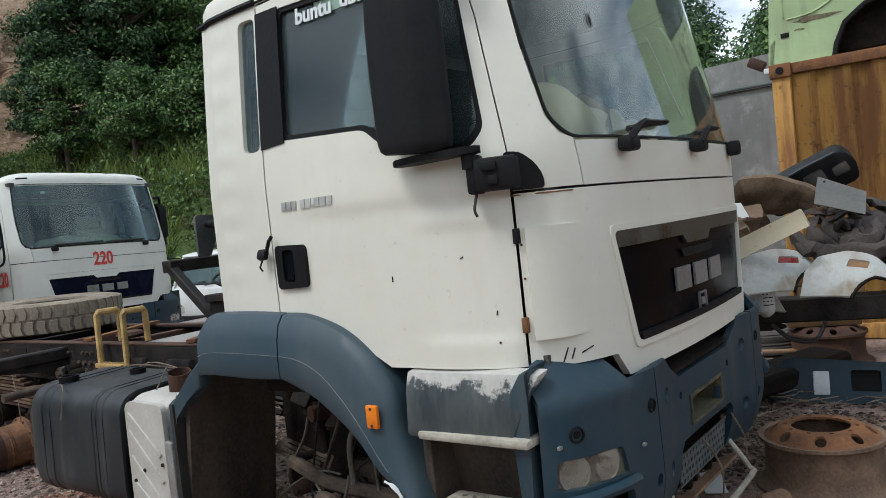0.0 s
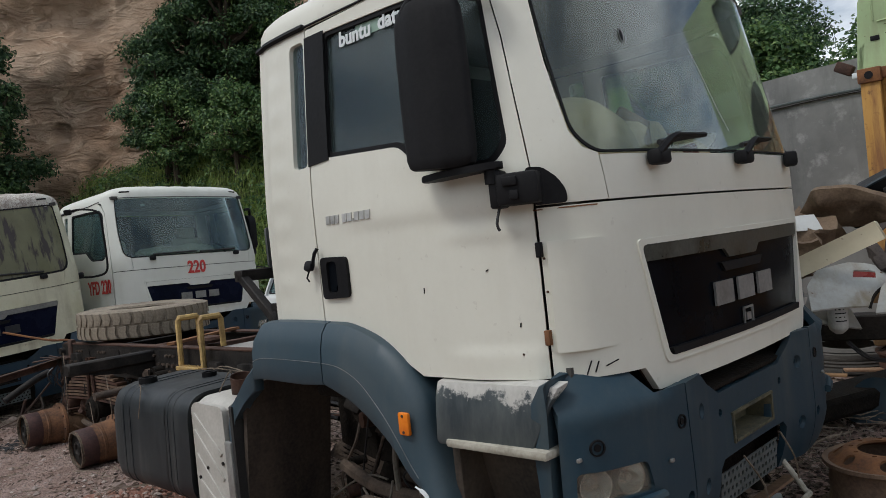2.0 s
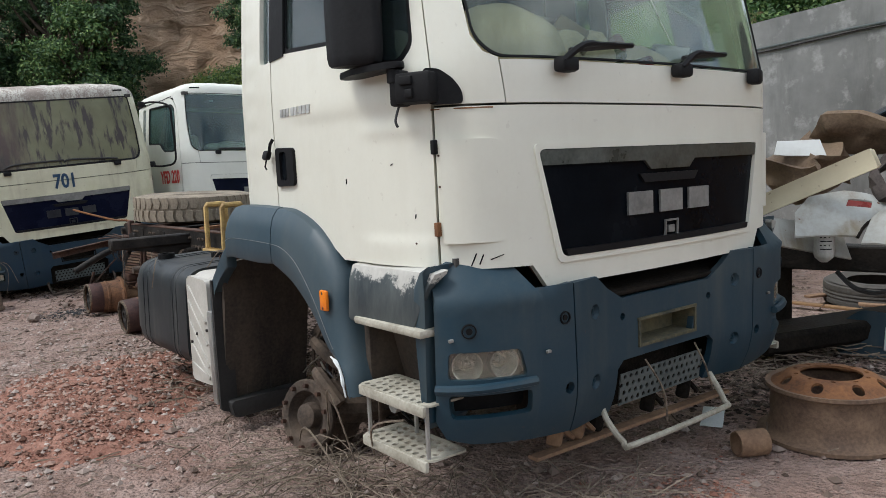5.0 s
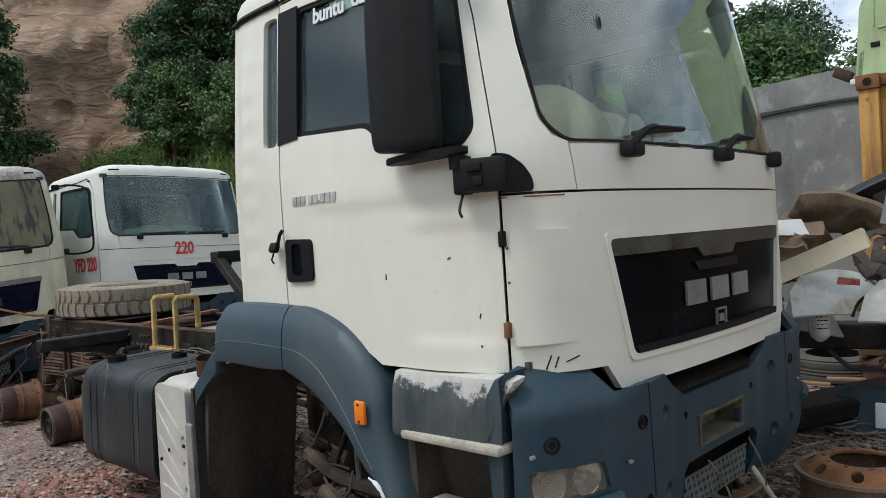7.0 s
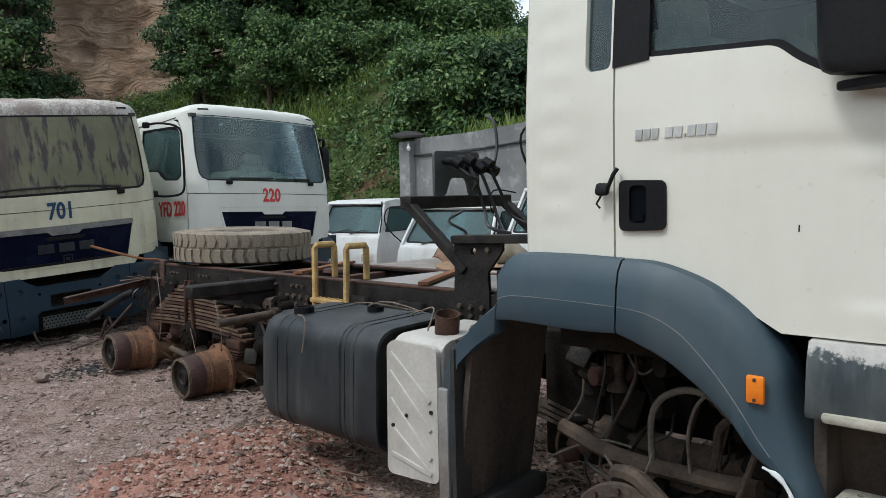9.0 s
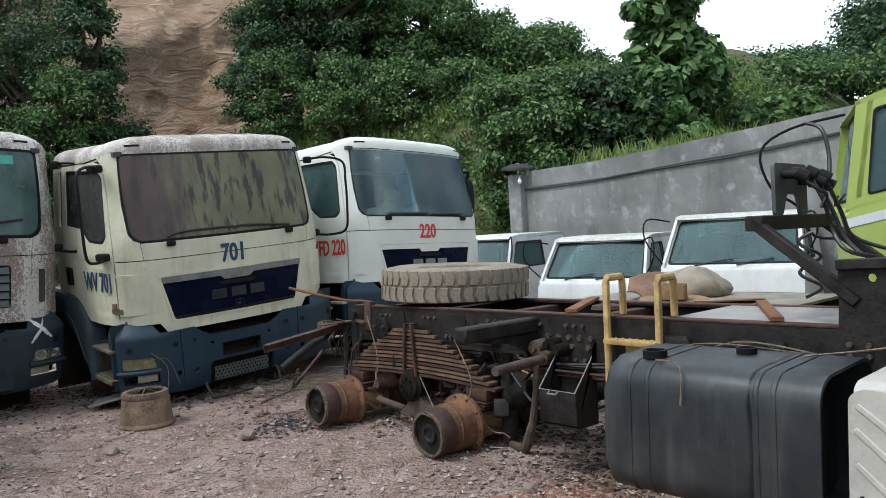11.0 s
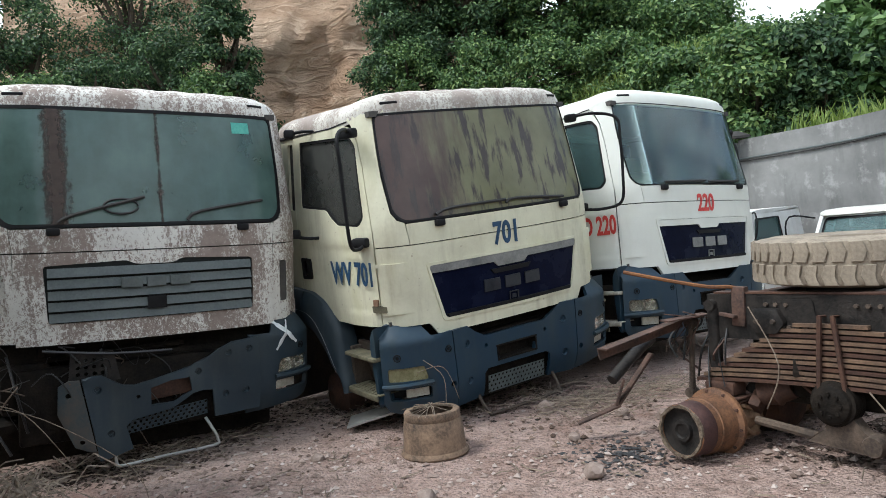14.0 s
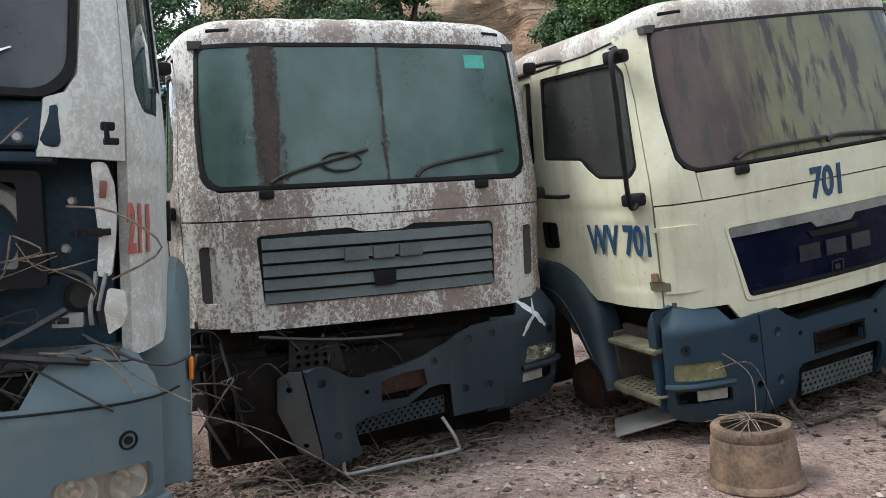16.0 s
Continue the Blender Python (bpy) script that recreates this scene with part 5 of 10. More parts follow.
def tree(x, y, top, width, mat, size, n, label, lean=0.0, base=None, species="tree", group="trees on the bank"):
    z0 = rise(x, y) - .2 if base is None else base
    if mat is not LEAF_LIGHT:
        size, n = size * .56, int(n * 2.9)
    h = top - z0
    ob = thing(species, pose(x, y, z0), label, species, group)
    bm = B()
    rr = .05 + .022 * h
    spine = [Vector((0, 0, 0)), Vector((lean * .3, .1, h * .3)), Vector((lean * .6, -.1, h * .55)), Vector((lean, 0, h * .85))]
    tube(bm, spine, [rr, rr * .85, rr * .7, rr * .55, rr * .4, rr * .2], 8, 5)
    clumps = []
    k = int(15 + width * 4.6)
    for i in range(k):
        a = i * 2.4 + RNG.uniform(-.4, .4)
        f = (i + .5) / k
        zz = h * (.24 + .70 * f + RNG.uniform(-.05, .05))
        reach = width * .5 * (1.0 - .55 * abs(f - .42) * 1.6) * RNG.uniform(.35, 1.15)
        c = Vector((lean * f + reach * math.cos(a), reach * math.sin(a), zz))
        q = spine[1].lerp(spine[3], max(0, f * .8))
        tube(bm, [q, q.lerp(c, .6) + Vector((0, 0, -.1 * h * .1)), c], [rr * .4, rr * .25, rr * .12], 5, 3)
        clumps.append((c, RNG.uniform(.08, .185) * width + .16))
    clumps.append((Vector((lean, 0, h - .25 * width * .5)), .2 * width + .2))
    part("trunk", bm, BARK, ob)
    vs = []
    tot = sum(r * r for _, r in clumps)
    for c, r in clumps:
        m = max(30, int(n * r * r / tot))
        p, nn = shell(c, (r, r, r * .8), m, .35)
        p += RNG.normal(size=p.shape) * r * .16
        vs.append(leaves_on(p, nn, np.full(len(p), size)))
    leaf_mesh("crown", np.concatenate(vs), mat, ob)
    return ob


BIG = "tall dark-leaved tree overgrown with creeper on the bank"
for x, y, top, w, mat, size, n in (
        (-28.2, 31.0, 15.5, 6.5, LEAF_DARK, .16, 8000), (-31.0, 27.5, 13.5, 6.0, LEAF_DARK, .16, 7000), (-25.2, 29.5, 11.0, 5.0, LEAF_DARK, .15, 6500),
        (-33.5, 24.5, 13.0, 6.0, LEAF_DARK, .17, 6000), (-28.0, 24.8, 8.5, 4.0, LEAF_MID, .15, 4500), (-27.5, 27.0, 9.5, 4.5, LEAF_DARK, .15, 5500),
        (-14.9, 33.6, 15.2, 4.2, LEAF_DARK, .16, 8000), (-12.9, 33.0, 15.5, 4.6, LEAF_DARK, .16, 8000), (-11.6, 34.6, 15.5, 5.2, LEAF_MID, .17, 8000), (-9.0, 35.0, 12.3, 4.6, LEAF_MID, .17, 7000),
        (-13.2, 36.5, 18.0, 5.0, LEAF_DARK, .18, 6000), (-7.6, 40.0, 11.9, 4.6, LEAF_DARK, .18, 5000), (-5.2, 42.5, 11.7, 4.2, LEAF_DARK, .18, 4500), (-15.6, 31.6, 11.0, 3.2, LEAF_DARK, .15, 5000),
        (-3.6, 50.0, 12.2, 3.6, LEAF_DARK, .2, 3000), (-1.4, 54.0, 12.6, 4.2, LEAF_DARK, .22, 3000), (1.5, 55.0, 11.2, 4.6, LEAF_DARK, .22, 3000), (-4.2, 35.0, 9.8, 4.5, LEAF_MID, .17, 5500), (-6.5, 36.0, 10.8, 4.0, LEAF_MID, .17, 5000)):
    tree(x, y, top, w, mat, size, n, BIG)
for x, y, top, w, mat, size, n in (
        (5.8, 37.0, 7.4, 5.5, LEAF_DARK, .2, 4500), (9.4, 40.5, 8.4, 6.0, LEAF_DARK, .2, 4500), (13.0, 42.5, 11.6, 6.0, LEAF_DARK, .22, 4000), (8.2, 24.6, 6.4, 3.2, LEAF_DARK, .13, 5000), (5.2, 31.0, 5.8, 5.0, LEAF_MID, .18, 4500), (15.5, 31.0, 8.5, 6.0, LEAF_DARK, .2, 4000), (2.6, 34.0, 6.2, 4.5, LEAF_DARK, .19, 4000)):
    tree(x, y, top, w, mat, size, n, "dark green tree standing beyond the concrete wall", group="trees beyond the wall")
tree(-.1, 21.8, 7.35, 2.3, LEAF_LIGHT, .20, 5200, "tree smothered in large light heart-shaped creeper leaves", group="trees beyond the wall")
tree(.7, 22.6, 6.0, 1.8, LEAF_MID, .17, 3400, "tree smothered in large light heart-shaped creeper leaves", group="trees beyond the wall")
for x, y, top, w, mat, size, n in ((-2.9, 20.6, 5.3, 2.6, LEAF_MID, .14, 4200), (-1.6, 20.0, 5.0, 2.4, LEAF_DARK, .15, 3800), (-.6, 20.2, 4.9, 2.2, LEAF_LIGHT, .17, 2600), (-4.3, 21.3, 4.3, 2.2, LEAF_MID, .13, 3400),
                                   (3.0, 23.4, 4.3, 3.0, LEAF_LIGHT, .15, 3600), (6.6, 21.6, 5.9, 3.6, LEAF_MID, .14, 5200), (9.2, 18.5, 5.4, 4.2, LEAF_MID, .14, 5200), (11.8, 16.5, 5.2, 4.0, LEAF_MID, .14, 4200)):
    tree(x, y, top, w, mat, size, n, "broad leafy green bush beyond the wall", species="bush", group="bushes beyond the wall")
for x, y, top, w in ((-11.5, 29.2, 8.2, 3.0), (-14.8, 30.6, 9.0, 3.0), (-9.0, 29.0, 7.8, 3.0), (-6.6, 29.0, 7.4, 2.8), (-24.5, 27.8, 7.0, 2.6), (-5.0, 25.8, 6.0, 2.4)):
    tree(x, y, top, w, LEAF_MID, .14, 3200, "leafy green bush on the bank", species="bush", group="bushes on the bank")
tree(-22.8, 29.9, 12.2, 4.0, LEAF_DARK, .17, 8000, BIG)
tree(-22.9, 28.6, 8.6, 3.8, LEAF_MID, .15, 6000, BIG)


def bank_points(n, d0, d1, a0, a1):
    d, a = RNG.uniform(d0, d1, n), RNG.uniform(a0, a1, n)
    x = FOOT.x + d * UP.x + a * UP.y
    y = FOOT.y + d * UP.y - a * UP.x
    return x, y


def cover():
    vs = []
    x, y = bank_points(1000, .2, 12, -36, 9)
    for px, py in zip(x, y):
        if noise.noise((px * .25, py * .25, 3.3)) < -.28:
            continue
        r = RNG.uniform(.35, .95)
        p, nn = shell((px, py, rise(px, py) + r * .15), (r, r, r * .7), 55, .6)
        vs.append(leaves_on(p, nn, np.full(len(p), .085)))
    leaf_mesh("creeper_cover", np.concatenate(vs), LEAF_MID, None, "low green creeper covering the bank", "creeper", "stuff")
    vs = []
    x, y = bank_points(1500, .1, 8, -36, 10)
    for px, py in zip(x, y):
        r = RNG.uniform(.2, .6)
        p, nn = shell((px, py, rise(px, py) + r * .1), (r, r, r * .55), 60, .4)
        vs.append(leaves_on(p, nn, np.full(len(p), .06)))
    leaf_mesh("bank_brush", np.concatenate(vs), LEAF_BRUSH, None, "low half-dry green brush on the bank", "brush", "stuff")
    cs = []
    x, y = bank_points(36000, 1.2, 9.0, -34, 9)
    for px, py in zip(x, y):
        if noise.noise((px * .22, py * .22, 9.1)) < -.08:
            continue
        cs.append((px, py, rise(px, py)))
    for _ in range(6500):
        u = RNG.uniform(0, 14)
        dd = (WALL_B - WALL_A).normalized()
        off = RNG.uniform(1.2, 6.0)
        px, py = WALL_A.x + dd.x * u + off * .65, WALL_A.y + dd.y * u + off * .76
        cs.append((px, py, 2.2 + .1 * off))
    c = np.array(cs)
    n = len(c)
    lean = RNG.normal(size=(n, 3)) * np.array((.30, .30, .08)) + np.array((0, 0, .78))
    lean *= RNG.uniform(.3, .95, n)[:, None]
    side = np.cross(lean, RNG.normal(size=(n, 3)))
    side = side / np.linalg.norm(side, axis=1, keepdims=True) * .019
    v = np.stack([c - side, c + lean * .55 - side * .8, c + lean + np.array((.05, 0, -.04)), c + lean * .55 + side * .8], axis=1).reshape(-1, 3)
    leaf_mesh("bank_grass", v, GRASS, None, "long light green grass on the bank", "grass", "stuff")


cover()


def rear_slope():
    """Earth shelf behind the wall, under the bushes and grass."""
    d = (WALL_B - WALL_A).normalized()
    nx = Vector((-d.y, d.x))
    bm = B()
    rows = []
    for j in range(12):
        off = .25 + j * 1.2
        rows.append([bm.verts.new((WALL_A.x + d.x * u + nx.x * off * (1 if nx.y > 0 else -1), WALL_A.y + d.y * u + nx.y * off * (1 if nx.y > 0 else -1), 2.0 + .10 * off + .2 * noise.noise((u * .5, off * .5, 1)))) for u in np.linspace(.4, 22, 40)])
    for a, b in zip(rows, rows[1:]):
        for i in range(39):
            bm.faces.new((a[i], a[i + 1], b[i + 1], b[i]))
    tagged(part("earth_shelf", bm, HILL, None), "grassy earth shelf held by the concrete wall", "ground", kind="structure")


rear_slope()

# ---- chassis and fittings of the stripped truck ----
HUB_BAND = plain("burgundy_hub_paint", (0.026, 0.012, 0.012), (0.085, 0.040, 0.034), 8.0, 0.7, bump=0.4)


def wheel_hub(parent, sg, y, z=.225, mat=RUST, face=DARK_STEEL, r=1.0, tilt=0.0):
    """Bare rear hub with its brake drum, lying on the ground."""
    m = pose(sg * .52, y, z, 0, sg * (90 + tilt), 0)
    bm = B()
    lathe(bm, [(.0, .0), (.12, .0), (.135, .012), (.190, .014), (.200, .022), (.200, .046), (.188, .052), (.172, .060), (.166, .10), (.160, .16), (.164, .165), (.164, .185), (.158, .19), (.150, .30), (.149, .345), (.143, .352), (.134, .340)], m @ Matrix.Diagonal((r, r, 1, 1)), 36)
    h = part("wheel_hub", bm, mat, parent, "rusty bare rear wheel hub")
    bm = B()
    rg = random.Random(int(y * 100))
    lathe(bm, [(.0, .335), (.035, .338), (.042, .350), (.058, .350), (.064, .330), (.10, .326), (.136, .334)], m @ Matrix.Diagonal((r, r, 1, 1)), 28)
    hf = part("hub_face", bm, face, h, "black greasy hub face")
    bm = B()
    edge = [(rg.uniform(.141, .153) * r * math.cos(i * .1745), rg.uniform(.141, .153) * r * math.sin(i * .1745)) for i in range(36)]
    gap = [(rg.uniform(.126, .138) * r * math.cos(i * .2618), rg.uniform(.126, .138) * r * math.sin(i * .2618)) for i in range(24)]
    sheet(bm, edge, [gap], lambda u, v, d: m @ Vector((u, v, .362 + .006 * noise.noise((u * 40, v * 40, y)) - d)), .018, .03)
    part("hub_gasket", bm, plain("torn_grey_gasket", (.05, .030, .020), (.17, .135, .095), 30, .8, bump=.5), hf, "torn dirty gasket round the hub face")
    bm = B()
    lathe(bm, [(.1535, .225), (.1555, .229), (.1515, .30), (.1507, .342), (.149, .346)], m @ Matrix.Diagonal((r, r, 1, 1)), 36)
    part("hub_band", bm, HUB_BAND, h, "dark burgundy painted band on the hub")
    for i in range(10):
        a = i * math.pi / 5 + .2
        bm = B()
        cyl(bm, m @ Vector((.182 * math.cos(a), .182 * math.sin(a), .044)), m @ Vector((.182 * math.cos(a), .182 * math.sin(a), .060)), .010, seg=6)
        part("wheel_stud", bm, RUST_DARK, h)
    bm = B()
    lathe(bm, [(.07, -.30), (.115, -.27), (.125, -.23), (.112, -.20), (.112, -.06), (.13, -.02), (.13, .012)], m, 24)
    for i in range(5):
        a = i * 1.2566 + rg.uniform(-.2, .2)
        q = m @ Vector((.115 * math.cos(a), .115 * math.sin(a), -.14 + rg.uniform(-.05, .05)))
        box(bm, tuple(q), (.05, .06, .10), (20 * i, 30, 10), .012)
        tube(bm, [m @ Vector((.13 * math.cos(a), .13 * math.sin(a), -.22)), m @ Vector((.15 * math.cos(a + .3), .15 * math.sin(a + .3), -.12)), m @ Vector((.13 * math.cos(a + .7), .13 * math.sin(a + .7), -.04))], .012, 6, 3)
    part("brake_carrier", bm, RUST_DUSTY, h)
    return h


def leaf_spring(parent, sg, y, x):
    """Stack of leaves of growing length, tied by two clamps."""
    n = 12
    sp = None
    for i in range(n):
        half = .20 + (.845 - .20) * ((n - 1 - i) / (n - 1)) ** .9
        z = .475 + .029 * i
        bm = B()
        pts = []
        for k in range(9):
            u = -half + 2 * half * k / 8
            pts.append((u, z + .028 * (u / .76) ** 2 * (-1)))
        up = [(u, w + .0095) for u, w in pts]
        lo = [(u, w - .0095) for u, w in pts][::-1]
        prism(bm, up + lo, lambda u, v, w: Vector((x + sg * w, y + u, v)), -.045, .045)
        ob = part("spring_leaf", bm, SPRING_RUST if i % 3 else RUST_DARK, parent if sp is None else sp, "" if sp else "rusty stacked leaf spring", False)
        sp = sp or ob
    for dy in (-.07, .07):
        bm = B()
        tube(bm, [(x - sg * -.06, y + dy, .44), (x + sg * .062, y + dy * .7, .70), (x + sg * .062, y + dy * .5, .845), (x - sg * .06, y + dy * .5, .845), (x - sg * .06, y + dy, .44)], .014, 6)
        part("spring_clamp", bm, RUST_DARK, sp)
    bm = B()
    m = pose(x + sg * .01, y, .39, 0, sg * 90, 0)
    lathe(bm, [(.0, .09), (.085, .09), (.10, .08), (.105, .06), (.12, .055), (.12, -.05), (.0, -.05)], m, 24)
    for i in range(8):
        a = i * math.pi / 4
        cyl(bm, m @ Vector((.06 * math.cos(a), .06 * math.sin(a), .09)), m @ Vector((.06 * math.cos(a), .06 * math.sin(a), .102)), .011, seg=6)
    part("spring_pivot", bm, OILY, sp, "round bolted pivot hub under the spring")
    for e in (-1, 1):
        bm = B()
        box(bm, (x, y + e * .68, .40), (.13, .20, .08), (0, 0, 0), .015)
        for k in range(4):
            box(bm, (x, y + e * .66, .35 - .02 * k), (.15, .24 - .02 * k, .012), (0, 0, 0), .003)
        part("spring_pad", bm, RUST_DARK, sp)


def bolts(parent, pts, axis, r=.014, mat=DIRT_IRON):
    for p in pts:
        bm = B()
        p = Vector(p)
        cyl(bm, p, p + Vector(axis) * .018, r, seg=6)
        part("bolt", bm, mat, parent)


def chassis():
    T = MAIN
    rails = []
    for sg in (-1, 1):
        bm = B()
        prism(bm, [(.43, .955), (.43, .695), (.35, .695), (.35, .704), (.42, .704), (.42, .946), (.35, .946), (.35, .955)], lambda u, v, w: Vector((sg * u, w, v)), .25, 6.55)
        rails.append(part("chassis_rail", bm, DARK_STEEL, T, "long black channel-section chassis rail"))
        bm = B()
        box(bm, (sg * .39, 4.55, .963), (.085, 3.9, .012), (0, 0, 0), .002)
        part("rail_cap", bm, RUST_DARK, rails[-1], "rusty strip along the top of the rail")
    for y, mat in ((2.35, DARK_STEEL), (3.35, DARK_STEEL), (4.35, RUST_DARK), (5.1, RUST_DARK), (5.75, DARK_STEEL), (6.45, RUST_DARK)):
        bm = B()
        box(bm, (0, y, .84), (.84, .09, .18), (0, 0, 0), .01)
        part("crossmember", bm, mat, T)
    bm = B()
    bar(bm, (-.40, 4.35, .985), (.40, 4.75, .985), .07, .02)
    part("deck_strut", bm, RUST, T)
    bm = B()
    bar(bm, (-.40, 3.10, .985), (.42, 3.55, .985), .06, .02)
    part("deck_strut", bm, RUST, T)
    bm = B()
    box(bm, (0, 3.15, .955), (.70, 1.1, .02), (0, 0, 0), .004)
    part("deck_plate", bm, plain("dull_pale_deck", (.20, .19, .18), (.36, .34, .32), 5, .7), T, "pale dusty plate between the rails")
    # bolted gussets on the web
    for y in (4.75, 5.35, 6.0):
        bm = B()
        sheet(bm, rounded([(y - .14, .73), (y + .14, .73), (y + .11, .93), (y - .11, .93)], .02), [], lambda u, v, d: Vector((-.438 + d, u, v)), .012, .2)
        g = part("gusset", bm, DARK_STEEL, T)
        bolts(g, [(-.438, y + dy, .775) for dy in (-.07, -.025, .025, .07)], (-1, 0, 0))
    # engine, gearbox and tanks under the cab
    bm = B()
    box(bm, (0, .75, .75), (.80, .95, .55), (0, 0, 0), .06)
    box(bm, (0, 1.65, .62), (.62, 1.0, .52), (0, 0, 0), .10, 3)
    cyl(bm, (0, 2.1, .6), (0, 2.7, .58), .20, .12)
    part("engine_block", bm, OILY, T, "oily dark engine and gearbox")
    for y, z, r in ((1.15, .62, .05), (1.45, .78, .07), (1.75, .55, .06), (1.62, .84, .05)):
        bm = B()
        box(bm, (-.47, y, z), (.12, .15, .16), (10, 5, 0), .02)
        cyl(bm, (-.45, y + .07, z - .1), (-.55, y + .10, z - .12), r)
        part("brake_valve", bm, OILY, T)
    for k, (y, w) in enumerate(((1.32, .20), (1.70, .24), (1.98, .16))):
        bm = B()
        box(bm, (-.47, y, .84), (.05, w, .30), (0, 0, 0), .006)
        g = part("hanger_bracket", bm, DARK_STEEL, T)
        bolts(g, [(-.497, y + dy, z) for dy in (-.07, .07) for z in (.74, .80, .86, .92)], (-1, 0, 0))
    # front axle and hubs
    bm = B()
    tube(bm, [(-.95, 1.33, .25), (-.60, 1.33, .20), (.60, 1.33, .20), (.95, 1.33, .25)], .065, 8, 3)
    ax = part("front_axle", bm, DIRT_IRON, T)
    for sg in (-1, 1):
        m = pose(sg * .93, 1.46, .20, 0, sg * 80, 14)
        bm = B()
        lathe(bm, [(.0, .13), (.045, .13), (.060, .12), (.066, .07), (.10, .06), (.112, .10), (.125, .122), (.172, .122), (.180, .112), (.178, .090), (.145, .080), (.138, .0), (.165, -.02), (.172, -.09), (.0, -.09)], m, 36)
        hb = part("front_hub", bm, DIRT_IRON, ax, "dusty rusted front wheel hub with studs")
        for i in range(10):
            a = i * math.pi / 5
            bm = B()
            cyl(bm, m @ Vector((.150 * math.cos(a), .150 * math.sin(a), .11)), m @ Vector((.150 * math.cos(a), .150 * math.sin(a), .145)), .011, seg=6)
            part("wheel_stud", bm, RUST_DARK, hb)
        bm = B()
        tube(bm, [(sg * .80, 1.0, .42), (sg * .78, 1.2, .40), (sg * .76, 1.6, .40), (sg * .72, 1.9, .46)], .035, 7, 3)
        part("spring_arm", bm, DIRT_IRON, ax)
        bm = B()
        tube(bm, [(sg * .95, 1.25, .30), (sg * .98, 1.38, .42), (sg * .90, 1.52, .38), (sg * .80, 1.5, .26)], .032, 7, 3)
        part("steering_knuckle", bm, DIRT_IRON, ax)
    bm = B()
    tube(bm, [(-.85, .95, .33), (-.3, 1.0, .34), (.5, 1.0, .34)], .03, 7)
    part("track_rod", bm, STEEL, T)
    bm = B()
    tube(bm, [(-.62, .72, .50), (-.70, .95, .66), (-.75, 1.15, .62), (-.72, 1.2, .45), (-.74, 1.25, .34), (-.66, 1.42, .30)], .016, 6, 5)
    part("brake_hose", bm, DIRT_IRON, T)
    bm = B()
    tube(bm, [(-.60, .72, .56), (-.68, .84, .62), (-.70, .95, .55), (-.70, .95, .36)], .010, 6, 5)
    part("brake_hose", bm, DARK_STEEL, T)
    # dark clutter of the engine side, seen through the wheel arch
    rq = random.Random(11)
    for sg in (-1, 1):
        bm = B()
        for k in range(4):
            pts = [(sg * .56, .55 + .04 * k, .44 + .022 * k), (sg * .56, 1.0, .38 + .024 * k), (sg * .56, 1.35, .34 + .026 * k), (sg * .56, 1.75, .38 + .024 * k), (sg * .56, 2.2 - .04 * k, .46 + .022 * k)]
            tube(bm, pts, .036, 6, 4, .3)
        part("front_spring", bm, DIRT_IRON, T, "dusty front leaf spring")
        # near-black boxes added to block ground light through the arch
        bm = B()
        box(bm, (sg * .52, 1.95, .55), (.12, .30, .60), (0, 0, 0), .02)
        box(bm, (sg * .50, 1.30, .90), (.30, 1.2, .10), (0, 0, 0), .02)
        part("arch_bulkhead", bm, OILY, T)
    for k in range(34):
        y, z = rq.uniform(.95, 2.0), rq.uniform(.25, .88)
        bm = B()
        sz = [rq.uniform(.05, .17) for _ in range(3)]
        box(bm, (rq.uniform(-.62, -.44), y, z), sz, (rq.uniform(0, 30), rq.uniform(0, 30), rq.uniform(0, 30)), .014)
        if k % 3 == 0:
            cyl(bm, (-.62, y, z), (-.70, y + .03, z), rq.uniform(.02, .045), seg=10)
        part("engine_fitting", bm, (OILY, OILY, RUST_DARK, DARK_STEEL)[k % 4], T)
    for k in range(9):
        y, z = rq.uniform(1.0, 1.9), rq.uniform(.55, .85)
        bm = B()
        tube(bm, [(-.60, y, z), (-.70, y - rq.uniform(.02, .12), z - .12), (-.72, y + rq.uniform(-.1, .1), rq.uniform(.3, .45)), (-.68, y + rq.uniform(-.3, .3), rq.uniform(.12, .3)), (-.60, y + rq.uniform(-.4, .4), .10)], rq.uniform(.005, .010), 6, 5)
        part("loose_hose", bm, (WIRE, DIRT_IRON, OILY)[k % 3], T)
    bm = B()
    tube(bm, [(-.64, 1.02, .72), (-.80, .98, .66), (-.86, 1.02, .48), (-.82, 1.10, .28), (-.78, 1.16, .12)], .012, 7, 5)
    part("loose_hose", bm, DIRT_IRON, T, "grey-brown air hose hanging in the wheel arch")
    # pale loops of hose and a horn that hang in the wheel arch
    pale_hose = plain("dusty_grey_hose", (.075, .066, .054), (.19, .17, .14), 10, .8)
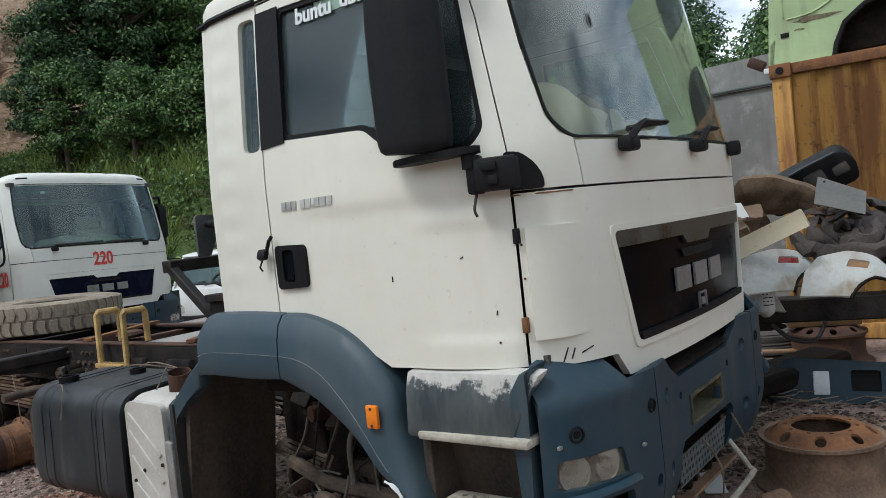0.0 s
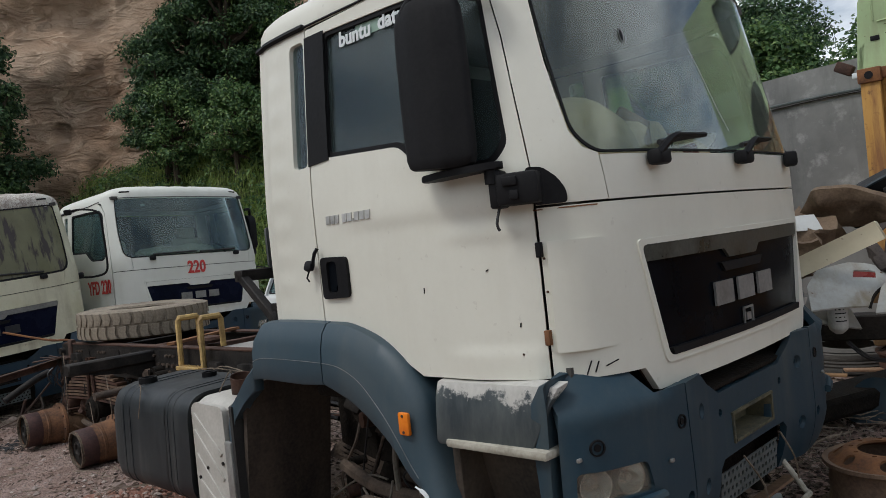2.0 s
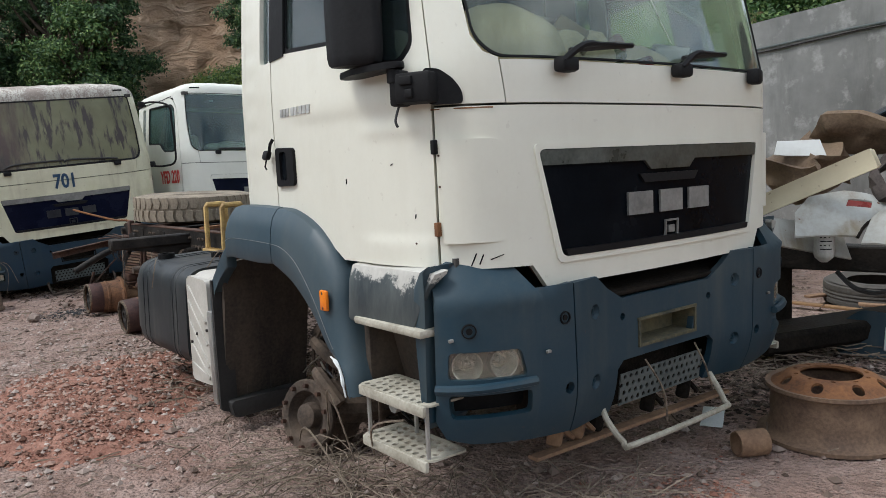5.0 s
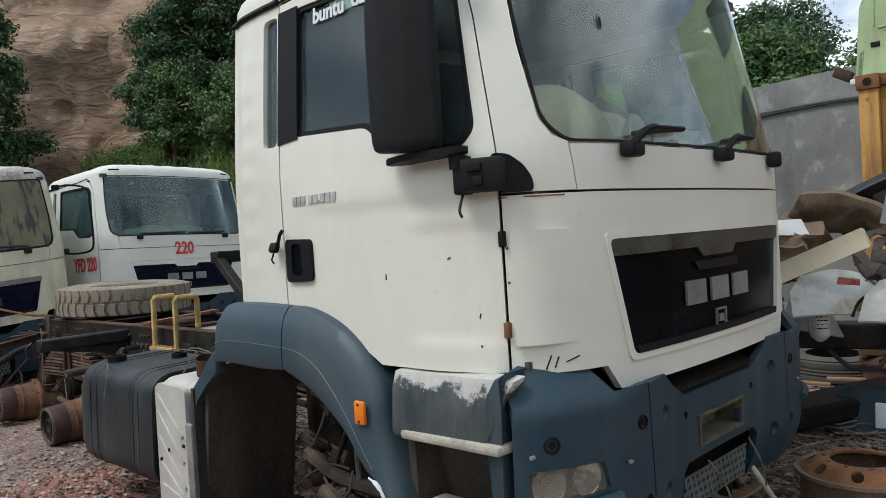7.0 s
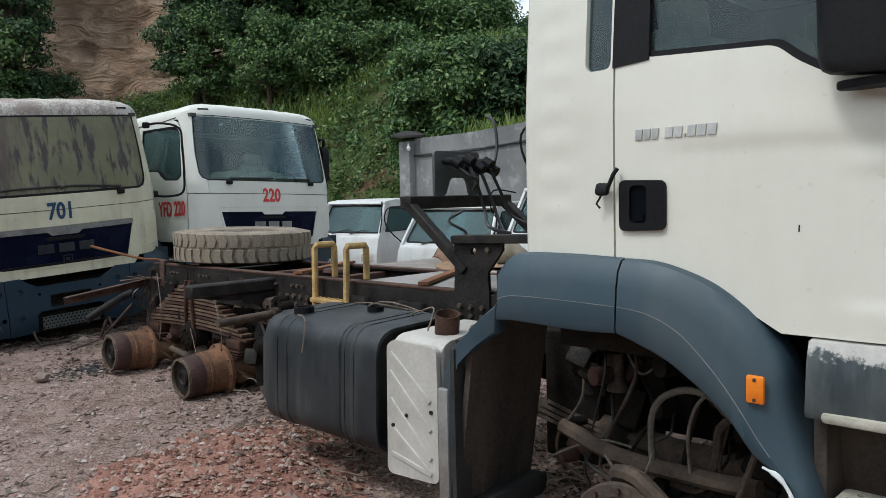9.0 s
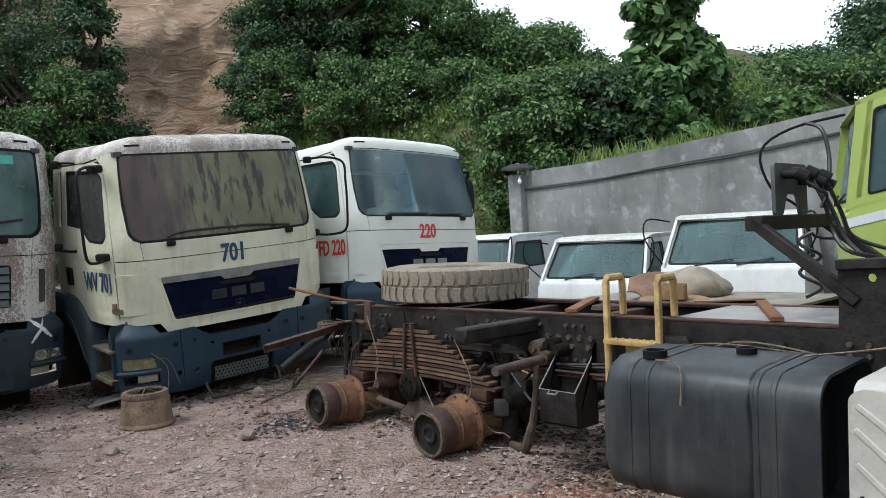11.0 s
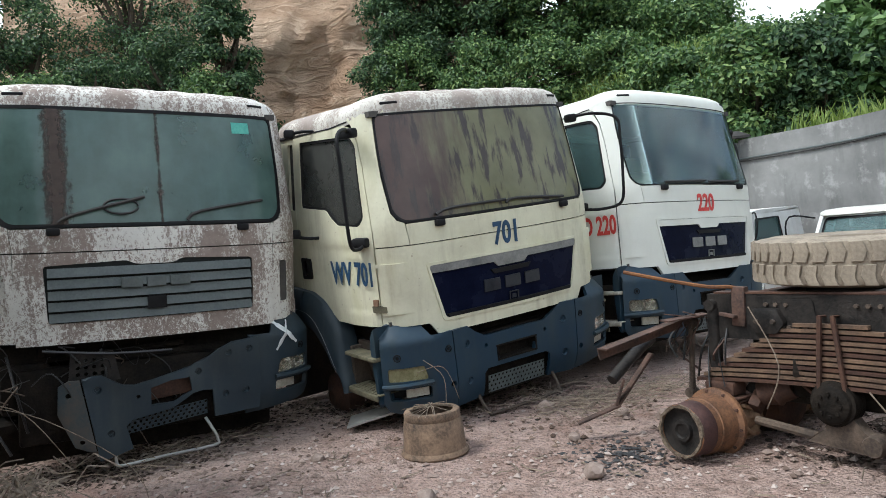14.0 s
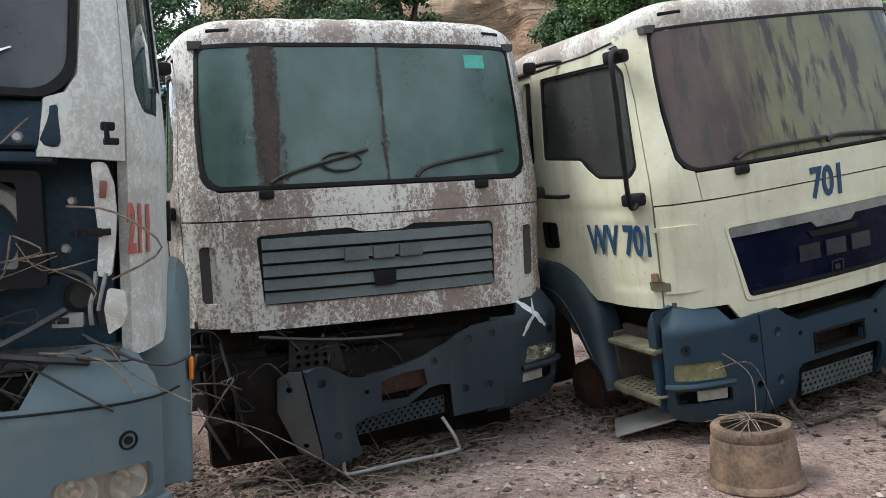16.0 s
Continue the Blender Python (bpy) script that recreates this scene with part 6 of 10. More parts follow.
    for pts, r in (([(-0.78, 1.427, 0.37), (-0.78, 1.434, 0.573), (-0.78, 1.392, 0.673), (-0.78, 1.292, 0.725), (-0.78, 1.191, 0.716), (-0.78, 1.125, 0.661), (-0.78, 1.032, 0.65)], 0.014),
                   ([(-0.8, 1.26, 0.398), (-0.8, 1.27, 0.559), (-0.8, 1.24, 0.671), (-0.8, 1.195, 0.726)], 0.007),
                   ([(-0.6, 1.659, 0.862), (-0.6, 1.629, 0.767), (-0.6, 1.57, 0.712), (-0.6, 1.502, 0.774), (-0.6, 1.484, 0.851)], 0.006),
                   ([(-0.85, 1.603, 0.426), (-0.85, 1.546, 0.367), (-0.85, 1.478, 0.347), (-0.85, 1.422, 0.392), (-0.85, 1.387, 0.487)], 0.006),
                   ([(-0.75, 2.008, 0.271), (-0.75, 1.867, 0.362), (-0.75, 1.684, 0.443), (-0.75, 1.539, 0.444)], 0.005)):
        bm = B()
        tube(bm, pts, r, 7, 5)
        part("loose_hose", bm, pale_hose, T, "dusty grey hose looped in the wheel arch")
    bm = B()
    lathe(bm, [(.0, .10), (.022, .10), (.026, .02), (.030, -.02), (.052, -.05), (.056, -.06), (.045, -.058), (.0, -.03)], pose(-0.600, 1.689, 0.687), 18)
    part("horn", bm, DIRT_IRON, T, "dirt-caked horn hanging from the frame")
    # rear bogie
    for y in (5.185, 6.47):
        bm = B()
        tube(bm, [(-.45, y, .225), (-.2, y, .24), (.2, y, .24), (.45, y, .225)], .10, 10, 2)
        lathe(bm, [(.0, -.2), (.16, -.16), (.22, 0), (.16, .16), (.0, .2)], pose(0, y, .26, 90, 0, 0), 20)
        part("rear_axle", bm, RUST_DARK, T)
    wheel_hub(T, -1, 5.185, .215, HUB_RUST, tilt=2)
    wheel_hub(T, -1, 6.47, .215, HUB_RUST, tilt=-2)
    wheel_hub(T, 1, 5.185, mat=RUST_DUSTY)
    wheel_hub(T, 1, 6.47)
    leaf_spring(T, -1, 5.80, -.42)
    leaf_spring(T, 1, 5.80, .42)
    bm = B()
    box(bm, (-.30, 6.05, .62), (.10, .55, .50), (0, 0, 0), .02)
    box(bm, (-.26, 5.7, .45), (.12, 1.2, .25), (0, 0, 0), .02)
    part("bogie_bracket", bm, OILY, T)
    bm = B()
    tube(bm, [(-.40, 6.30, .22), (-.42, 5.95, .19), (-.44, 5.62, .18)], .026, 8)
    part("torque_rod", bm, DIRT_IRON, T)
    bm = B()
    prism(bm, rounded([(5.98, .17), (5.62, .14), (5.56, .19), (5.66, .26), (5.74, .36), (5.86, .37), (5.84, .26)], .02), lambda u, v, w: Vector((w, u, v)), -.47, -.39, .01)
    lathe(bm, [(.0, .05), (.05, .05), (.06, .03), (.06, -.03), (.05, -.05), (.0, -.05)], pose(-.43, 5.62, .19, 0, 90, 0), 16)
    part("torque_bracket", bm, DIRT_IRON, T, "dusty bracket that links the pivot to the rod")
    # square tube that sticks out from the rail, its curved stay below
    bm = B()
    bar(bm, (-.36, 4.625, .895), (-1.07, 4.64, .895), .105, .09, bevel=.012)
    otr = part("frame_outrigger", bm, DARK_STEEL, T, "heavy black square tube sticking out from the rail")
    bm = B()
    prism(bm, [(-.42, .85), (-1.0, .852), (-.86, .825), (-.66, .80), (-.54, .74), (-.48, .60), (-.42, .58)], lambda u, v, w: Vector((u, w, v)), 4.60, 4.62)
    part("outrigger_stay", bm, DARK_STEEL, otr)
    bm = B()
    tube(bm, [(-.95, 4.485, .688), (-.43, 4.485, .702)], .029, 10)
    st = part("stabiliser_bar", bm, DIRT_IRON, T, "dirt-caked round stabiliser bar")
    rs = random.Random(9)
    for y, z, r in ((4.49, .70, .05), (4.55, .76, .055), (4.44, .79, .045), (4.36, .76, .04), (4.57, .66, .04)):
        bm = B()
        cyl(bm, (-.42, y, z), (-.53, y + rs.uniform(-.02, .02), z), r, r * .85, seg=14)
        cyl(bm, (-.52, y, z), (-.55, y, z), r * .5, seg=6)
        part("stabiliser_joint", bm, (OILY, DIRT_IRON)[int(y * 100) % 2], st)
    bolts(T, [(-.435, y, .83) for y in (4.18, 4.26, 4.34, 4.42, 4.50)] + [(-.435, y, .775) for y in (4.20, 4.32)], (-1, 0, 0), .017)
    bm = B()
    cyl(bm, (-.33, 4.96, .10), (-.33, 4.95, .82), .042)
    cyl(bm, (-.33, 4.96, .10), (-.33, 4.955, .50), .052)
    part("shock_absorber", bm, DARK_STEEL, T)
    bm = B()
    tube(bm, [(-.50, 4.53, .74), (-.48, 4.58, .52), (-.46, 4.64, .30), (-.45, 4.68, .20), (-.43, 4.73, .11), (-.40, 4.80, .075), (-.35, 4.93, .07)], [.024, .022, .024, .03, .034, .034, .03, .026], 8, 4)
    part("bent_pipe", bm, plain("grimy_cast_iron", (.045, .034, .027), (.13, .10, .078), 8, .8, bump=.4), T)
    # open black battery box hung on the rail
    bm = B()
    for y in (4.16, 4.42):
        prism(bm, [(-.645, .545), (-.635, .36), (-.60, .335), (-.44, .335), (-.44, .82), (-.40, .82), (-.40, .79)], lambda u, v, w: Vector((u, w, v)), y - .005, y + .005)
    box(bm, (-.642, 4.29, .45), (.008, .27, .19), (0, -2, 0), .002)
    box(bm, (-.54, 4.29, .338), (.20, .26, .008))
    box(bm, (-.435, 4.29, .60), (.008, .26, .46))
    tray = part("battery_tray", bm, DARK_STEEL, T, "open black battery box hanging on the rail")
    bm = B()
    tube(bm, [(-.40, 4.42, .80), (-.648, 4.42, .547), (-.648, 4.16, .545), (-.40, 4.16, .80)], .0045, 6)
    tube(bm, [(-.65, 4.34, .54), (-.672, 4.34, .53), (-.672, 4.28, .53), (-.65, 4.28, .54)], .005, 6)
    part("tray_rim", bm, STEEL, tray)
    bolts(tray, [(-.445, y, z) for y in (4.22, 4.29, 4.36) for z in (.60, .70)], (-1, 0, 0), .012)
    # cables, lines and pressed brackets along the rail
    for k in range(7):
        rk = random.Random(70 + k)
        z0 = rk.uniform(.60, .70)
        bm = B()
        tube(bm, [(-.455 - rk.uniform(0, .05), 2.2 + .42 * i, z0 + rk.uniform(-.03, .025)) for i in range(7)], rk.uniform(.006, .012), 5, 3)
        part("air_line", bm, (WIRE, DIRT_IRON, RUST_DARK)[k % 3], T)
    for y in (3.12, 3.62, 3.20, 5.02, 6.15):
        bm = B()
        prism(bm, rounded([(y - .11, .80), (y - .07, .88), (y + .07, .88), (y + .11, .80), (y + .06, .74), (y - .06, .74)], .012), lambda u, v, w: Vector((w, u, v)), -.475, -.432, .004)
        hb2 = part("line_bracket", bm, DARK_STEEL, T)
        bolts(hb2, [(-.475, y - .05, .81), (-.475, y + .05, .81)], (-1, 0, 0), .013)
    # air tanks, propeller shaft, hoses between the rails
    for y, x, z in ((3.25, -.05, .55), (3.95, .12, .52), (4.65, .0, .50)):
        bm = B()
        lathe(bm, [(.0, -.36), (.09, -.34), (.125, -.29), (.13, -.25), (.13, .25), (.125, .29), (.09, .34), (.0, .36)], pose(x, y, z, 0, 90, 0), 22)
        part("air_tank", bm, DARK_STEEL, T, "black cylindrical air tank under the frame")
    bm = B()
    cyl(bm, (0, 2.6, .62), (0, 4.95, .36), .055, seg=14)
    for y, z in ((2.75, .60), (4.75, .385)):
        cyl(bm, (0, y, z), (0, y + .10, z - .012), .095, seg=14)
    part("propeller_shaft", bm, OILY, T)
    for y in (4.85, 5.35, 6.2):
        bm = B()
        m = pose(-.34, y, .40, 70, 0, 15)
        lathe(bm, [(.0, -.10), (.07, -.09), (.085, -.02), (.10, .0), (.085, .02), (.08, .10), (.0, .11)], m, 18)
        part("brake_chamber", bm, RUST_DARK if y > 5 else OILY, T)
    rr = random.Random(5)
    for k in range(26):
        y = rr.uniform(3.4, 6.3)
        x = rr.uniform(-.42, .3)
        bm = B()
        tube(bm, [(x, y, rr.uniform(.6, .75)), (x + rr.uniform(-.1, .1), y + rr.uniform(-.2, .2), rr.uniform(.35, .55)), (x + rr.uniform(-.1, .15), y + rr.uniform(-.35, .35), rr.uniform(.28, .5)), (x + rr.uniform(-.1, .1), y + rr.uniform(-.5, .5), rr.uniform(.5, .72))], rr.uniform(.007, .014), 5, 4)
        part("air_hose", bm, WIRE if k % 3 else RUST_DARK, T)
    for k in range(18):
        y = rr.uniform(4.9, 6.4)
        bm = B()
        box(bm, (rr.uniform(-.46, -.2), y, rr.uniform(.3, .66)), (rr.uniform(.05, .14), rr.uniform(.05, .16), rr.uniform(.05, .14)), (rr.uniform(0, 40), rr.uniform(0, 40), rr.uniform(0, 40)), .012)
        part("bracket", bm, (OILY, RUST_DARK, DARK_STEEL)[k % 3], T)
    for y in (4.3, 4.62, 4.95, 5.6, 6.1):
        bolts(T, [(-.432, y + dy, z) for dy in (-.06, 0, .06) for z in (.90,)], (-1, 0, 0), .012)
    # tail bars that reach toward the next truck
    bm = B()
    bar(bm, (-.40, 6.74, .805), (-1.088, 6.809, .70), .075, .010)
    bar(bm, (-.40, 6.775, .775), (-1.088, 6.845, .67), .010, .070)
    part("tail_bar", bm, TAIL_RUST, T, "bent rusty channel of the tail light bar")
    bm = B()
    bar(bm, (-.38, 6.60, .83), (-.66, 6.70, .815), .10, .008)
    bar(bm, (-.36, 6.66, .80), (-.58, 6.74, .845), .06, .006)
    bar(bm, (-.36, 6.54, .79), (-.52, 6.66, .855), .04, .006)
    part("tail_plate", bm, TAIL_RUST, T, "crumpled rusty plates on the tail bar")
    bm = B()
    tube(bm, [(-.40, 6.34, .985), (-.46, 6.38, 1.003), (-.544, 6.458, 1.012), (-.70, 6.64, 1.07), (-.851, 6.815, 1.133)], .011, 6, 3)
    part("tail_rod", bm, RUST, T, "thin bent rusty rod")
    bm = B()
    tube(bm, [(-.43, 7.00, .665), (-.56, 6.99, .62), (-.74, 6.98, .53), (-.864, 6.969, .466)], [.034, .036, .036, .033], 10, 3)
    part("tail_tube", bm, DARK_STEEL, T)
    bm = B()
    bar(bm, (-.655, 7.06, .43), (-.70, 7.10, .265), .045, .014)
    bar(bm, (-.42, 7.02, .56), (-.70, 7.10, .255), .050, .014)
    bar(bm, (-.68, 7.09, .262), (-.908, 7.253, .165), .070, .012)
    part("tail_hook", bm, TAIL_RUST, T, "rusty forked hook hanging from the tail")
    bm = B()
    cyl(bm, (-.42, 6.515, .875), (-.42, 6.525, .50), .040)
    cyl(bm, (-.42, 6.525, .50), (-.42, 6.53, .31), .027)
    cyl(bm, (-.47, 6.515, .89), (-.37, 6.515, .89), .035)
    part("shock_absorber", bm, DARK_STEEL, T)
    bm = B()
    tube(bm, [(-.40, 6.70, .76), (-.40, 6.715, .56), (-.40, 6.734, .34)], [.022, .018, .021], 8, 2)
    cyl(bm, (-.435, 6.70, .772), (-.365, 6.70, .772), .034)
    cyl(bm, (-.435, 6.735, .335), (-.365, 6.735, .335), .030)
    part("drop_link", bm, DIRT_IRON, T, "dirt-caked drop link with round eyes")
    bm = B()
    box(bm, (-.42, 6.335, .885), (.05, .085, .23), (3, 0, 0), .006)
    box(bm, (-.46, 6.39, .835), (.05, .10, .02), (10, 6, 0), .004)
    part("tail_plate", bm, TAIL_RUST, T)
    rt = random.Random(31)
    for k in range(14):
        y, z = rt.uniform(6.42, 6.80), rt.uniform(.70, .84)
        bm = B()
        tube(bm, [(-.40, y, z), (-.43 + rt.uniform(-.08, .04), y + rt.uniform(-.06, .10), z - rt.uniform(.05, .14)), (-.42 + rt.uniform(-.1, .05), y + rt.uniform(-.05, .16), z - rt.uniform(.16, .34))], rt.uniform(.003, .008), 5, 3)
        part("loose_cable", bm, (WIRE, TAIL_RUST, WIRE)[k % 3], T)

    # fuel tank
    prof = rounded([(-1.19, .27), (-1.17, .86), (-.58, .88), (-.56, .25)], .13, 6)
    bm = B()
    prism(bm, prof, lambda u, v, w: Vector((u, w, v)), 2.86, 3.58, .03, 3)
    tank = part("fuel_tank", bm, TANK, T, "weathered black fuel tank with rounded edges")
    for y in (2.80, 2.87, 3.36, 3.45):
        bm = B()
        ring = [((u + .875) * 1.012 - .875, (v - .565) * 1.012 + .565) for u, v in prof]
        prism(bm, ring, lambda u, v, w: Vector((u, w, v)), y - .012, y + .012, .004, 1)
        part("tank_band", bm, TANK, tank)
    bm = B()
    inner = [((u + .875) * .955 - .875, (v - .565) * .955 + .565) for u, v in prof]
    sheet(bm, prof, [inner], lambda u, v, d: Vector((u, 2.625 + d, v)), .28, .1)
    part("tank_lip", bm, TANK, tank, "open rim of the tank's cut end")
    # black plate deep in the shell paints the shade of the hollow
    bm = B()
    prism(bm, inner, lambda u, v, w: Vector((u, w, v)), 2.84, 2.858)
    part("tank_end", bm, BLACK, tank, "black plate for the shaded inside of the tank's cut end")
    for x, y, r in ((-1.02, 3.40, .055), (-.78, 3.08, .045)):
        bm = B()
        lathe(bm, [(r * .8, .0), (r, .0), (r, .035), (r * .8, .035), (r * .78, .012), (0, .012)], pose(x, y, .865, 0, 0, 0), 20)
        part("filler_neck", bm, BLACK, tank)
    # ribbed white cover in front of the tank
    bm = B()
    sheet(bm, rounded([(2.20, .25), (2.53, .23), (2.515, .82), (2.47, .85), (2.20, .84)], .04), [], lambda u, v, d: Vector((-1.205 + d + .003 * abs(u - 2.36) / .16, u, v)), .03, .05)
    cov = part("side_cover", bm, plain("dull_grey_cover", (.40, .385, .345), (.54, .52, .475), 5, .5), T, "dull pale grey ribbed cover beside the tank")
    bm = B()
    prism(bm, rounded([(-1.18, .82), (-1.12, .862), (-.66, .87), (-.64, .30), (-1.18, .28)], .03), lambda u, v, w: Vector((u, w, v)), 2.20, 2.51, .01)
    part("cover_body", bm, cov.material_slots[0].material, cov)
    for k in range(5):
        bm = B()
        z0 = .80 - .125 * k
        y1 = 2.50 if k > 0 else 2.49
        bar(bm, (-1.205, y1 - .005, min(z0 + .03, .79)), (-1.207, 2.24, max(z0 - .20, .285)), .022, .010, up=(1, 0, 0), bevel=.003)
        part("cover_rib", bm, cov.material_slots[0].material, cov)
    bolts(cov, [(-1.193, 2.235, .56), (-1.193, 2.39, .52), (-1.193, 2.48, .46), (-1.193, 2.25, .29)], (-1, 0, 0), .009, DARK_STEEL)
    bm = B()
    lathe(bm, [(.052, .0), (.056, .0), (.056, .10), (.052, .10), (.050, .02)], pose(-1.0, 2.33, .86, 12, -8, 0), 24)
    part("exhaust_stub", bm, RUST_DARK, T, "open rusty pipe stub")
    # liner at the back of the wheel arch
    bm = B()
    prism(bm, rounded([(-1.17, .95), (-1.17, .17), (-1.12, .13), (-.69, .14), (-.66, .98)], .03), lambda u, v, w: Vector((u, w - (.10 if v > .9 else 0), v)), 2.11, 2.14)
    ln = part("wheel_arch_liner", bm, MUDFLAP, T, "mud-stained liner hanging behind the wheel arch")
    for x in (-1.04, -.90, -.78):
        bm = B()
        bar(bm, (x, 2.102, .20), (x, 2.102, .88), .026, .020, up=(0, 1, 0))
        part("liner_rib", bm, MUDFLAP, ln)
    bm = B()
    prism(bm, [(1.862, 1.06), (1.95, .99), (2.03, .90), (2.12, .845), (2.155, .74), (2.15, .20), (2.13, .14), (2.112, .20), (2.112, .72), (2.08, .80), (1.98, .875), (1.87, .94)], lambda u, v, w: Vector((w, u, v)), -1.205, -1.15, .01)
    part("arch_edge", bm, FENDER_BLUE, ln)
    bm = B()
    box(bm, (-1.205, 2.155, .42), (.03, .06, .52), (0, 0, 0), .01)
    part("liner_strap", bm, STEEL, ln)
    bm = B()
    prism(bm, rounded([(-1.215, .86), (-1.215, .14), (-1.12, .10), (-1.12, .80)], .012), lambda u, v, w: Vector((u, w, v)), 2.085, 2.108)
    prism(bm, rounded([(-1.18, .19), (-1.16, .095), (-.68, .11), (-.66, .20)], .02), lambda u, v, w: Vector((u, w, v)), 2.03, 2.105, .01)
    bar(bm, (-1.17, 2.09, .87), (-.66, 2.07, .97), .05, .03)
    part("liner_rim", bm, RUBBER, ln, "black turned-up rim of the liner")

    # cab mount frame behind the cab
    for sg in (-1, 1):
        bm = B()
        sheet(bm, [(2.80, 1.24), (2.46, 1.24), (2.46, 1.20), (2.56, 1.08), (2.55, .74), (2.82, .74), (2.80, 1.08)], [oval(2.66, 1.19, .02, n=8)], lambda u, v, d: Vector((sg * (.445 - d), u, v)), .02, .1)
        up = part("mount_upright", bm, DARK_STEEL, T, "black bolted upright of the cab mount")
        bolts(up, [(sg * .445, y, z) for y in (2.60, 2.68, 2.76) for z in (.78, .84, .89)] + [(sg * .445, 2.55, 1.20)], (sg, 0, 0))
        bm = B()
        box(bm, (sg * .45, 2.42, .97), (.05, .12, .26), (0, 0, 0), .01)
        part("mount_block", bm, DARK_STEEL, T)
        bm = B()
        bar(bm, (sg * .43, 2.72, 1.08), (sg * .43, 3.20, 1.475), .06, .055, bevel=.006)
        part("mount_arm", bm, DARK_STEEL, T, "slanting square steel arm")
        bm = B()
        bar(bm, (sg * .43, 2.80, 1.25), (sg * .43, 1.85, 1.275), .09, .045, bevel=.004)
        part("mount_beam", bm, DARK_STEEL, T)
    bm = B()
    bar(bm, (-.46, 3.17, 1.455), (.46, 3.17, 1.455), .09, .075, bevel=.006)
    part("mount_crossbar", bm, DARK_STEEL, T)
    bm = B()
    bar(bm, (-.43, 2.62, 1.245), (.43, 2.62, 1.245), .20, .02)
    part("mount_shelf", bm, DARK_STEEL, T)
    bm = B()
    sheet(bm, rounded([(-.20, 1.49), (-.20, 1.76), (.20, 1.76), (.20, 1.49), (.11, 1.49), (.08, 1.60), (-.06, 1.60), (-.11, 1.49)], .025), [], lambda u, v, d: Vector((u - .02, 3.16 + d, v)), .02, .1)
    pl = part("coupling_plate", bm, plain("grey_coupling_plate", (.05, .055, .055), (.10, .105, .10), 6, .6), T, "upright plate with air and power couplings")
    for x, z in ((-.14, 1.70), (-.03, 1.715), (.06, 1.67), (.14, 1.70), (.19, 1.66)):
        bm = B()
        cyl(bm, (x, 3.15, z), (x, 3.06, z - .01), .024, seg=12)
        cyl(bm, (x, 3.08, z), (x + .01, 3.03, z - .03), .034, seg=12)
        part("coupling", bm, BLACK, pl)
    for x0, pts in ((.0, [(-.03, 3.06, 1.68), (-.02, 3.0, 1.55), (.02, 2.98, 1.40), (-.03, 2.9, 1.30), (.05, 2.8, 1.26)]), (.0, [(.06, 3.05, 1.65), (.09, 3.0, 1.5), (.10, 2.95, 1.36), (.04, 2.85, 1.27)]), (0, [(.14, 3.05, 1.68), (.20, 3.0, 1.5), (.25, 2.96, 1.36), (.33, 2.8, 1.28)]),
                    (0, [(.19, 3.05, 1.66), (.24, 3.06, 1.80), (.26, 3.1, 1.95), (.30, 3.2, 2.0)]), (0, [(-.14, 3.05, 1.66), (-.10, 2.98, 1.60), (-.04, 2.98, 1.58), (-.06, 3.0, 1.52)])):
        bm = B()
        tube(bm, pts, .011, 6, 5)
        part("air_hose", bm, WIRE, pl, "black air hose")
    bm = B()
    pts = [(-.18 + .05 * math.cos(k * .9), 3.02 + .05 * math.sin(k * .9), 1.40 - .022 * k) for k in range(16)]
    tube(bm, pts, .009, 5, 2)
    part("coiled_hose", bm, WIRE, pl, "coiled black hose")
    # exhaust pipe across the frame
    bm = B()
    cyl(bm, (-.30, 2.30, 1.06), (.9, 2.30, 1.06), .075, seg=18)
    part("exhaust_pipe", bm, RUST_DUSTY, T)

    # yellow ladder on the frame
    bm = B()
    y0, y1 = 3.70, 4.03
    for y in (y0, y1):
        tube(bm, [(-.50, y, .12), (-.49, y, .70), (-.48, y, 1.17), (-.47, y, 1.19), (-.33, y, 1.19), (-.32, y, 1.17), (-.32, y, .97)], .021, 8)
    lad = part("ladder", bm, YELLOW, T, "worn yellow tubular ladder")
    for z in (.835, .55, .25):
        bm = B()
        box(bm, (-.50, (y0 + y1) / 2, z), (.07, y1 - y0, .03), (0, 0, 0), .006)
        for k in range(7):
            box(bm, (-.50, y0 + .04 + .045 * k, z + .017), (.05, .012, .006), (0, 0, 35))
        part("rung", bm, YELLOW, lad)
    bm = B()
    box(bm, (-.44, 3.87, .70), (.01, .15, .24), (0, 0, 0), .003)
    part("ladder_plate", bm, YELLOW, lad)


chassis()


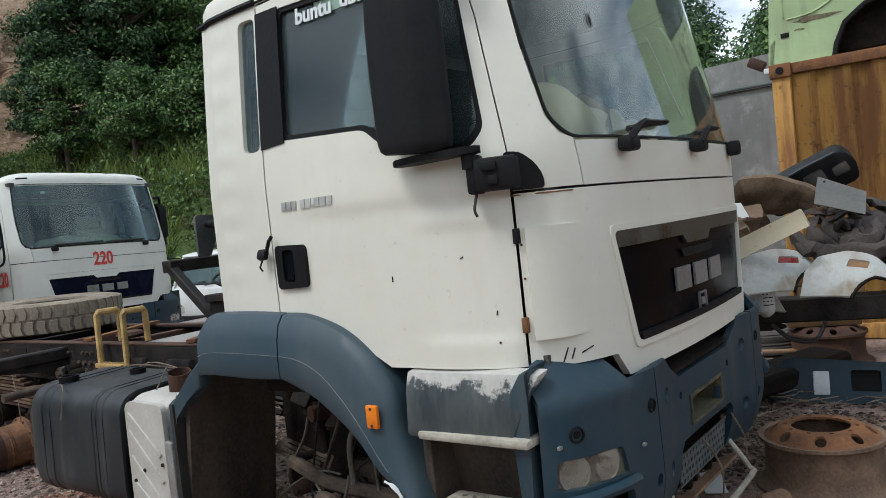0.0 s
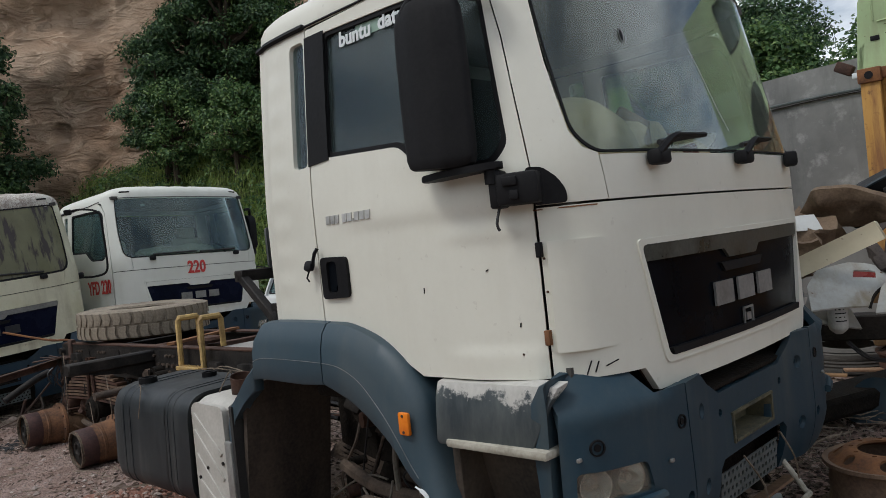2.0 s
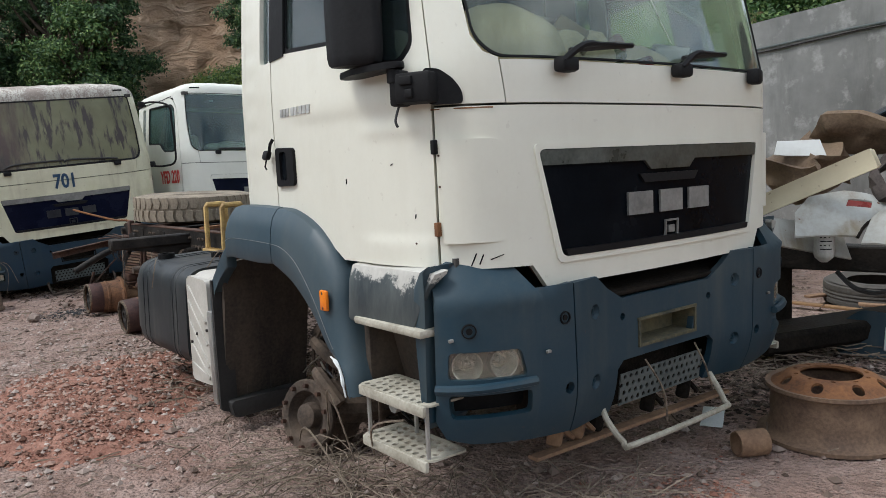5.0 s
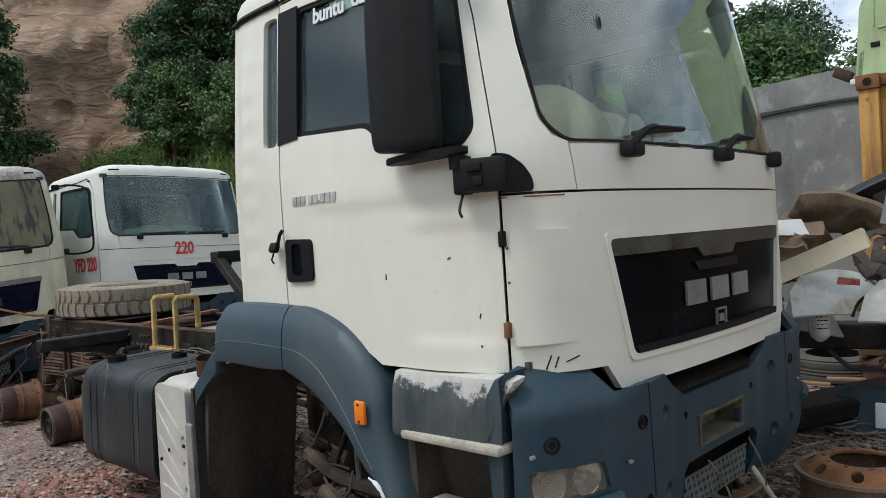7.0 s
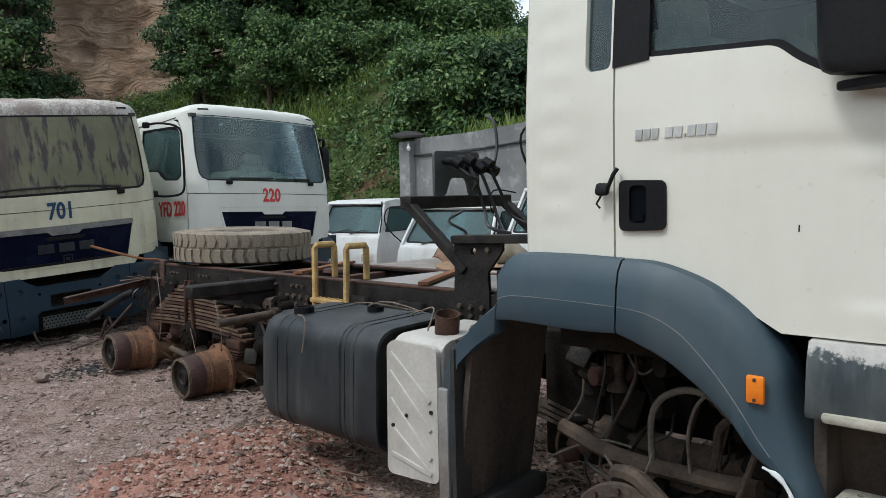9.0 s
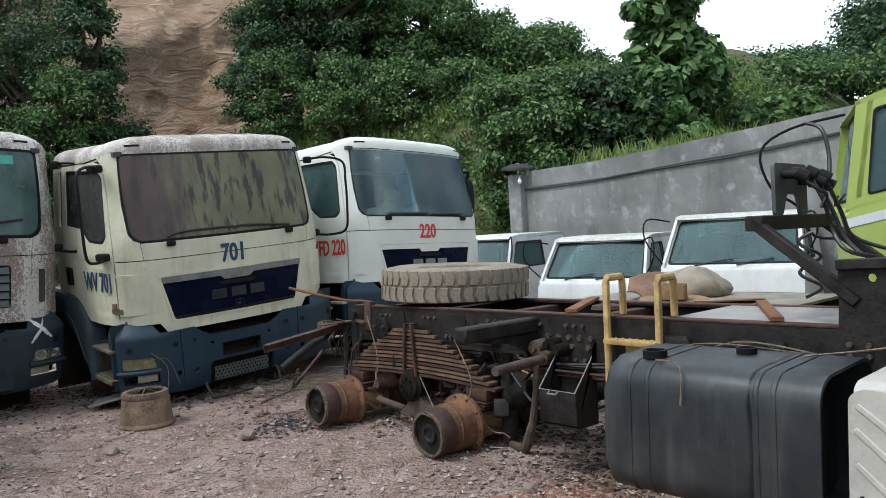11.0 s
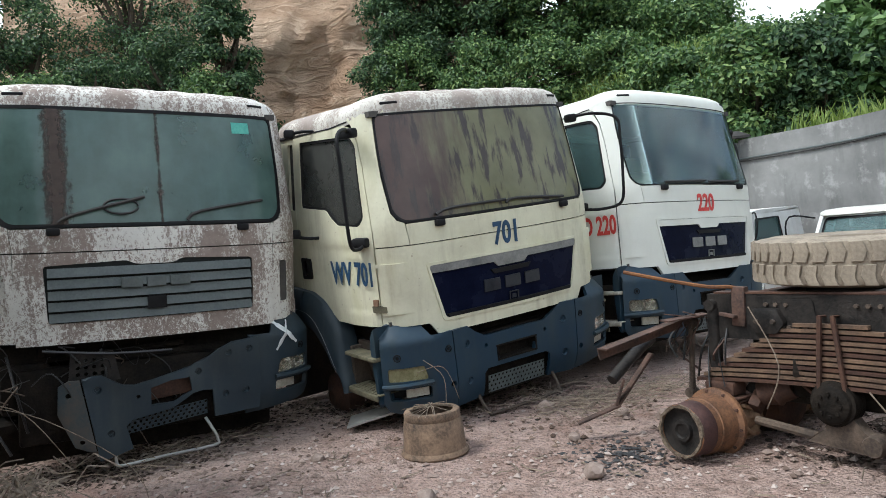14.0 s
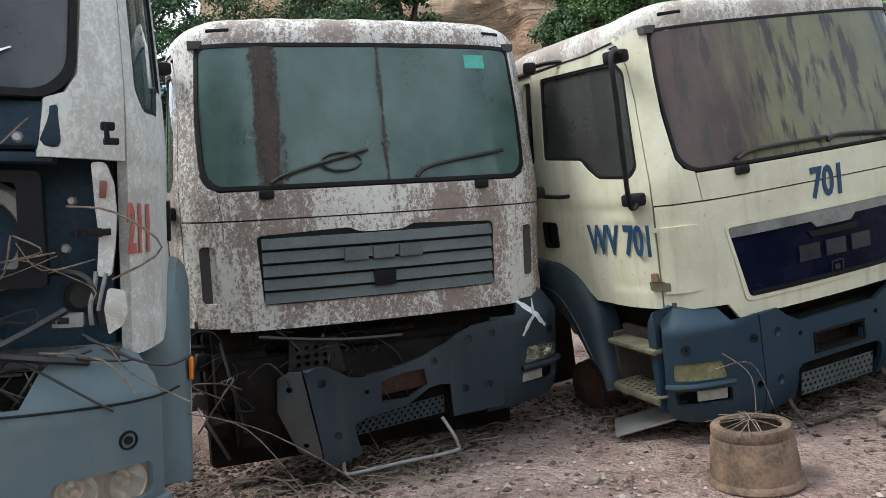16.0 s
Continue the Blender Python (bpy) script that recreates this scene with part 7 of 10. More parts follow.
def spare_tyre(r, w, inner, m, label):
    """Worn lug tyre: body, two sidewalls with a bead, and blocks of tread."""
    T = thing("spare_tyre", m, label, "tyre")
    up = Matrix.Translation((0, 0, w / 2))
    bm = B()
    lathe(bm, [(r * .93, -w * .47), (r * .985, -w * .43), (r, -w * .36), (r, w * .36), (r * .985, w * .43), (r * .93, w * .47), (r * .90, 0), (r * .93, -w * .47)], up, 72)
    part("tyre_carcass", bm, DUSTY_TYRE, T)
    for sg in (-1, 1):
        bm = B()
        lathe(bm, [(inner, sg * w * .38), (inner + .012, sg * w * .45), (inner + .03, sg * w * .46), (r * .72, sg * w * .495), (r * .80, sg * w * .50), (r * .82, sg * w * .515), (r * .84, sg * w * .50), (r * .94, sg * w * .465), (r * .90, sg * w * .30), (inner + .02, sg * w * .30), (inner, sg * w * .38)], up, 60)
        part("sidewall", bm, DUSTY_TYRE, T)
    lugs = 40
    rr = random.Random(3)
    keys = []
    for v in range(3):
        bm = B()
        wid = 2 * math.pi * r / lugs
        pts = [(-.40 * wid, 0), (-.22 * wid, .5), (-.44 * wid, .98), (.24 * wid, 1.0), (.46 * wid, .52), (.26 * wid, 0)]
        pts = [(a * (1 + rr.uniform(-.12, .12)), b * (1 - .04 * rr.random())) for a, b in pts]
        for sg in (0,):
            prism(bm, [(a, b * w * .42 + .008) for a, b in pts], lambda u, q, h: Vector((r + h - .06 * max(0, q - w * .33), u, q)), -.012, .009 + .002 * v, .004)
        keys.append(bm_mesh("tread_block", bm))
    for i in range(lugs * 2):
        sg = 1 if i % 2 else -1
        a = 2 * math.pi * (i // 2 + (.5 if sg > 0 else 0)) / lugs
        mm = up @ Matrix.Rotation(a, 4, "Z")
        if sg < 0:
            mm = mm @ Matrix.Rotation(math.pi, 4, "X")
        part("tread_block", keys[i % 3], DUSTY_TYRE, T, at=mm)
    return T


def bm_mesh(name, bm):
    bmesh.ops.recalc_face_normals(bm, faces=bm.faces[:])
    me = bpy.data.meshes.new(name)
    bm.to_mesh(me)
    bm.free()
    return me


spare_tyre(.575, .265, .29, MAIN.matrix_basis @ pose(.1, 5.88, .985, 1.5, 0, 20), "dusty worn lug tyre lying flat on the chassis rails")


def deck_junk():
    """A low dusty flatbed beyond the frame, and what was left on it."""
    M = MAIN.matrix_basis
    D = thing("flatbed", M @ pose(2.45, 5.25, 0), "low dusty steel flatbed frame standing on stub legs", "flatbed")
    bm = B()
    box(bm, (0, 0, .755), (1.9, 2.3, .03), (0, 0, 0), .006)
    part("deck", bm, plain("dusty_flatbed_deck", (.17, .15, .13), (.33, .30, .27), 4, .85, bump=.3), D)
    for x in (-.95, .95):
        bm = B()
        box(bm, (x, 0, .70), (.07, 2.36, .14), (0, 0, 0), .008)
        part("deck_rail", bm, RUST_DARK, D)
    for x in (-.85, .85):
        for y in (-1.0, 1.0):
            bm = B()
            box(bm, (x, y, .33), (.10, .10, .66), (0, 0, 0), .01)
            part("leg", bm, OILY, D)
    board = plain("round_brown_board", (.17, .10, .055), (.33, .215, .125), 8, .8)
    for x, y, z, r, a, b in ((2.27, 5.20, .775, .33, 4, -3), (2.44, 4.76, .772, .31, -3, 4)):
        bm = B()
        lathe(bm, [(.0, .0), (r - .01, .0), (r, .012), (r - .01, .022), (.07, .022), (.06, .03), (.0, .03)], Matrix(), 30)
        single("wooden_disc", bm, board, M @ pose(x, y, z, a, b, 0), "round brown board lying on the flatbed", "board", "round boards")
    bm = B()
    for w in (-.10, .10):
        box(bm, (w, 0, .07), (.02, .20, .14), (0, 0, 0), .004)
        box(bm, (0, w, .07), (.20, .02, .14), (0, 0, 0), .004)
    box(bm, (0, 0, .012), (.2, .2, .02))
    single("wooden_box", bm, SCRAP_WOOD, M @ pose(2.24, 5.19, .80, 0, 0, 24), "small open wooden box on a round board", "box")
    bm = B()
    sheet(bm, [(-.36, -.20), (-.1, -.26), (.30, -.20), (.36, .02), (.22, .24), (-.20, .26), (-.38, .06)], [], lambda u, v, d: Vector((u, v, .20 - 1.1 * u * u - .9 * v * v + .03 * math.sin(u * 17) + .02 * noise.noise((u * 9, v * 9, 0)) + d)), .014, .05)
    single("bent_cover", bm, plain("brown_hide", (.105, .055, .03), (.23, .135, .08), 7, .75, bump=.4), M @ pose(2.62, 5.62, .78, 0, -10, 30), "bent brown seat cover heaped on the flatbed", "cover")
    bm = B()
    bmesh.ops.create_uvsphere(bm, u_segments=26, v_segments=16, radius=.5, matrix=Matrix.Diagonal((.78, .62, .46, 1)))
    for v in bm.verts:
        v.co += v.normal * (noise.noise(v.co * 5) * .06 + noise.noise(v.co * 14) * .02)
        v.co.z = max(v.co.z, -.06)
    single("dusty_sack", bm, plain("dusty_sacking", (.22, .185, .14), (.36, .31, .245), 6, .95, bump=.5), M @ pose(2.92, 5.36, .83), "dusty beige sack heaped on the flatbed", "sack")
    bm = B()
    lathe(bm, [(.0, .03), (.05, .03), (.09, .022), (.10, .0), (.0, .0)], Matrix(), 16)
    single("flange", bm, RUST_DARK, M @ pose(-.10, 4.30, .97), "rusty round flange on the frame", "flange")


deck_junk()

# ---- fittings of the white truck ----
def main_details():
    T = MAIN
    for x, k in ((-.61, .36), (.05, .36), (.61, .05)):
        if k > .1:
            wiper(T, x, k, .03)
    bm = B()
    p = cab_at(.66, 1.745, -.03)
    box(bm, tuple(p), (.085, .06, .07), (0, 0, 20), .015)
    part("wiper_arm", bm, BLACK, T)
    # folded mirror against the side window
    bm = B()
    ring = rounded([(-1.15, .41), (-1.15, .67), (-1.19, .70), (-1.24, .67), (-1.265, .57), (-1.25, .485), (-1.19, .40)], .025)
    cx, cy = -1.20, .545
    loops = []
    for z, k in ((1.772, .55), (1.775, .80), (1.785, .92), (1.81, .985), (1.86, 1.0), (2.05, 1.02), (2.22, 1.0), (2.29, .96), (2.325, .86), (2.342, .68), (2.346, .45)):
        loops.append([bm.verts.new((cx + (u - cx) * (.5 + .5 * k) + .012 * math.sin((z - 2.1) * 2), cy + (v - cy) * k + .02 * (z - 2.0), z + .05 * (v - .55) * (1 if z < 1.9 else -1.0))) for u, v in ring])
    for p, q in zip(loops, loops[1:]):
        for k in range(len(ring)):
            bm.faces.new((p[k], p[(k + 1) % len(ring)], q[(k + 1) % len(ring)], q[k]))
    bm.faces.new(loops[0])
    bm.faces.new(loops[-1])
    part("mirror_housing", bm, BLACK, T, "large black mirror housing folded against the window")
    bm = B()
    prism(bm, rounded([(-1.11, .35), (-1.14, .63), (-1.21, .65), (-1.23, .52), (-1.19, .36), (-1.15, .32)], .03), lambda u, v, w: Vector((u, v, w - .03 * (v - .4))), 1.745, 1.768, .006)
    part("mirror_lower_arm", bm, BLACK, T)
    bm = B()
    tube(bm, [(-1.10, .40, 2.395), (-1.16, .43, 2.405), (-1.205, .52, 2.385), (-1.225, .605, 2.33), (-1.225, .625, 2.28)], [.026, .026, .022, .020, .018], 10, 4)
    box(bm, (-1.105, .395, 2.38), (.06, .075, .12), (0, 0, -18), .018)
    box(bm, (-1.12, .44, 2.425), (.05, .10, .03), (0, 0, -14), .01)
    part("mirror_upper_arm", bm, BLACK, T)
    bm = B()
    box(bm, (-1.10, .30, 1.675), (.09, .14, .105), (0, 0, 24), .012)
    box(bm, (-1.13, .365, 1.68), (.07, .05, .125), (0, 0, 24), .010)
    box(bm, (-1.15, .30, 1.70), (.02, .05, .03), (0, 0, 24), .004)
    box(bm, (-1.145, .29, 1.655), (.02, .03, .03), (0, 0, 24), .004)
    cyl(bm, (-1.15, .37, 1.745), (-1.15, .37, 1.70), .025)
    part("mirror_bracket", bm, BLACK, T, "broken black mirror bracket")
    bm = B()
    sheet(bm, rounded([(-1.118, 1.616), (-1.13, 1.742), (-1.08, 1.738), (-1.034, 1.702), (-1.006, 1.66), (-1.002, 1.616)], .018), [], lambda u, v, d: cab_at(u, v, d - .035 + .032 * abs(u + 1.12) / .12), .03, .03)
    part("mirror_cover", bm, BLACK, T, "black wedge cover on the corner pillar")
    bm = B()
    tube(bm, [(-1.14, .36, 1.62), (-1.155, .365, 1.57), (-1.15, .36, 1.545)], .005, 5, 4)
    part("mirror_wire", bm, WIRE, T)
    # black tape over the door pillar
    bm = B()
    sheet(bm, [(-2.222, 1.905), (-2.080, 1.915), (-2.068, 2.452), (-2.216, 2.452)], [], lambda u, v, d: cab_at(u, v, d - .005), .008, .06)
    part("pillar_cover", bm, BLACK, T, "black cover on the door pillar")
    bm = B()
    box(bm, tuple(cab_at(-2.245, 1.49, -.03)), (.03, .05, .045), (0, 20, 0), .012)
    tube(bm, [cab_at(-2.22, 1.50, -.03), cab_at(-2.20, 1.54, -.03), cab_at(-2.19, 1.56, -.02)], .008, 5)
    tube(bm, [cab_at(-2.25, 1.47, -.03), cab_at(-2.27, 1.44, -.03), cab_at(-2.255, 1.425, -.03)], .004, 5)
    part("lock_rag", bm, BLACK, T, "black rag and key at the door lock")
    # raised maker's line on the door, as plain bars
    s = -2.135
    for w in (.032, .03, .03, 0, .034, .034, .012, .034, .034, .034):
        if w:
            bm = B()
            h = .034 if w > .02 else .010
            sheet(bm, [(s + .004, 1.652), (s + w - .004, 1.652), (s + w, 1.652 + h), (s + .006, 1.652 + h)], [], lambda u, v, d: cab_at(u, v, d - .005), .007, .05)
            part("raised_badge_bar", bm, SILVER_INK, T)
        s += (w or .018)
    # lettering and curtain in the door window
    letters(T, "buntu", -1.86, 2.385, .085, PALE_INK, "window_lettering", "pale lettering on the side window", 1.0, lambda u, v, d: cab_at(u, v, d + .014))
    letters(T, "datu", -1.62, 2.392, .085, PALE_INK, "window_lettering", "pale lettering on the side window", 1.0, lambda u, v, d: cab_at(u, v, d + .014))
    bm = B()
    sheet(bm, [(-1.86, 2.365), (-1.70, 2.37), (-1.70, 2.43), (-1.86, 2.425)], [], lambda a, b, d: cab_at(a, b, d + .018), .001, .1)
    part("window_sticker", bm, plain("pale_green_sticker", (.22, .34, .27), (.32, .44, .36), 20, .5), T, "pale green sticker behind the lettering")
    bm = B()
    sheet(bm, [(-2.07, 2.12), (-1.82, 2.15), (-1.82, 2.43), (-2.07, 2.43)], [], lambda u, v, d: cab_at(u, v, d + .06), .003, .08)
    cur = part("window_curtain", bm, plain("dark_blue_film", (.010, .014, .028), (.02, .026, .045), 5, .5), T, "dark blue film inside the side window")
    for sx, up in ((-1.985, -1), (-1.90, 1)):
        bm = B()
        sheet(bm, [(sx - .015, 2.30), (sx - .015, 2.24), (sx - .05, 2.24), (sx, 2.17), (sx + .05, 2.24), (sx + .015, 2.24), (sx + .015, 2.30)] if up < 0 else [(sx - .015, 2.15), (sx - .015, 2.19), (sx - .045, 2.19), (sx, 2.26), (sx + .045, 2.19), (sx + .015, 2.19), (sx + .015, 2.15)], [], lambda u, v, d: cab_at(u, v, d + .05), .002, .08)
        part("arrow_decal", bm, plain("grey_arrow_decal", (.20, .23, .25), (.28, .30, .32), 5, .6), cur)
    # inside: seats, wheel, bedding on the dashboard
    seat(T, -.62, BEIGE)
    seat(T, .62, BEIGE)
    steering(T, .55)
    for x, y, z, a, b, c in ((-.64, .38, 1.83, .66, .36, .36), (-.20, .42, 1.82, .50, .32, .28), (.32, .46, 1.80, .36, .28, .22)):
        bm = B()
        bmesh.ops.create_uvsphere(bm, u_segments=18, v_segments=12, radius=.5, matrix=pose(x, y, z) @ Matrix.Diagonal((a, b, c, 1)))
        for v in bm.verts:
            v.co += Vector((noise.noise(v.co * 7), noise.noise(v.co * 7 + Vector((3, 0, 0))), noise.noise(v.co * 7 + Vector((0, 5, 0))))) * .03
        part("bundled_cloth", bm, plain("tan_cloth", (.58, .44, .27), (.74, .59, .40), 7.0, .9), T, "beige bundled cloth on the dashboard")
    bm = B()
    box(bm, (.05, .50, 1.83), (.20, .16, .12), (20, 30, 10), .02)
    part("dash_box", bm, BLACK, T)
    rc = random.Random(31)
    tones = [plain("dash_" + nm, a, b, 9, .8) for nm, a, b in (("maroon_cloth", (.12, .02, .02), (.22, .05, .04)), ("olive_cloth", (.06, .07, .03), (.13, .13, .06)), ("pale_paper", (.45, .44, .40), (.60, .58, .53)), ("brown_card", (.20, .13, .07), (.32, .22, .13)), ("dark_bag", (.02, .02, .025), (.05, .05, .055)))]
    for k in range(16):
        bm = B()
        box(bm, (0, 0, 0), (rc.uniform(.08, .24), rc.uniform(.06, .18), rc.uniform(.04, .14)), (0, 0, 0), .015)
        for v in bm.verts:
            v.co += Vector((noise.noise(v.co * 12 + Vector((k, 0, 0))), noise.noise(v.co * 12 + Vector((0, k, 0))), noise.noise(v.co * 12 + Vector((0, 0, k))))) * .025
        part("dash_clutter", bm, tones[k % 5], T, at=pose(rc.uniform(-.8, .75), rc.uniform(.34, .56), 1.80 + rc.uniform(0, .10), rc.uniform(-30, 30), rc.uniform(-30, 30), rc.uniform(0, 180)))
    # stone chip and thin cracks in the windscreen
    bm = B()
    sheet(bm, oval(-.60, 2.205, .008, .021, 10), [], lambda u, v, d: cab_at(u, v, d - .001), .002, .02)
    chip = part("glass_chip", bm, BLACK, T, "dark hole in the windscreen")
    bm = B()
    sheet(bm, oval(-.597, 2.207, .014, .030, 12), [oval(-.60, 2.205, .009, .022, 10)], lambda u, v, d: cab_at(u, v, d), .001, .02)
    part("chip_rim", bm, BADGE_GREY, chip, "pale crushed glass round the hole")
    bm = B()
    tube(bm, [cab_at(-.11 + .165 * k, 2.20 - .345 * k + .012 * math.sin(7 * k), .002) for k in (0, .2, .4, .6, .8, 1)], .0012, 4)
    part("glass_crack", bm, PALE_INK, T, "thin pale crack in the windscreen")
    # skin damage: hinge, screws, scratches
    for z in (1.19, 1.48):
        bm = B()
        box(bm, tuple(cab_at(-1.113, z - .01, -.004)), (.02, .02, .05), (0, 0, 0), .003)
        part("hinge", bm, RUST if z < 1.3 else BLACK, T)
    for u, z in ((-1.10, 1.33), (-1.10, 1.44), (-1.16, 1.70), (-1.20, 1.13)):
        bm = B()
        p, q = cab_at(u, z, 0), cab_at(u, z, -.02)
        m = (q - p).to_track_quat("Z", "Y").to_matrix().to_4x4()
        m.translation = p
        lathe(bm, [(0, .003), (.003, .003), (.0045, 0)], m, 8)
        part("screw", bm, RUST_DARK, T)
    for pts in (((-.98, 1.09), (-1.0, 1.045)), ((-.955, 1.085), (-.97, 1.05)), ((-1.60, 1.37), (-1.601, 1.35)), ((-1.20, 1.235), (-1.203, 1.22)), ((-.88, 1.08), (-.93, 1.065)), ((-1.30, 1.42), (-1.31, 1.415))):
        bm = B()
        tube(bm, [cab_at(u, z, -.001) for u, z in pts], .0025, 4)
        part("scratch", bm, BLACK, T)
    # torn lower corner of the panel, bent near-black plate behind the bumper
    bm = B()
    sheet(bm, [(-.77, 1.03), (-.70, .945), (-.66, .945), (-.70, 1.03)], [], lambda u, v, d: cab_at(u, v, d + .03), .01, .05)
    part("panel_edge", bm, RUST_DARK, T)
    # shelf coloured near-black: shade of the gap above the bumper put into it
    bm = B()
    box(bm, (0, .17, .88), (1.25, .16, .02), (14, 0, 0), .004)
    box(bm, (0, .26, .82), (1.3, .04, .26), (0, 0, 0), .004)
    part("bumper_shelf", bm, OILY, T)
    bm = B()
    box(bm, (0, .30, .44), (1.3, .12, .22), (0, 0, 0), .02)
    box(bm, (0, .26, .60), (1.2, .06, .10), (0, 0, 0), .01)
    part("front_beam", bm, OILY, T, "near-black beam behind the bumper")
    bm = B()
    bar(bm, (-.70, .21, .255), (.62, .20, .235), .05, .014)
    part("under_strip", bm, RUST_DUSTY, T, "rusty strip hanging below the bumper")
    for x in (-.55, -.42, -.30, .05, .32):
        bm = B()
        box(bm, (x, .23, .31), (.06, .06, .10), (10, 20, 30), .015)
        tube(bm, [(x, .22, .36), (x + .05, .20, .30), (x + .10, .23, .27)], .012, 5, 3)
        part("under_bracket", bm, RUST_DUSTY if x < -.3 else OILY, T)
    bm = B()
    tube(bm, [(-1.218, .726, .508), (-1.22, .738, .56), (-1.218, .752, .60), (-1.217, .785, .638), (-1.216, .83, .655)], [.004, .008, .006, .009, .004], 6, 4)
    part("fender_tear", bm, PALE_INK, T)
    for sx in (-1, 1):
        for u, z in ((1.13, .80), (.76, .72)):
            bm = B()
            p = bumper_at(sx * u, z, -.008)
            box(bm, tuple(p), (.02, .012, .012), (0, 0, 0), .003)
            part("bumper_clip", bm, STEEL, T)
    bm = B()
    tube(bm, [cab_at(-.95, 2.60, 0) + Vector((0, .25, .1)), cab_at(-.95, 2.60, 0) + Vector((0, .27, .45))], .004, 5)
    part("aerial", bm, BLACK, T)
    bm = B()
    tube(bm, [cab_at(u, 1.60, -.002) for u in (-1.12, -1.0, -.9)], .003, 4)
    part("rust_line", bm, RUST, T)


main_details()


def undercarriage(T, deep=1.0, tyres=False):
    """Dark frame, engine and axle under a parked truck."""
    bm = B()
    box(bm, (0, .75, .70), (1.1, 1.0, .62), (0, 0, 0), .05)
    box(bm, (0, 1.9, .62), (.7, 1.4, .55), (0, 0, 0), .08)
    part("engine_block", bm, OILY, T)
    for sg in (-1, 1):
        bm = B()
        box(bm, (sg * .40, 3.2, .78), (.07, 5.6, .26), (0, 0, 0), .008)
        part("chassis_rail", bm, DARK_STEEL, T)
        bm = B()
        lathe(bm, [(0, .14), (.06, .14), (.10, .10), (.20, .08), (.21, .0), (.2, -.06), (0, -.06)], pose(sg * .88, 1.35, .30, 0, sg * 90, 0), 24)
        part("front_hub", bm, RUST_DARK, T)
        bm = B()
        box(bm, (sg * .92, 1.98, .58), (.50, .04, .80), (0, 0, 0), .02)
        part("arch_liner", bm, MUDFLAP, T)
    bm = B()
    tube(bm, [(-.85, 1.35, .28), (.85, 1.35, .28)], .06, 8)
    part("front_axle", bm, OILY, T)
    bm = B()
    box(bm, (0, .22, .60), (1.7, .10, .50), (0, 0, 0), .02)
    part("front_beam", bm, OILY, T)


for tk in (T701, T220, TD, TW):
    undercarriage(tk)
seat(T220, -.60, BEIGE)
seat(T220, .60, BEIGE)
seat(T701, -.60, DARK_CLOTH)
seat(T701, .60, DARK_CLOTH)
seat(TD, -.60, DARK_CLOTH)
seat(TD, .60, LINING)
steering(T220, .55)
bm = B()
prism(bm, rounded([(-.09, -.24), (.07, -.25), (.09, .18), (.05, .25), (-.06, .25), (-.10, .15)], .04), lambda u, v, w: Vector((1.14 + w, .52 + u, 2.06 + v)), -.02, .09, .02)
mh = part("mirror_housing", bm, BLACK, T220, "black mirror housing")
bm = B()
tube(bm, [(1.04, .40, 2.38), (1.13, .42, 2.39), (1.19, .5, 2.30)], .02, 8, 4)
tube(bm, [(1.07, .36, 1.72), (1.15, .40, 1.74), (1.20, .5, 1.84)], .02, 8, 4)
part("mirror_arm", bm, BLACK, mh)
for x, y, a, b, c in ((-.35, .42, .62, .34, .20), (.15, .46, .70, .36, .24)):
    bm = B()
    bmesh.ops.create_uvsphere(bm, u_segments=18, v_segments=10, radius=.5, matrix=pose(x, y, 1.82) @ Matrix.Diagonal((a, b, c, 1)))
    for v in bm.verts:
        v.co += Vector((noise.noise(v.co * 6), noise.noise(v.co * 6 + Vector((3, 0, 0))), noise.noise(v.co * 6 + Vector((0, 5, 0))))) * .03
    part("bundled_cloth", bm, BEIGE, T220, "pale bundled cloth on the dashboard")
bm = B()
sheet(bm, [(-.66, 2.44), (-.60, 2.44), (-.60, 2.47), (-.66, 2.47)], [], lambda u, v, d: cab_at(u, v, d + .012), .001, .1)
part("windscreen_sticker", bm, PALE_INK, T220, "small white sticker")
steering(TD, -.50)
steering(T701, .55)

# numbers painted on the fronts and doors
letters(T701, "701", -.02, 1.59, .235, NAVY_PAINT, "painted_number", "navy number 701", .74)
letters(T701, "WV 701", -1.36, 1.42, .235, NAVY_PAINT, "painted_number", "navy code WV 701", .66)
letters(T220, "220", -.02, 1.585, .225, RED_PAINT, "painted_number", "red number 220", .78)
letters(T220, "YFD 220", -1.36, 1.43, .235, RED_PAINT, "painted_number", "red code YFD 220", .60)
letters(TW, "211", 1.17, 1.41, .20, plain("faded_red_lettering", (.30, .05, .04), (.45, .14, .11), 12, .6), "painted_number", "faded red number 211", .55)


def wiper_set(T, rods):
    for pts in rods:
        bm = B()
        tube(bm, [cab_at(u, z, -.02) for u, z in pts], .012, 6, 3)
        part("wiper_blade", bm, RUBBER, T)
    for u in (-.61, .61):
        bm = B()
        p = cab_at(u, 1.745, -.015)
        box(bm, tuple(p), (.08, .04, .05), (0, 0, 0), .012)
        part("wiper_arm", bm, BLACK, T)


wiper_set(T701, [[(-.63, 1.80), (-.50, 1.835), (0.0, 1.84)], [(.0, 1.815), (.1, 1.84), (.62, 1.80)]])
wiper_set(T220, [[(-.6, 1.79), (.0, 1.80)], [(.05, 1.79), (.6, 1.80)]])
wiper_set(TD, [[(-.58, 1.80), (-.48, 1.85), (-.05, 1.96)], [(.22, 1.80), (.32, 1.86), (.78, 1.93)]])
bm = B()
tube(bm, [cab_at(.15 + .11 * math.cos(k * .55) - .35, 1.90 + .05 * math.sin(k * .55), -.015) for k in range(12)], .008, 5, 3)
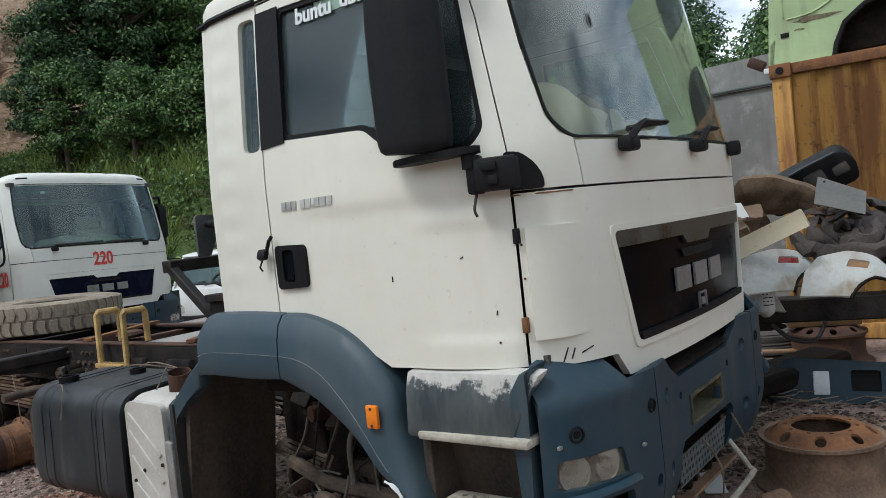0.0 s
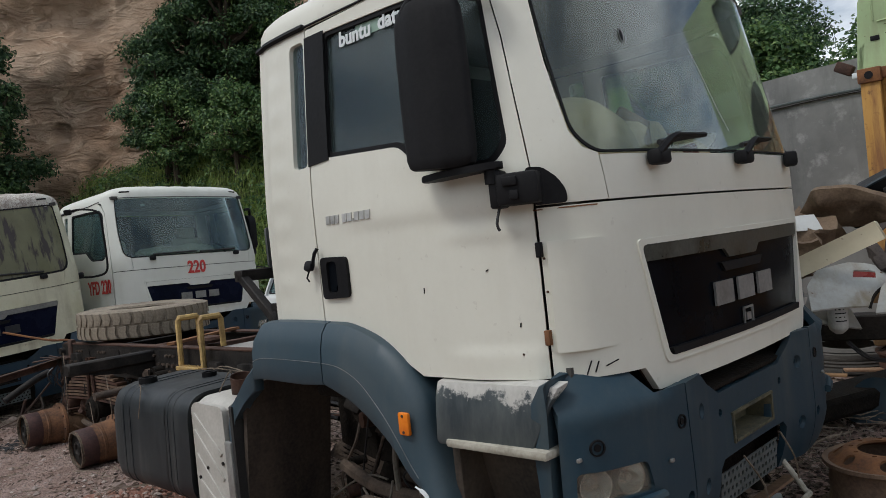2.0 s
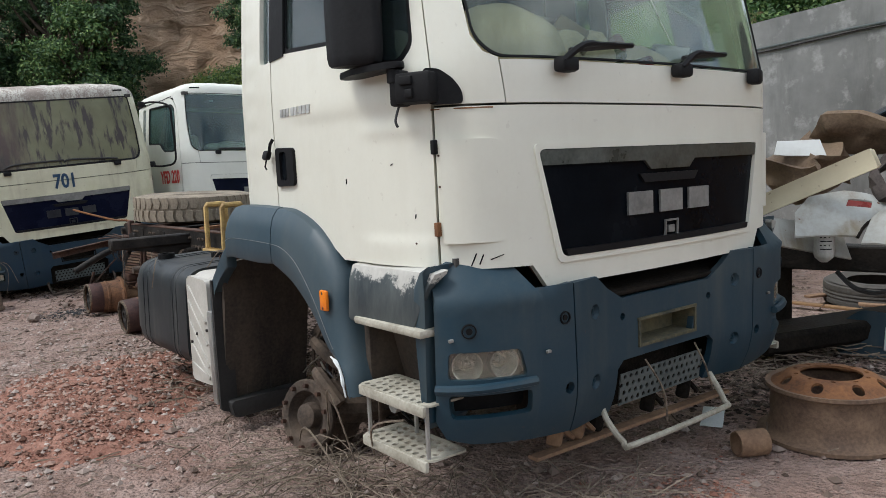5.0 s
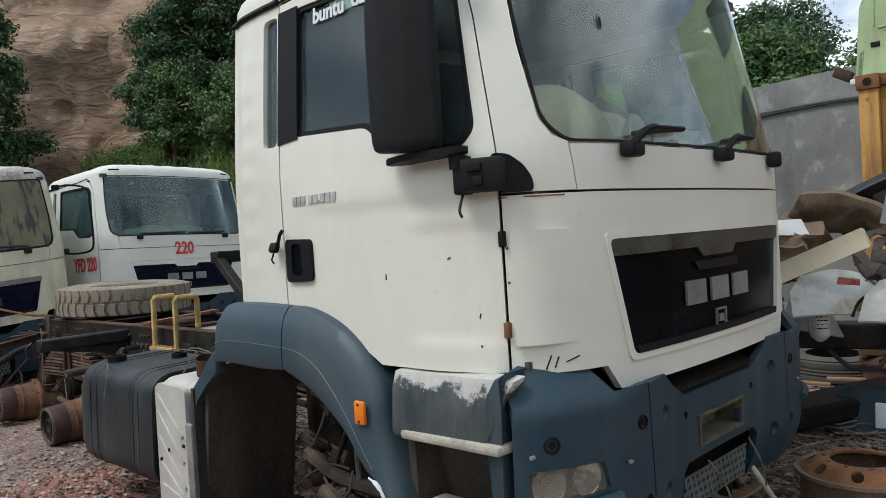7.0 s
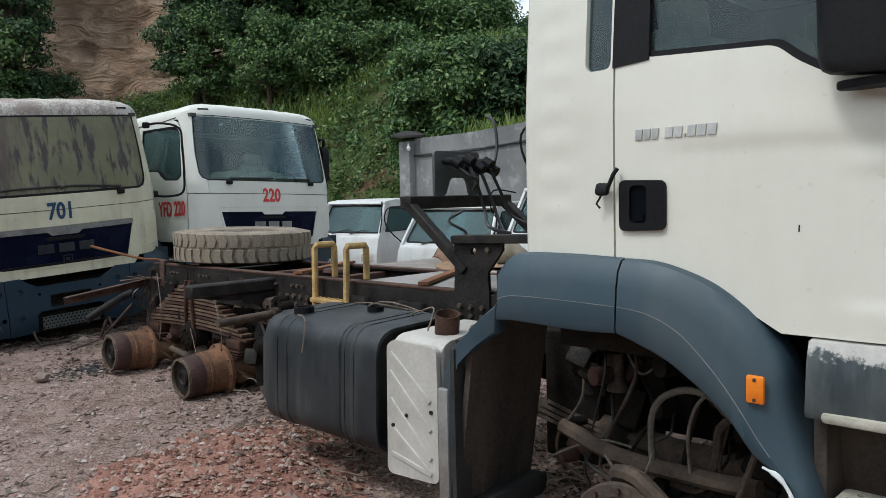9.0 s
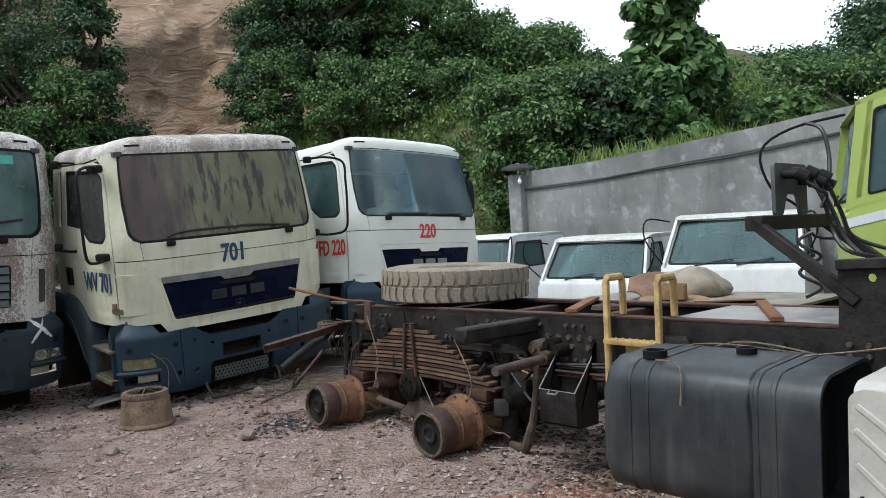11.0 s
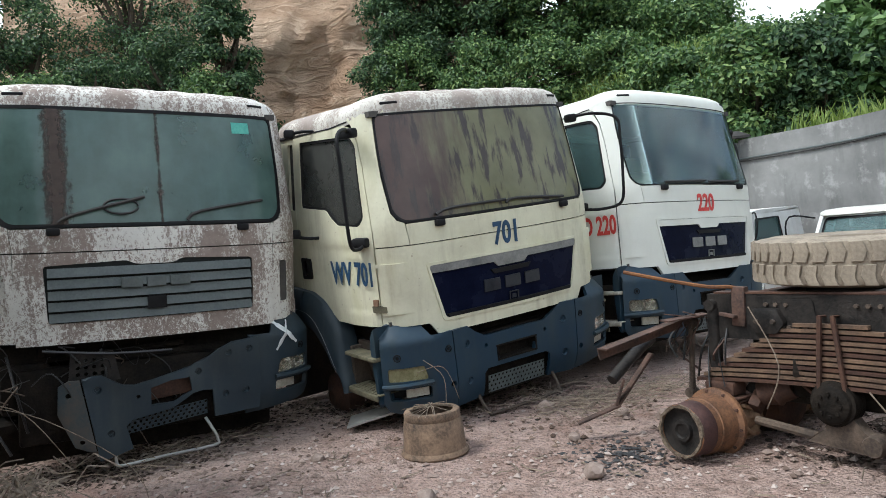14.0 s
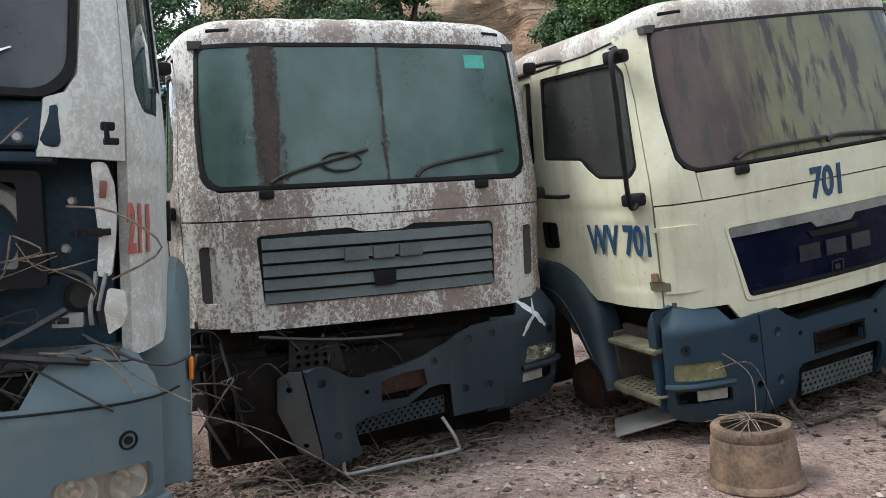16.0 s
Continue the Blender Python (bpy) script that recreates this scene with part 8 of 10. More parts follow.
part("dangling_hose", bm, WIRE, TD)


def mud_mat(at, wide, thin, low=(.034, .026, .023), high=(.105, .078, .066)):
    """A ragged film of dried mud that ran down round one line."""
    n = Nodes("dried_mud_film")
    sep = n.t.nodes.new("ShaderNodeSeparateXYZ")
    n.link(n.co.outputs["Object"], sep.inputs["Vector"])
    off = n.math("DIVIDE", n.math("ABSOLUTE", n.math("SUBTRACT", sep.outputs["X"], at * .98), 0.0), wide)
    rag = n.math("ADD", n.math("MULTIPLY", n.noise(26.0, 6.0, 0.7, (1.0, 1.0, 0.12)), 0.9), n.math("MULTIPLY", n.noise(34.0, 5.0, 0.7), 0.7))
    k = n.ramp(n.math("SUBTRACT", n.math("SUBTRACT", rag, thin), n.math("MULTIPLY", off, 0.55)), 0.30, 0.62, 0.0, 0.85)
    n.done(n.mix(n.noise(30.0, 4.0), rgb(*low), rgb(*high)), 0.85)
    tr = n.t.nodes.new("ShaderNodeBsdfTransparent")
    ms = n.t.nodes.new("ShaderNodeMixShader")
    n.link(k, ms.inputs["Fac"])
    n.link(tr.outputs["BSDF"], ms.inputs[1])
    n.link(n.p.outputs["BSDF"], ms.inputs[2])
    n.link(ms.outputs["Shader"], n.t.nodes["Material Output"].inputs["Surface"])
    return n.mat


def d_details():
    T = TD
    # twisted middle of the bumper: its torn left end hangs low and forward
    def hang(u, v, d):
        back = .9 * max(0.0, -.47 - u) + .25 * max(0.0, u - .45) ** 2
        crease = .018 * math.sin((u * 1.3 + v) * 7.0) + .012 * noise.noise((u * 5, v * 5, 2))
        return Vector((u, -.015 + back + .10 * (u + .2) * .5 + crease + .16 * max(0.0, .42 - v) ** 1.5 + d, v))
    slot = [(-.07, .68), (.06, .715), (.19, .715), (.205, .62), (.15, .60), (.08, .565), (-.07, .56)]
    dims = [(-.40, .71), (-.33, .41), (-.15, .63), (.46, .86), (.61, .87), (.44, .56), (.59, .57), (.25, .745)]
    bm = B()
    sheet(bm, [(-.49, .785), (-.43, .80), (-.37, .80), (-.24, .72), (-.17, .71), (.02, .75), (.20, .785), (.33, .84), (.40, .89), (.49, .93), (.69, .945), (.70, .55), (.69, .42), (.52, .41), (.36, .41), (.35, .60), (.28, .61), (.21, .60), (.08, .53), (-.05, .50), (-.19, .475), (-.23, .44), (-.19, .28), (-.40, .24)], [slot] + [oval(u, v, .024 if abs(u) > .2 else .014, n=10) for u, v in dims], hang, .028, .04)
    c = part("bumper_centre", bm, BLUE_BLACK, T, "twisted dark middle of the torn bumper")
    for u, v in dims:
        if abs(u) > .2:
            bm = B()
            p, q = hang(u, v, 0), hang(u, v, -.05)
            m = (q - p).to_track_quat("Z", "Y").to_matrix().to_4x4()
            m.translation = p
            lathe(bm, [(.0, -.020), (.010, -.020), (.012, -.014), (.020, -.014), (.026, .001)], m, 12)
            part("bolt_recess", bm, BLUE_BLACK, c)
    bm = B()
    sheet(bm, [(-.50, .78), (-.56, .775), (-.62, .735), (-.63, .55), (-.54, .34), (-.42, .31)], [oval(-.565, .68, .018, n=8), oval(-.50, .38, .016, n=8)], hang, .02, .05)
    part("torn_bumper_edge", bm, paint("scuffed_slate_flange", (.030, .050, .060), (.16, .10, .06), .55, .3, chips=.6, rough=.6), c, "scuffed torn flange of the hanging bumper")
    bm = B()
    perforated_plate(bm, .53, .10, 4, 14, lambda u, v, d: Vector((.05 + u, .055 + d, .45 + v + .115 * u)), .010)
    part("step_plate", bm, BLUE_BLACK, c, "perforated front step plate")
    bm = B()
    box(bm, (.06, .13, .64), (.34, .10, .12), (0, -5, 0), .01)
    part("slot_back", bm, RUST_DARK, c)
    bm = B()
    tube(bm, [(.30, .06, .40), (.35, .0, .30), (.365, -.01, .25), (.34, -.02, .215), (.0, -.02, .20), (-.26, -.02, .185), (-.30, -.01, .20), (-.30, .0, .26)], .011, 8, 3)
    part("step_bar", bm, STEEL, c, "bent grey tube step bar")
    # white cross sprayed on the corner
    for a, b in (((.98, 1.02), (.84, .82)), ((.85, 1.03), (1.02, .86))):
        bm = B()
        n = 7
        pts = [(a[0] + (b[0] - a[0]) * i / n, a[1] + (b[1] - a[1]) * i / n) for i in range(n + 1)]
        tube(bm, [bumper_at(u, z, -.004) for u, z in pts], [.012, .02, .018, .02, .012], 6, 2, .35)
        part("spray_mark", bm, PALE_INK, T, "white sprayed cross stroke")
    bm = B()
    sheet(bm, [(.62, 2.42), (.76, 2.42), (.76, 2.50), (.62, 2.50)], [], lambda u, v, d: cab_at(u, v, d - .0), .002, .1)
    part("windscreen_sticker", bm, TEAL_STICKER, T, "teal permit sticker")
    bm = B()
    sheet(bm, [(.66, 1.98), (.84, 1.99), (.84, 2.02), (.66, 2.01)], [], lambda u, v, d: cab_at(u, v, d + .02), .002, .1)
    part("paper_strip", bm, PALE_INK, T)
    for u, w, thin in ((-.585, .085, 0.0), (.06, .035, .28)):
        bm = B()
        sheet(bm, [(u - w * 1.5, 2.54), (u + w * 1.5, 2.54), (u + w * 1.5, 1.79), (u - w * 1.5, 1.79)], [], lambda a, b, d: cab_at(a, b, d - .004), .0006, .08)
        part("mud_streak", bm, mud_mat(u, w, thin), T, "dried brown mud streak down the glass")
    bm = B()
    tube(bm, [cab_at(.30, 1.95, .05), cab_at(.70, 2.30, .05)], .008, 5)
    part("inner_rod", bm, BLACK, T)
    mirror_arm(T, 1)
    a = mirror_arm(T, -1)
    bm = B()
    prism(bm, rounded([(-.07, -.20), (.07, -.22), (.08, .2), (-.06, .22)], .05), lambda u, v, w: Vector((-1.34 + w, .08 + u, 2.02 + v)), -.04, .03, .015)
    part("mirror_head", bm, BLACK, a, "black oval mirror")
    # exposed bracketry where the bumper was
    # near-black block: the open engine bay's shade put into its colour
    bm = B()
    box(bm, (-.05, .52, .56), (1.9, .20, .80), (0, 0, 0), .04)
    part("engine_front", bm, OILY, T, "near-black block for the shaded engine bay behind the torn bumper")
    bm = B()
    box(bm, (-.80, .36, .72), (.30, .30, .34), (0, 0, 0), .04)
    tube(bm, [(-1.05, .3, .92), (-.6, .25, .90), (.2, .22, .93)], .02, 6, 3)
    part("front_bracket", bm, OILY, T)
    bm = B()
    holes = [oval(-.50 + .05 * i, .86 + .045 * j, .014, n=8) for i in range(4) for j in range(3)]
    sheet(bm, [(-.56, .80), (-.24, .80), (-.28, 1.0), (-.54, 1.0)], holes, lambda u, v, d: Vector((u, .10 + d, v - .06)), .008, .08)
    part("perforated_bracket", bm, DARK_STEEL, T)
    for pts in ([(-.9, .2, .95), (-.85, .1, .7), (-.8, .15, .45)], [(-.35, .15, .95), (-.33, .1, .8), (-.36, .12, .66)], [(-1.05, .3, .6), (-1.0, .1, .55), (-.9, .05, .35)], [(-.7, .1, .98), (-.3, .06, .93), (.1, .12, .9)]):
        bm = B()
        tube(bm, pts, .010, 5, 4)
        part("loose_cable", bm, WIRE, T)


d_details()


def cream_details():
    T = T701
    bm = B()
    sheet(bm, [(-1.00, 1.44), (-.91, 1.44), (-.91, 1.14), (-1.00, 1.14)], [], lambda a, b, d: cab_at(a, b, d - .003), .0006, .04)
    part("rust_streak", bm, mud_mat(-.955, .09, .02, (.36, .17, .045), (.52, .30, .11)), T, "orange rust streak below the corner seam")
    bm = B()
    sheet(bm, rounded([(-1.17, 1.20), (-1.06, 1.19), (-1.06, 1.145), (-1.165, 1.15)], .008), [], lambda a, b, d: cab_at(a, b, d - .022), .024, .04)
    br = part("corner_bracket", bm, MOSSY_DIM_CREAM, T, "stained bracket at the foot of the door seam")
    bm = B()
    sheet(bm, rounded([(-1.155, 1.245), (-1.12, 1.245), (-1.12, 1.198), (-1.155, 1.20)], .006), [], lambda a, b, d: cab_at(a, b, d - .026), .02, .04)
    part("bracket_cap", bm, RUST_DUSTY, br)
    bm = B()
    sheet(bm, rounded([(-1.135, 1.495), (-1.085, 1.495), (-1.085, 1.470), (-1.135, 1.470)], .01), [], lambda a, b, d: cab_at(a, b, d - .010), .010, .03)
    part("lock_cover", bm, CREAM_701, T)


cream_details()


def tangle(T, n, lo, hi, seed, name, mats, r=.004, droop=.25):
    """Loose wires and dry stems that hang between two corners of a box."""
    rt = random.Random(seed)
    for k in range(n):
        p = [rt.uniform(a, b) for a, b in zip(lo, hi)]
        pts = [p]
        for _ in range(3):
            q = pts[-1]
            pts.append([q[0] + rt.uniform(-.16, .16), q[1] + rt.uniform(-.06, .06), q[2] - droop * rt.uniform(-.3, .8)])
        bm = B()
        tube(bm, pts, r * rt.uniform(.6, 1.5), 5, 4)
        part(name, bm, mats[k % len(mats)], T)


tangle(TD, 26, (-1.05, .05, .70), (.1, .25, .98), 4, "loose_cable", (WIRE, WIRE, DIRT_IRON), .0035, .30)
tangle(TW, 30, (.15, .08, 1.02), (.95, .20, 1.18), 6, "loose_cable", (WIRE, TWIG, WIRE, DIRT_IRON), .0035, .12)
tangle(TW, 7, (.70, .12, 1.30), (.92, .18, 1.55), 8, "dry_stem", (TWIG,), .0022, .18)
rw = random.Random(21)
for k in range(16):
    bm = B()
    box(bm, (rw.uniform(-.2, .68), rw.uniform(.16, .30), rw.uniform(.62, 1.08)), (rw.uniform(.05, .16), rw.uniform(.05, .12), rw.uniform(.05, .15)), (rw.uniform(0, 40), rw.uniform(0, 40), rw.uniform(0, 40)), .014)
    part("engine_fitting", bm, (DIRT_IRON, OILY, RUST_DUSTY, OILY)[k % 4], TW)
for k in range(18):
    bm = B()
    box(bm, (rw.uniform(-1.05, .2), rw.uniform(.25, .42), rw.uniform(.45, .98)), (rw.uniform(.05, .2), rw.uniform(.05, .12), rw.uniform(.04, .14)), (rw.uniform(0, 40), rw.uniform(0, 40), rw.uniform(0, 40)), .012)
    part("engine_fitting", bm, (OILY, DARK_STEEL, DIRT_IRON)[k % 3], TD)
for x, z in ((.60, 1.66), (.70, 1.67), (.80, 1.665), (.90, 1.24), (.90, 1.50), (.88, 1.36)):
    bm = B()
    lathe(bm, [(0, .01), (.010, .01), (.016, 0)], pose(x, .136 if z > 1.6 else .322, z, 90, 0, 0), 8)
    part("bolt", bm, STEEL, TW)


def w_details():
    T = TW
    navy = plain("dark_blue_cab_steel", (.008, .020, .034), (.026, .048, .068), 4, .6, spec=.2)
    bm = B()
    box(bm, (0, .17, 1.70), (1.80, .06, .13), (-8, 0, 0), .02)
    part("cowl", bm, navy, T, "dark blue cowl below the windscreen")
    bm = B()
    box(bm, (0, .20, 1.615), (1.76, .10, .03), (0, 0, 0), .008)
    part("cowl_ledge", bm, navy, T)
    bm = B()
    box(bm, (0, .345, 1.36), (2.02, .04, .58), (0, 0, 0), .01)
    part("bulkhead", bm, plain("dark_blue_bulkhead", (.008, .020, .034), (.026, .048, .068), 4, .6, spec=.2), T, "dark blue bulkhead behind the missing panel")
    bm = B()
    sheet(bm, rounded([(.16, 1.59), (.84, 1.58), (.85, 1.26), (.16, 1.26)], .02), [rounded([(.22, 1.55), (.78, 1.55), (.78, 1.31), (.22, 1.31)], .02)], lambda u, v, d: Vector((u, .20 + d, v)), .05, .1)
    part("radiator_frame", bm, BLACK, T, "black radiator frame")
    bm = B()
    lathe(bm, [(.165, 0), (.165, .045), (.150, .06), (.118, .058), (.110, .03), (.110, .0)], pose(.66, .32, 1.40, 90, 0, 0), 28)
    part("fan_shroud", bm, plain("pale_dirty_shroud", (.13, .13, .12), (.26, .26, .235), 6, .7), T, "pale dirty fan shroud")
    bm = B()
    sheet(bm, rounded([(.966, 1.607), (1.003, 1.607), (1.022, 1.55), (1.027, 1.46), (1.02, 1.36), (1.011, 1.285), (.974, 1.285), (.980, 1.40), (.972, 1.475)], .012), [], lambda u, v, d: Vector((u, .215 + .012 * math.sin(v * 14) + d, v)), .035, .05)
    post = part("hinge_post", bm, FLAKED, T, "flaking white door post")
    bm = B()
    box(bm, (.996, .205, 1.53), (.018, .014, .050), (0, 4, 0), .004)
    part("reflector", bm, plain("dull_red_reflector", (.13, .035, .025), (.22, .075, .05), 20, .5), post, "dull red reflector")
    bm = B()
    tube(bm, [(.972, .205, 1.30), (.966, .20, 1.25), (.955, .20, 1.20), (.958, .20, 1.15)], .007, 6, 3)
    tube(bm, [(.998, .205, 1.295), (.985, .20, 1.24), (.975, .20, 1.19)], .006, 6, 3)
    part("seal_strip", bm, BADGE_GREY, post)
    bm = B()
    box(bm, (.962, .202, 1.409), (.105, .012, .020), (0, -2, 0), .003)
    for x in (.925, .945, .985):
        box(bm, (x, .198, 1.409), (.012, .014, .026), (0, 0, 0), .002)
    part("door_check", bm, BLACK, T, "black door check strap")
    bm = B()
    box(bm, (1.022, .10, 1.695), (.034, .03, .022), (0, 0, 12), .004)
    box(bm, (1.030, .10, 1.655), (.038, .03, .018), (0, 0, 12), .004)
    cyl(bm, (1.020, .085, 1.70), (1.022, .085, 1.65), .007, seg=8)
    part("hinge_block", bm, BLACK, T)
    bm = B()
    sheet(bm, rounded([(1.006, 1.255), (1.050, 1.245), (1.056, 1.188), (1.042, 1.150), (1.004, 1.126), (.996, 1.20)], .008), [], lambda u, v, d: Vector((u, .15 + .01 * math.sin(v * 40) + d, v)), .035, .04)
    part("door_corner", bm, FLAKED, T, "flaking white lower corner of the door opening")
    bm = B()
    sheet(bm, rounded([(.862, 1.150), (.862, 1.188), (.940, 1.188), (.940, 1.150)], .006), [rounded([(.874, 1.160), (.874, 1.178), (.905, 1.178), (.905, 1.160)], .004)], lambda u, v, d: Vector((u, .17 + d, v)), .03, .05)
    part("lamp_bracket", bm, BADGE_GREY, T)
    bm = B()
    lathe(bm, [(0, .03), (.03, .03), (.045, .015), (.05, 0)], pose(.92, .32, 1.22, 90, 0, 0), 16)
    part("rubber_stop", bm, RUBBER, T)
    for pts in ([(.3, .15, 1.15), (.6, .08, 1.12), (.80, .12, 1.08), (.95, .18, 1.05)], [(.15, .2, 1.3), (.5, .1, 1.1), (.75, .1, 1.06)], [(.85, .25, 1.3), (.95, .2, 1.28), (.98, .22, 1.15)], [(.4, .1, 1.02), (.7, .06, 1.1), (.9, .15, 1.2)]):
        bm = B()
        tube(bm, pts, .011, 5, 4)
        part("loose_cable", bm, WIRE, T)
    for a, b in (((.60, 1.90), (.76, 1.805)), ((.56, 1.79), (.80, 1.90))):
        bm = B()
        tube(bm, [cab_at(a[0] + (b[0] - a[0]) * k / 6, a[1] + (b[1] - a[1]) * k / 6, -.004) for k in range(7)], [.004, .009, .007, .009, .004], 6, 2, .3)
        part("spray_mark", bm, PALE_INK, T, "white sprayed cross stroke on the windscreen")
    bm = B()
    box(bm, (0, .15, .92), (1.2, .3, .10), (8, 0, 0), .03)
    box(bm, (.35, .2, .78), (.3, .2, .2), (0, 0, 0), .05)
    part("steering_gear", bm, RUST_DUSTY, T)
    bm = B()
    tube(bm, [bumper_at(u, .935 + .015 * (1.2 - u), -.002) for u in np.linspace(.62, 1.3, 10)], .004, 5)
    part("bumper_joint", bm, BLACK, T)


w_details()

# ---- light vehicles by the wall ----
def light_cab(m, label, mat, roof_mat, w=1.75, h=1.32, sill=.72, length=1.7, category="van", group="light vehicles by the wall", glass_mat=None, mirrors=True, stripe=None, rake=.30):
    """A forward-control cab standing on the ground without wheels: front to -y."""
    T = thing("light_truck", m, label, category, group)
    gm = glass_mat or GLASS_VAN
    hw = w / 2
    bm = B()
    prism(bm, rounded([(-.06, 0.0), (-.08, sill * .5), (0.0, sill), (length, sill), (length, 0.0)], [.02, .1, .06, .01, .01]), lambda u, v, x: Vector((x, u, v)), -hw, hw, .04, 3)
    part("lower_body", bm, mat, T)
    def front(u, v, d):
        k = (v - sill) / (h - sill)
        return Vector((u * (1 - .10 * k), .02 + rake * k + .06 * (u / hw) ** 2 + d, v))
    fw = hw * .93
    o = rounded([(-fw, sill + .03), (fw, sill + .03), (fw, h - .03), (-fw, h - .03)], .06)
    bm = B()
    sheet(bm, [(-hw, sill - .01), (hw, sill - .01), (hw, h + .02), (-hw, h + .02)], [o], front, .04, .1)
    part("windscreen_frame", bm, mat, T)
    bm = B()
    sheet(bm, shrink(o, -.01), [], lambda u, v, d: front(u, v, d + .012), .006, .12)
    part("windscreen", bm, gm, T)
    bm = B()
    sheet(bm, o, [shrink(o, .025)], lambda u, v, d: front(u, v, d + .004), .008, .1)
    part("windscreen_seal", bm, BLACK, T)
    bm = B()
    prism(bm, rounded([(rake - .03, h - .01), (rake + .02, h + .035), (rake + .25, h + .06), (length - .1, h + .06), (length, h + .03), (length, h - .01)], .02), lambda u, v, x: Vector((x * .9, u, v)), -hw, hw, .045, 3)
    part("roof", bm, roof_mat, T)
    for sg in (-1, 1):
        def side(u, v, d):
            k = max(0, (v - sill) / (h - sill))
            return Vector((sg * (hw * (1 - .10 * k) - d), u, v))
        win = rounded([(.16 + .02, sill + .05), (rake + .10, h - .06), (length * .60, h - .06), (length * .60, sill + .05)], .04)
        bm = B()
        sheet(bm, [(.01, sill - .02), (rake, h + .01), (length, h + .01), (length, sill - .02)], [win], side, .04, .12)
        dr = part("door_frame", bm, mat, T)
        bm = B()
        sheet(bm, shrink(win, -.01), [], lambda u, v, d: side(u, v, d + .02), .005, .2)
        part("side_window", bm, GLASS_TEAL if glass_mat is None else glass_mat, dr)
        bm = B()
        sheet(bm, win, [shrink(win, .018)], lambda u, v, d: side(u, v, d - .003), .012, .1)
        part("window_seal", bm, BLACK, dr)
        if mirrors:
            bm = B()
            tube(bm, [(sg * hw * .90, .22, h - .02), (sg * (hw + .14), -.06, h + .02), (sg * (hw + .16), -.10, h - .25), (sg * hw * .98, .05, sill + .05)], .011, 6, 4)
            part("mirror_arm", bm, BLACK, T)
    for x0, x1 in ((-.5, .05), (.1, .6)):
        bm = B()
        tube(bm, [front(x0 * hw, sill + .02, -.02), front((x0 + x1) / 2 * hw, sill + .07, -.02), front(x1 * hw, sill + .10, -.015)], .009, 5, 3)
        part("wiper_blade", bm, RUBBER, T)
    bm = B()
    box(bm, (0, length - .05, (h + sill) / 2), (w * .8, .04, h - sill))
    box(bm, (0, length / 2, sill - .03), (w * .9, length * .9, .04))
    part("cab_lining", bm, DARK_CLOTH, T)
    for x in (-.45, .45):
        bm = B()
        box(bm, (x, length * .62, sill + .16), (.42, .14, .44), (-8, 0, 0), .04)
        part("seat", bm, LINING, T)
    for sg in (-1, 1):
        bm = B()
        box(bm, (sg * hw * .72, -.07, sill * .45), (.28, .05, .14), (0, 0, 0), .03)
        part("headlight", bm, LAMP_GLASS, T)
    bm = B()
    box(bm, (0, -.09, sill * .18), (w * .96, .10, .16), (0, 0, 0), .03)
    part("bumper", bm, BLACK, T)
    if stripe:
        bm = B()
        box(bm, (hw + .003, length * .5, sill - .12), (.004, length, .07))
        part("side_stripe", bm, stripe, T, "pale stripe along the door")
    return T


light_cab(pose(-4.42, 13.4, 0, 0, 0, -27), "small white van without wheels beside the wall", VAN_WHITE, VAN_WHITE, 1.5, 1.25, .70, 2.1)
light_cab(pose(-2.46, 11.65, 0, 0, 0, -23), "small white pickup cab with a pale teal raked windscreen", VAN_WHITE, FLAKED, 1.6, 1.18, .62, 1.75, rake=.45)
light_cab(pose(-.68, 11.08, 0, 0, 0, -23), "white truck cab with a flaking roof and black wipers", VAN_WHITE, FLAKED, 1.8, 1.42, .78, 1.7, rake=.5)
GC = light_cab(pose(.0, 7.92, .06, 13, 0, -104), "lime green truck cab with a pale stripe, tipped nose down", LIME, LIME, 1.9, 2.20, 1.45, 1.9, "truck cab", "", GLASS_TEAL, mirrors=False, stripe=PALE_INK)
bm = B()
box(bm, (.93, .03, 1.28), (.03, .07, .12), (0, 0, 0), .01)
part("side_indicator", bm, RED_LENS, GC, "red and orange corner lamp")
bm = B()
prism(bm, rounded([(.25, .75), (.25, 1.22), (1.2, 1.22), (1.0, .75)], .08), lambda u, v, x: Vector((x, u, v)), .945, .958, .006)
part("door_panel", bm, LIME, GC)
bm = B()
tube(bm, [(.90, .20, 2.15), (1.0, -.20, 2.16), (1.05, -.45, 2.05), (1.05, -.45, 1.75), (1.0, -.30, 1.55), (.98, -.25, 1.30), (.95, .0, 1.22)], .011, 7, 4)
part("mirror_arm", bm, BLACK, GC, "long bent black mirror arm")


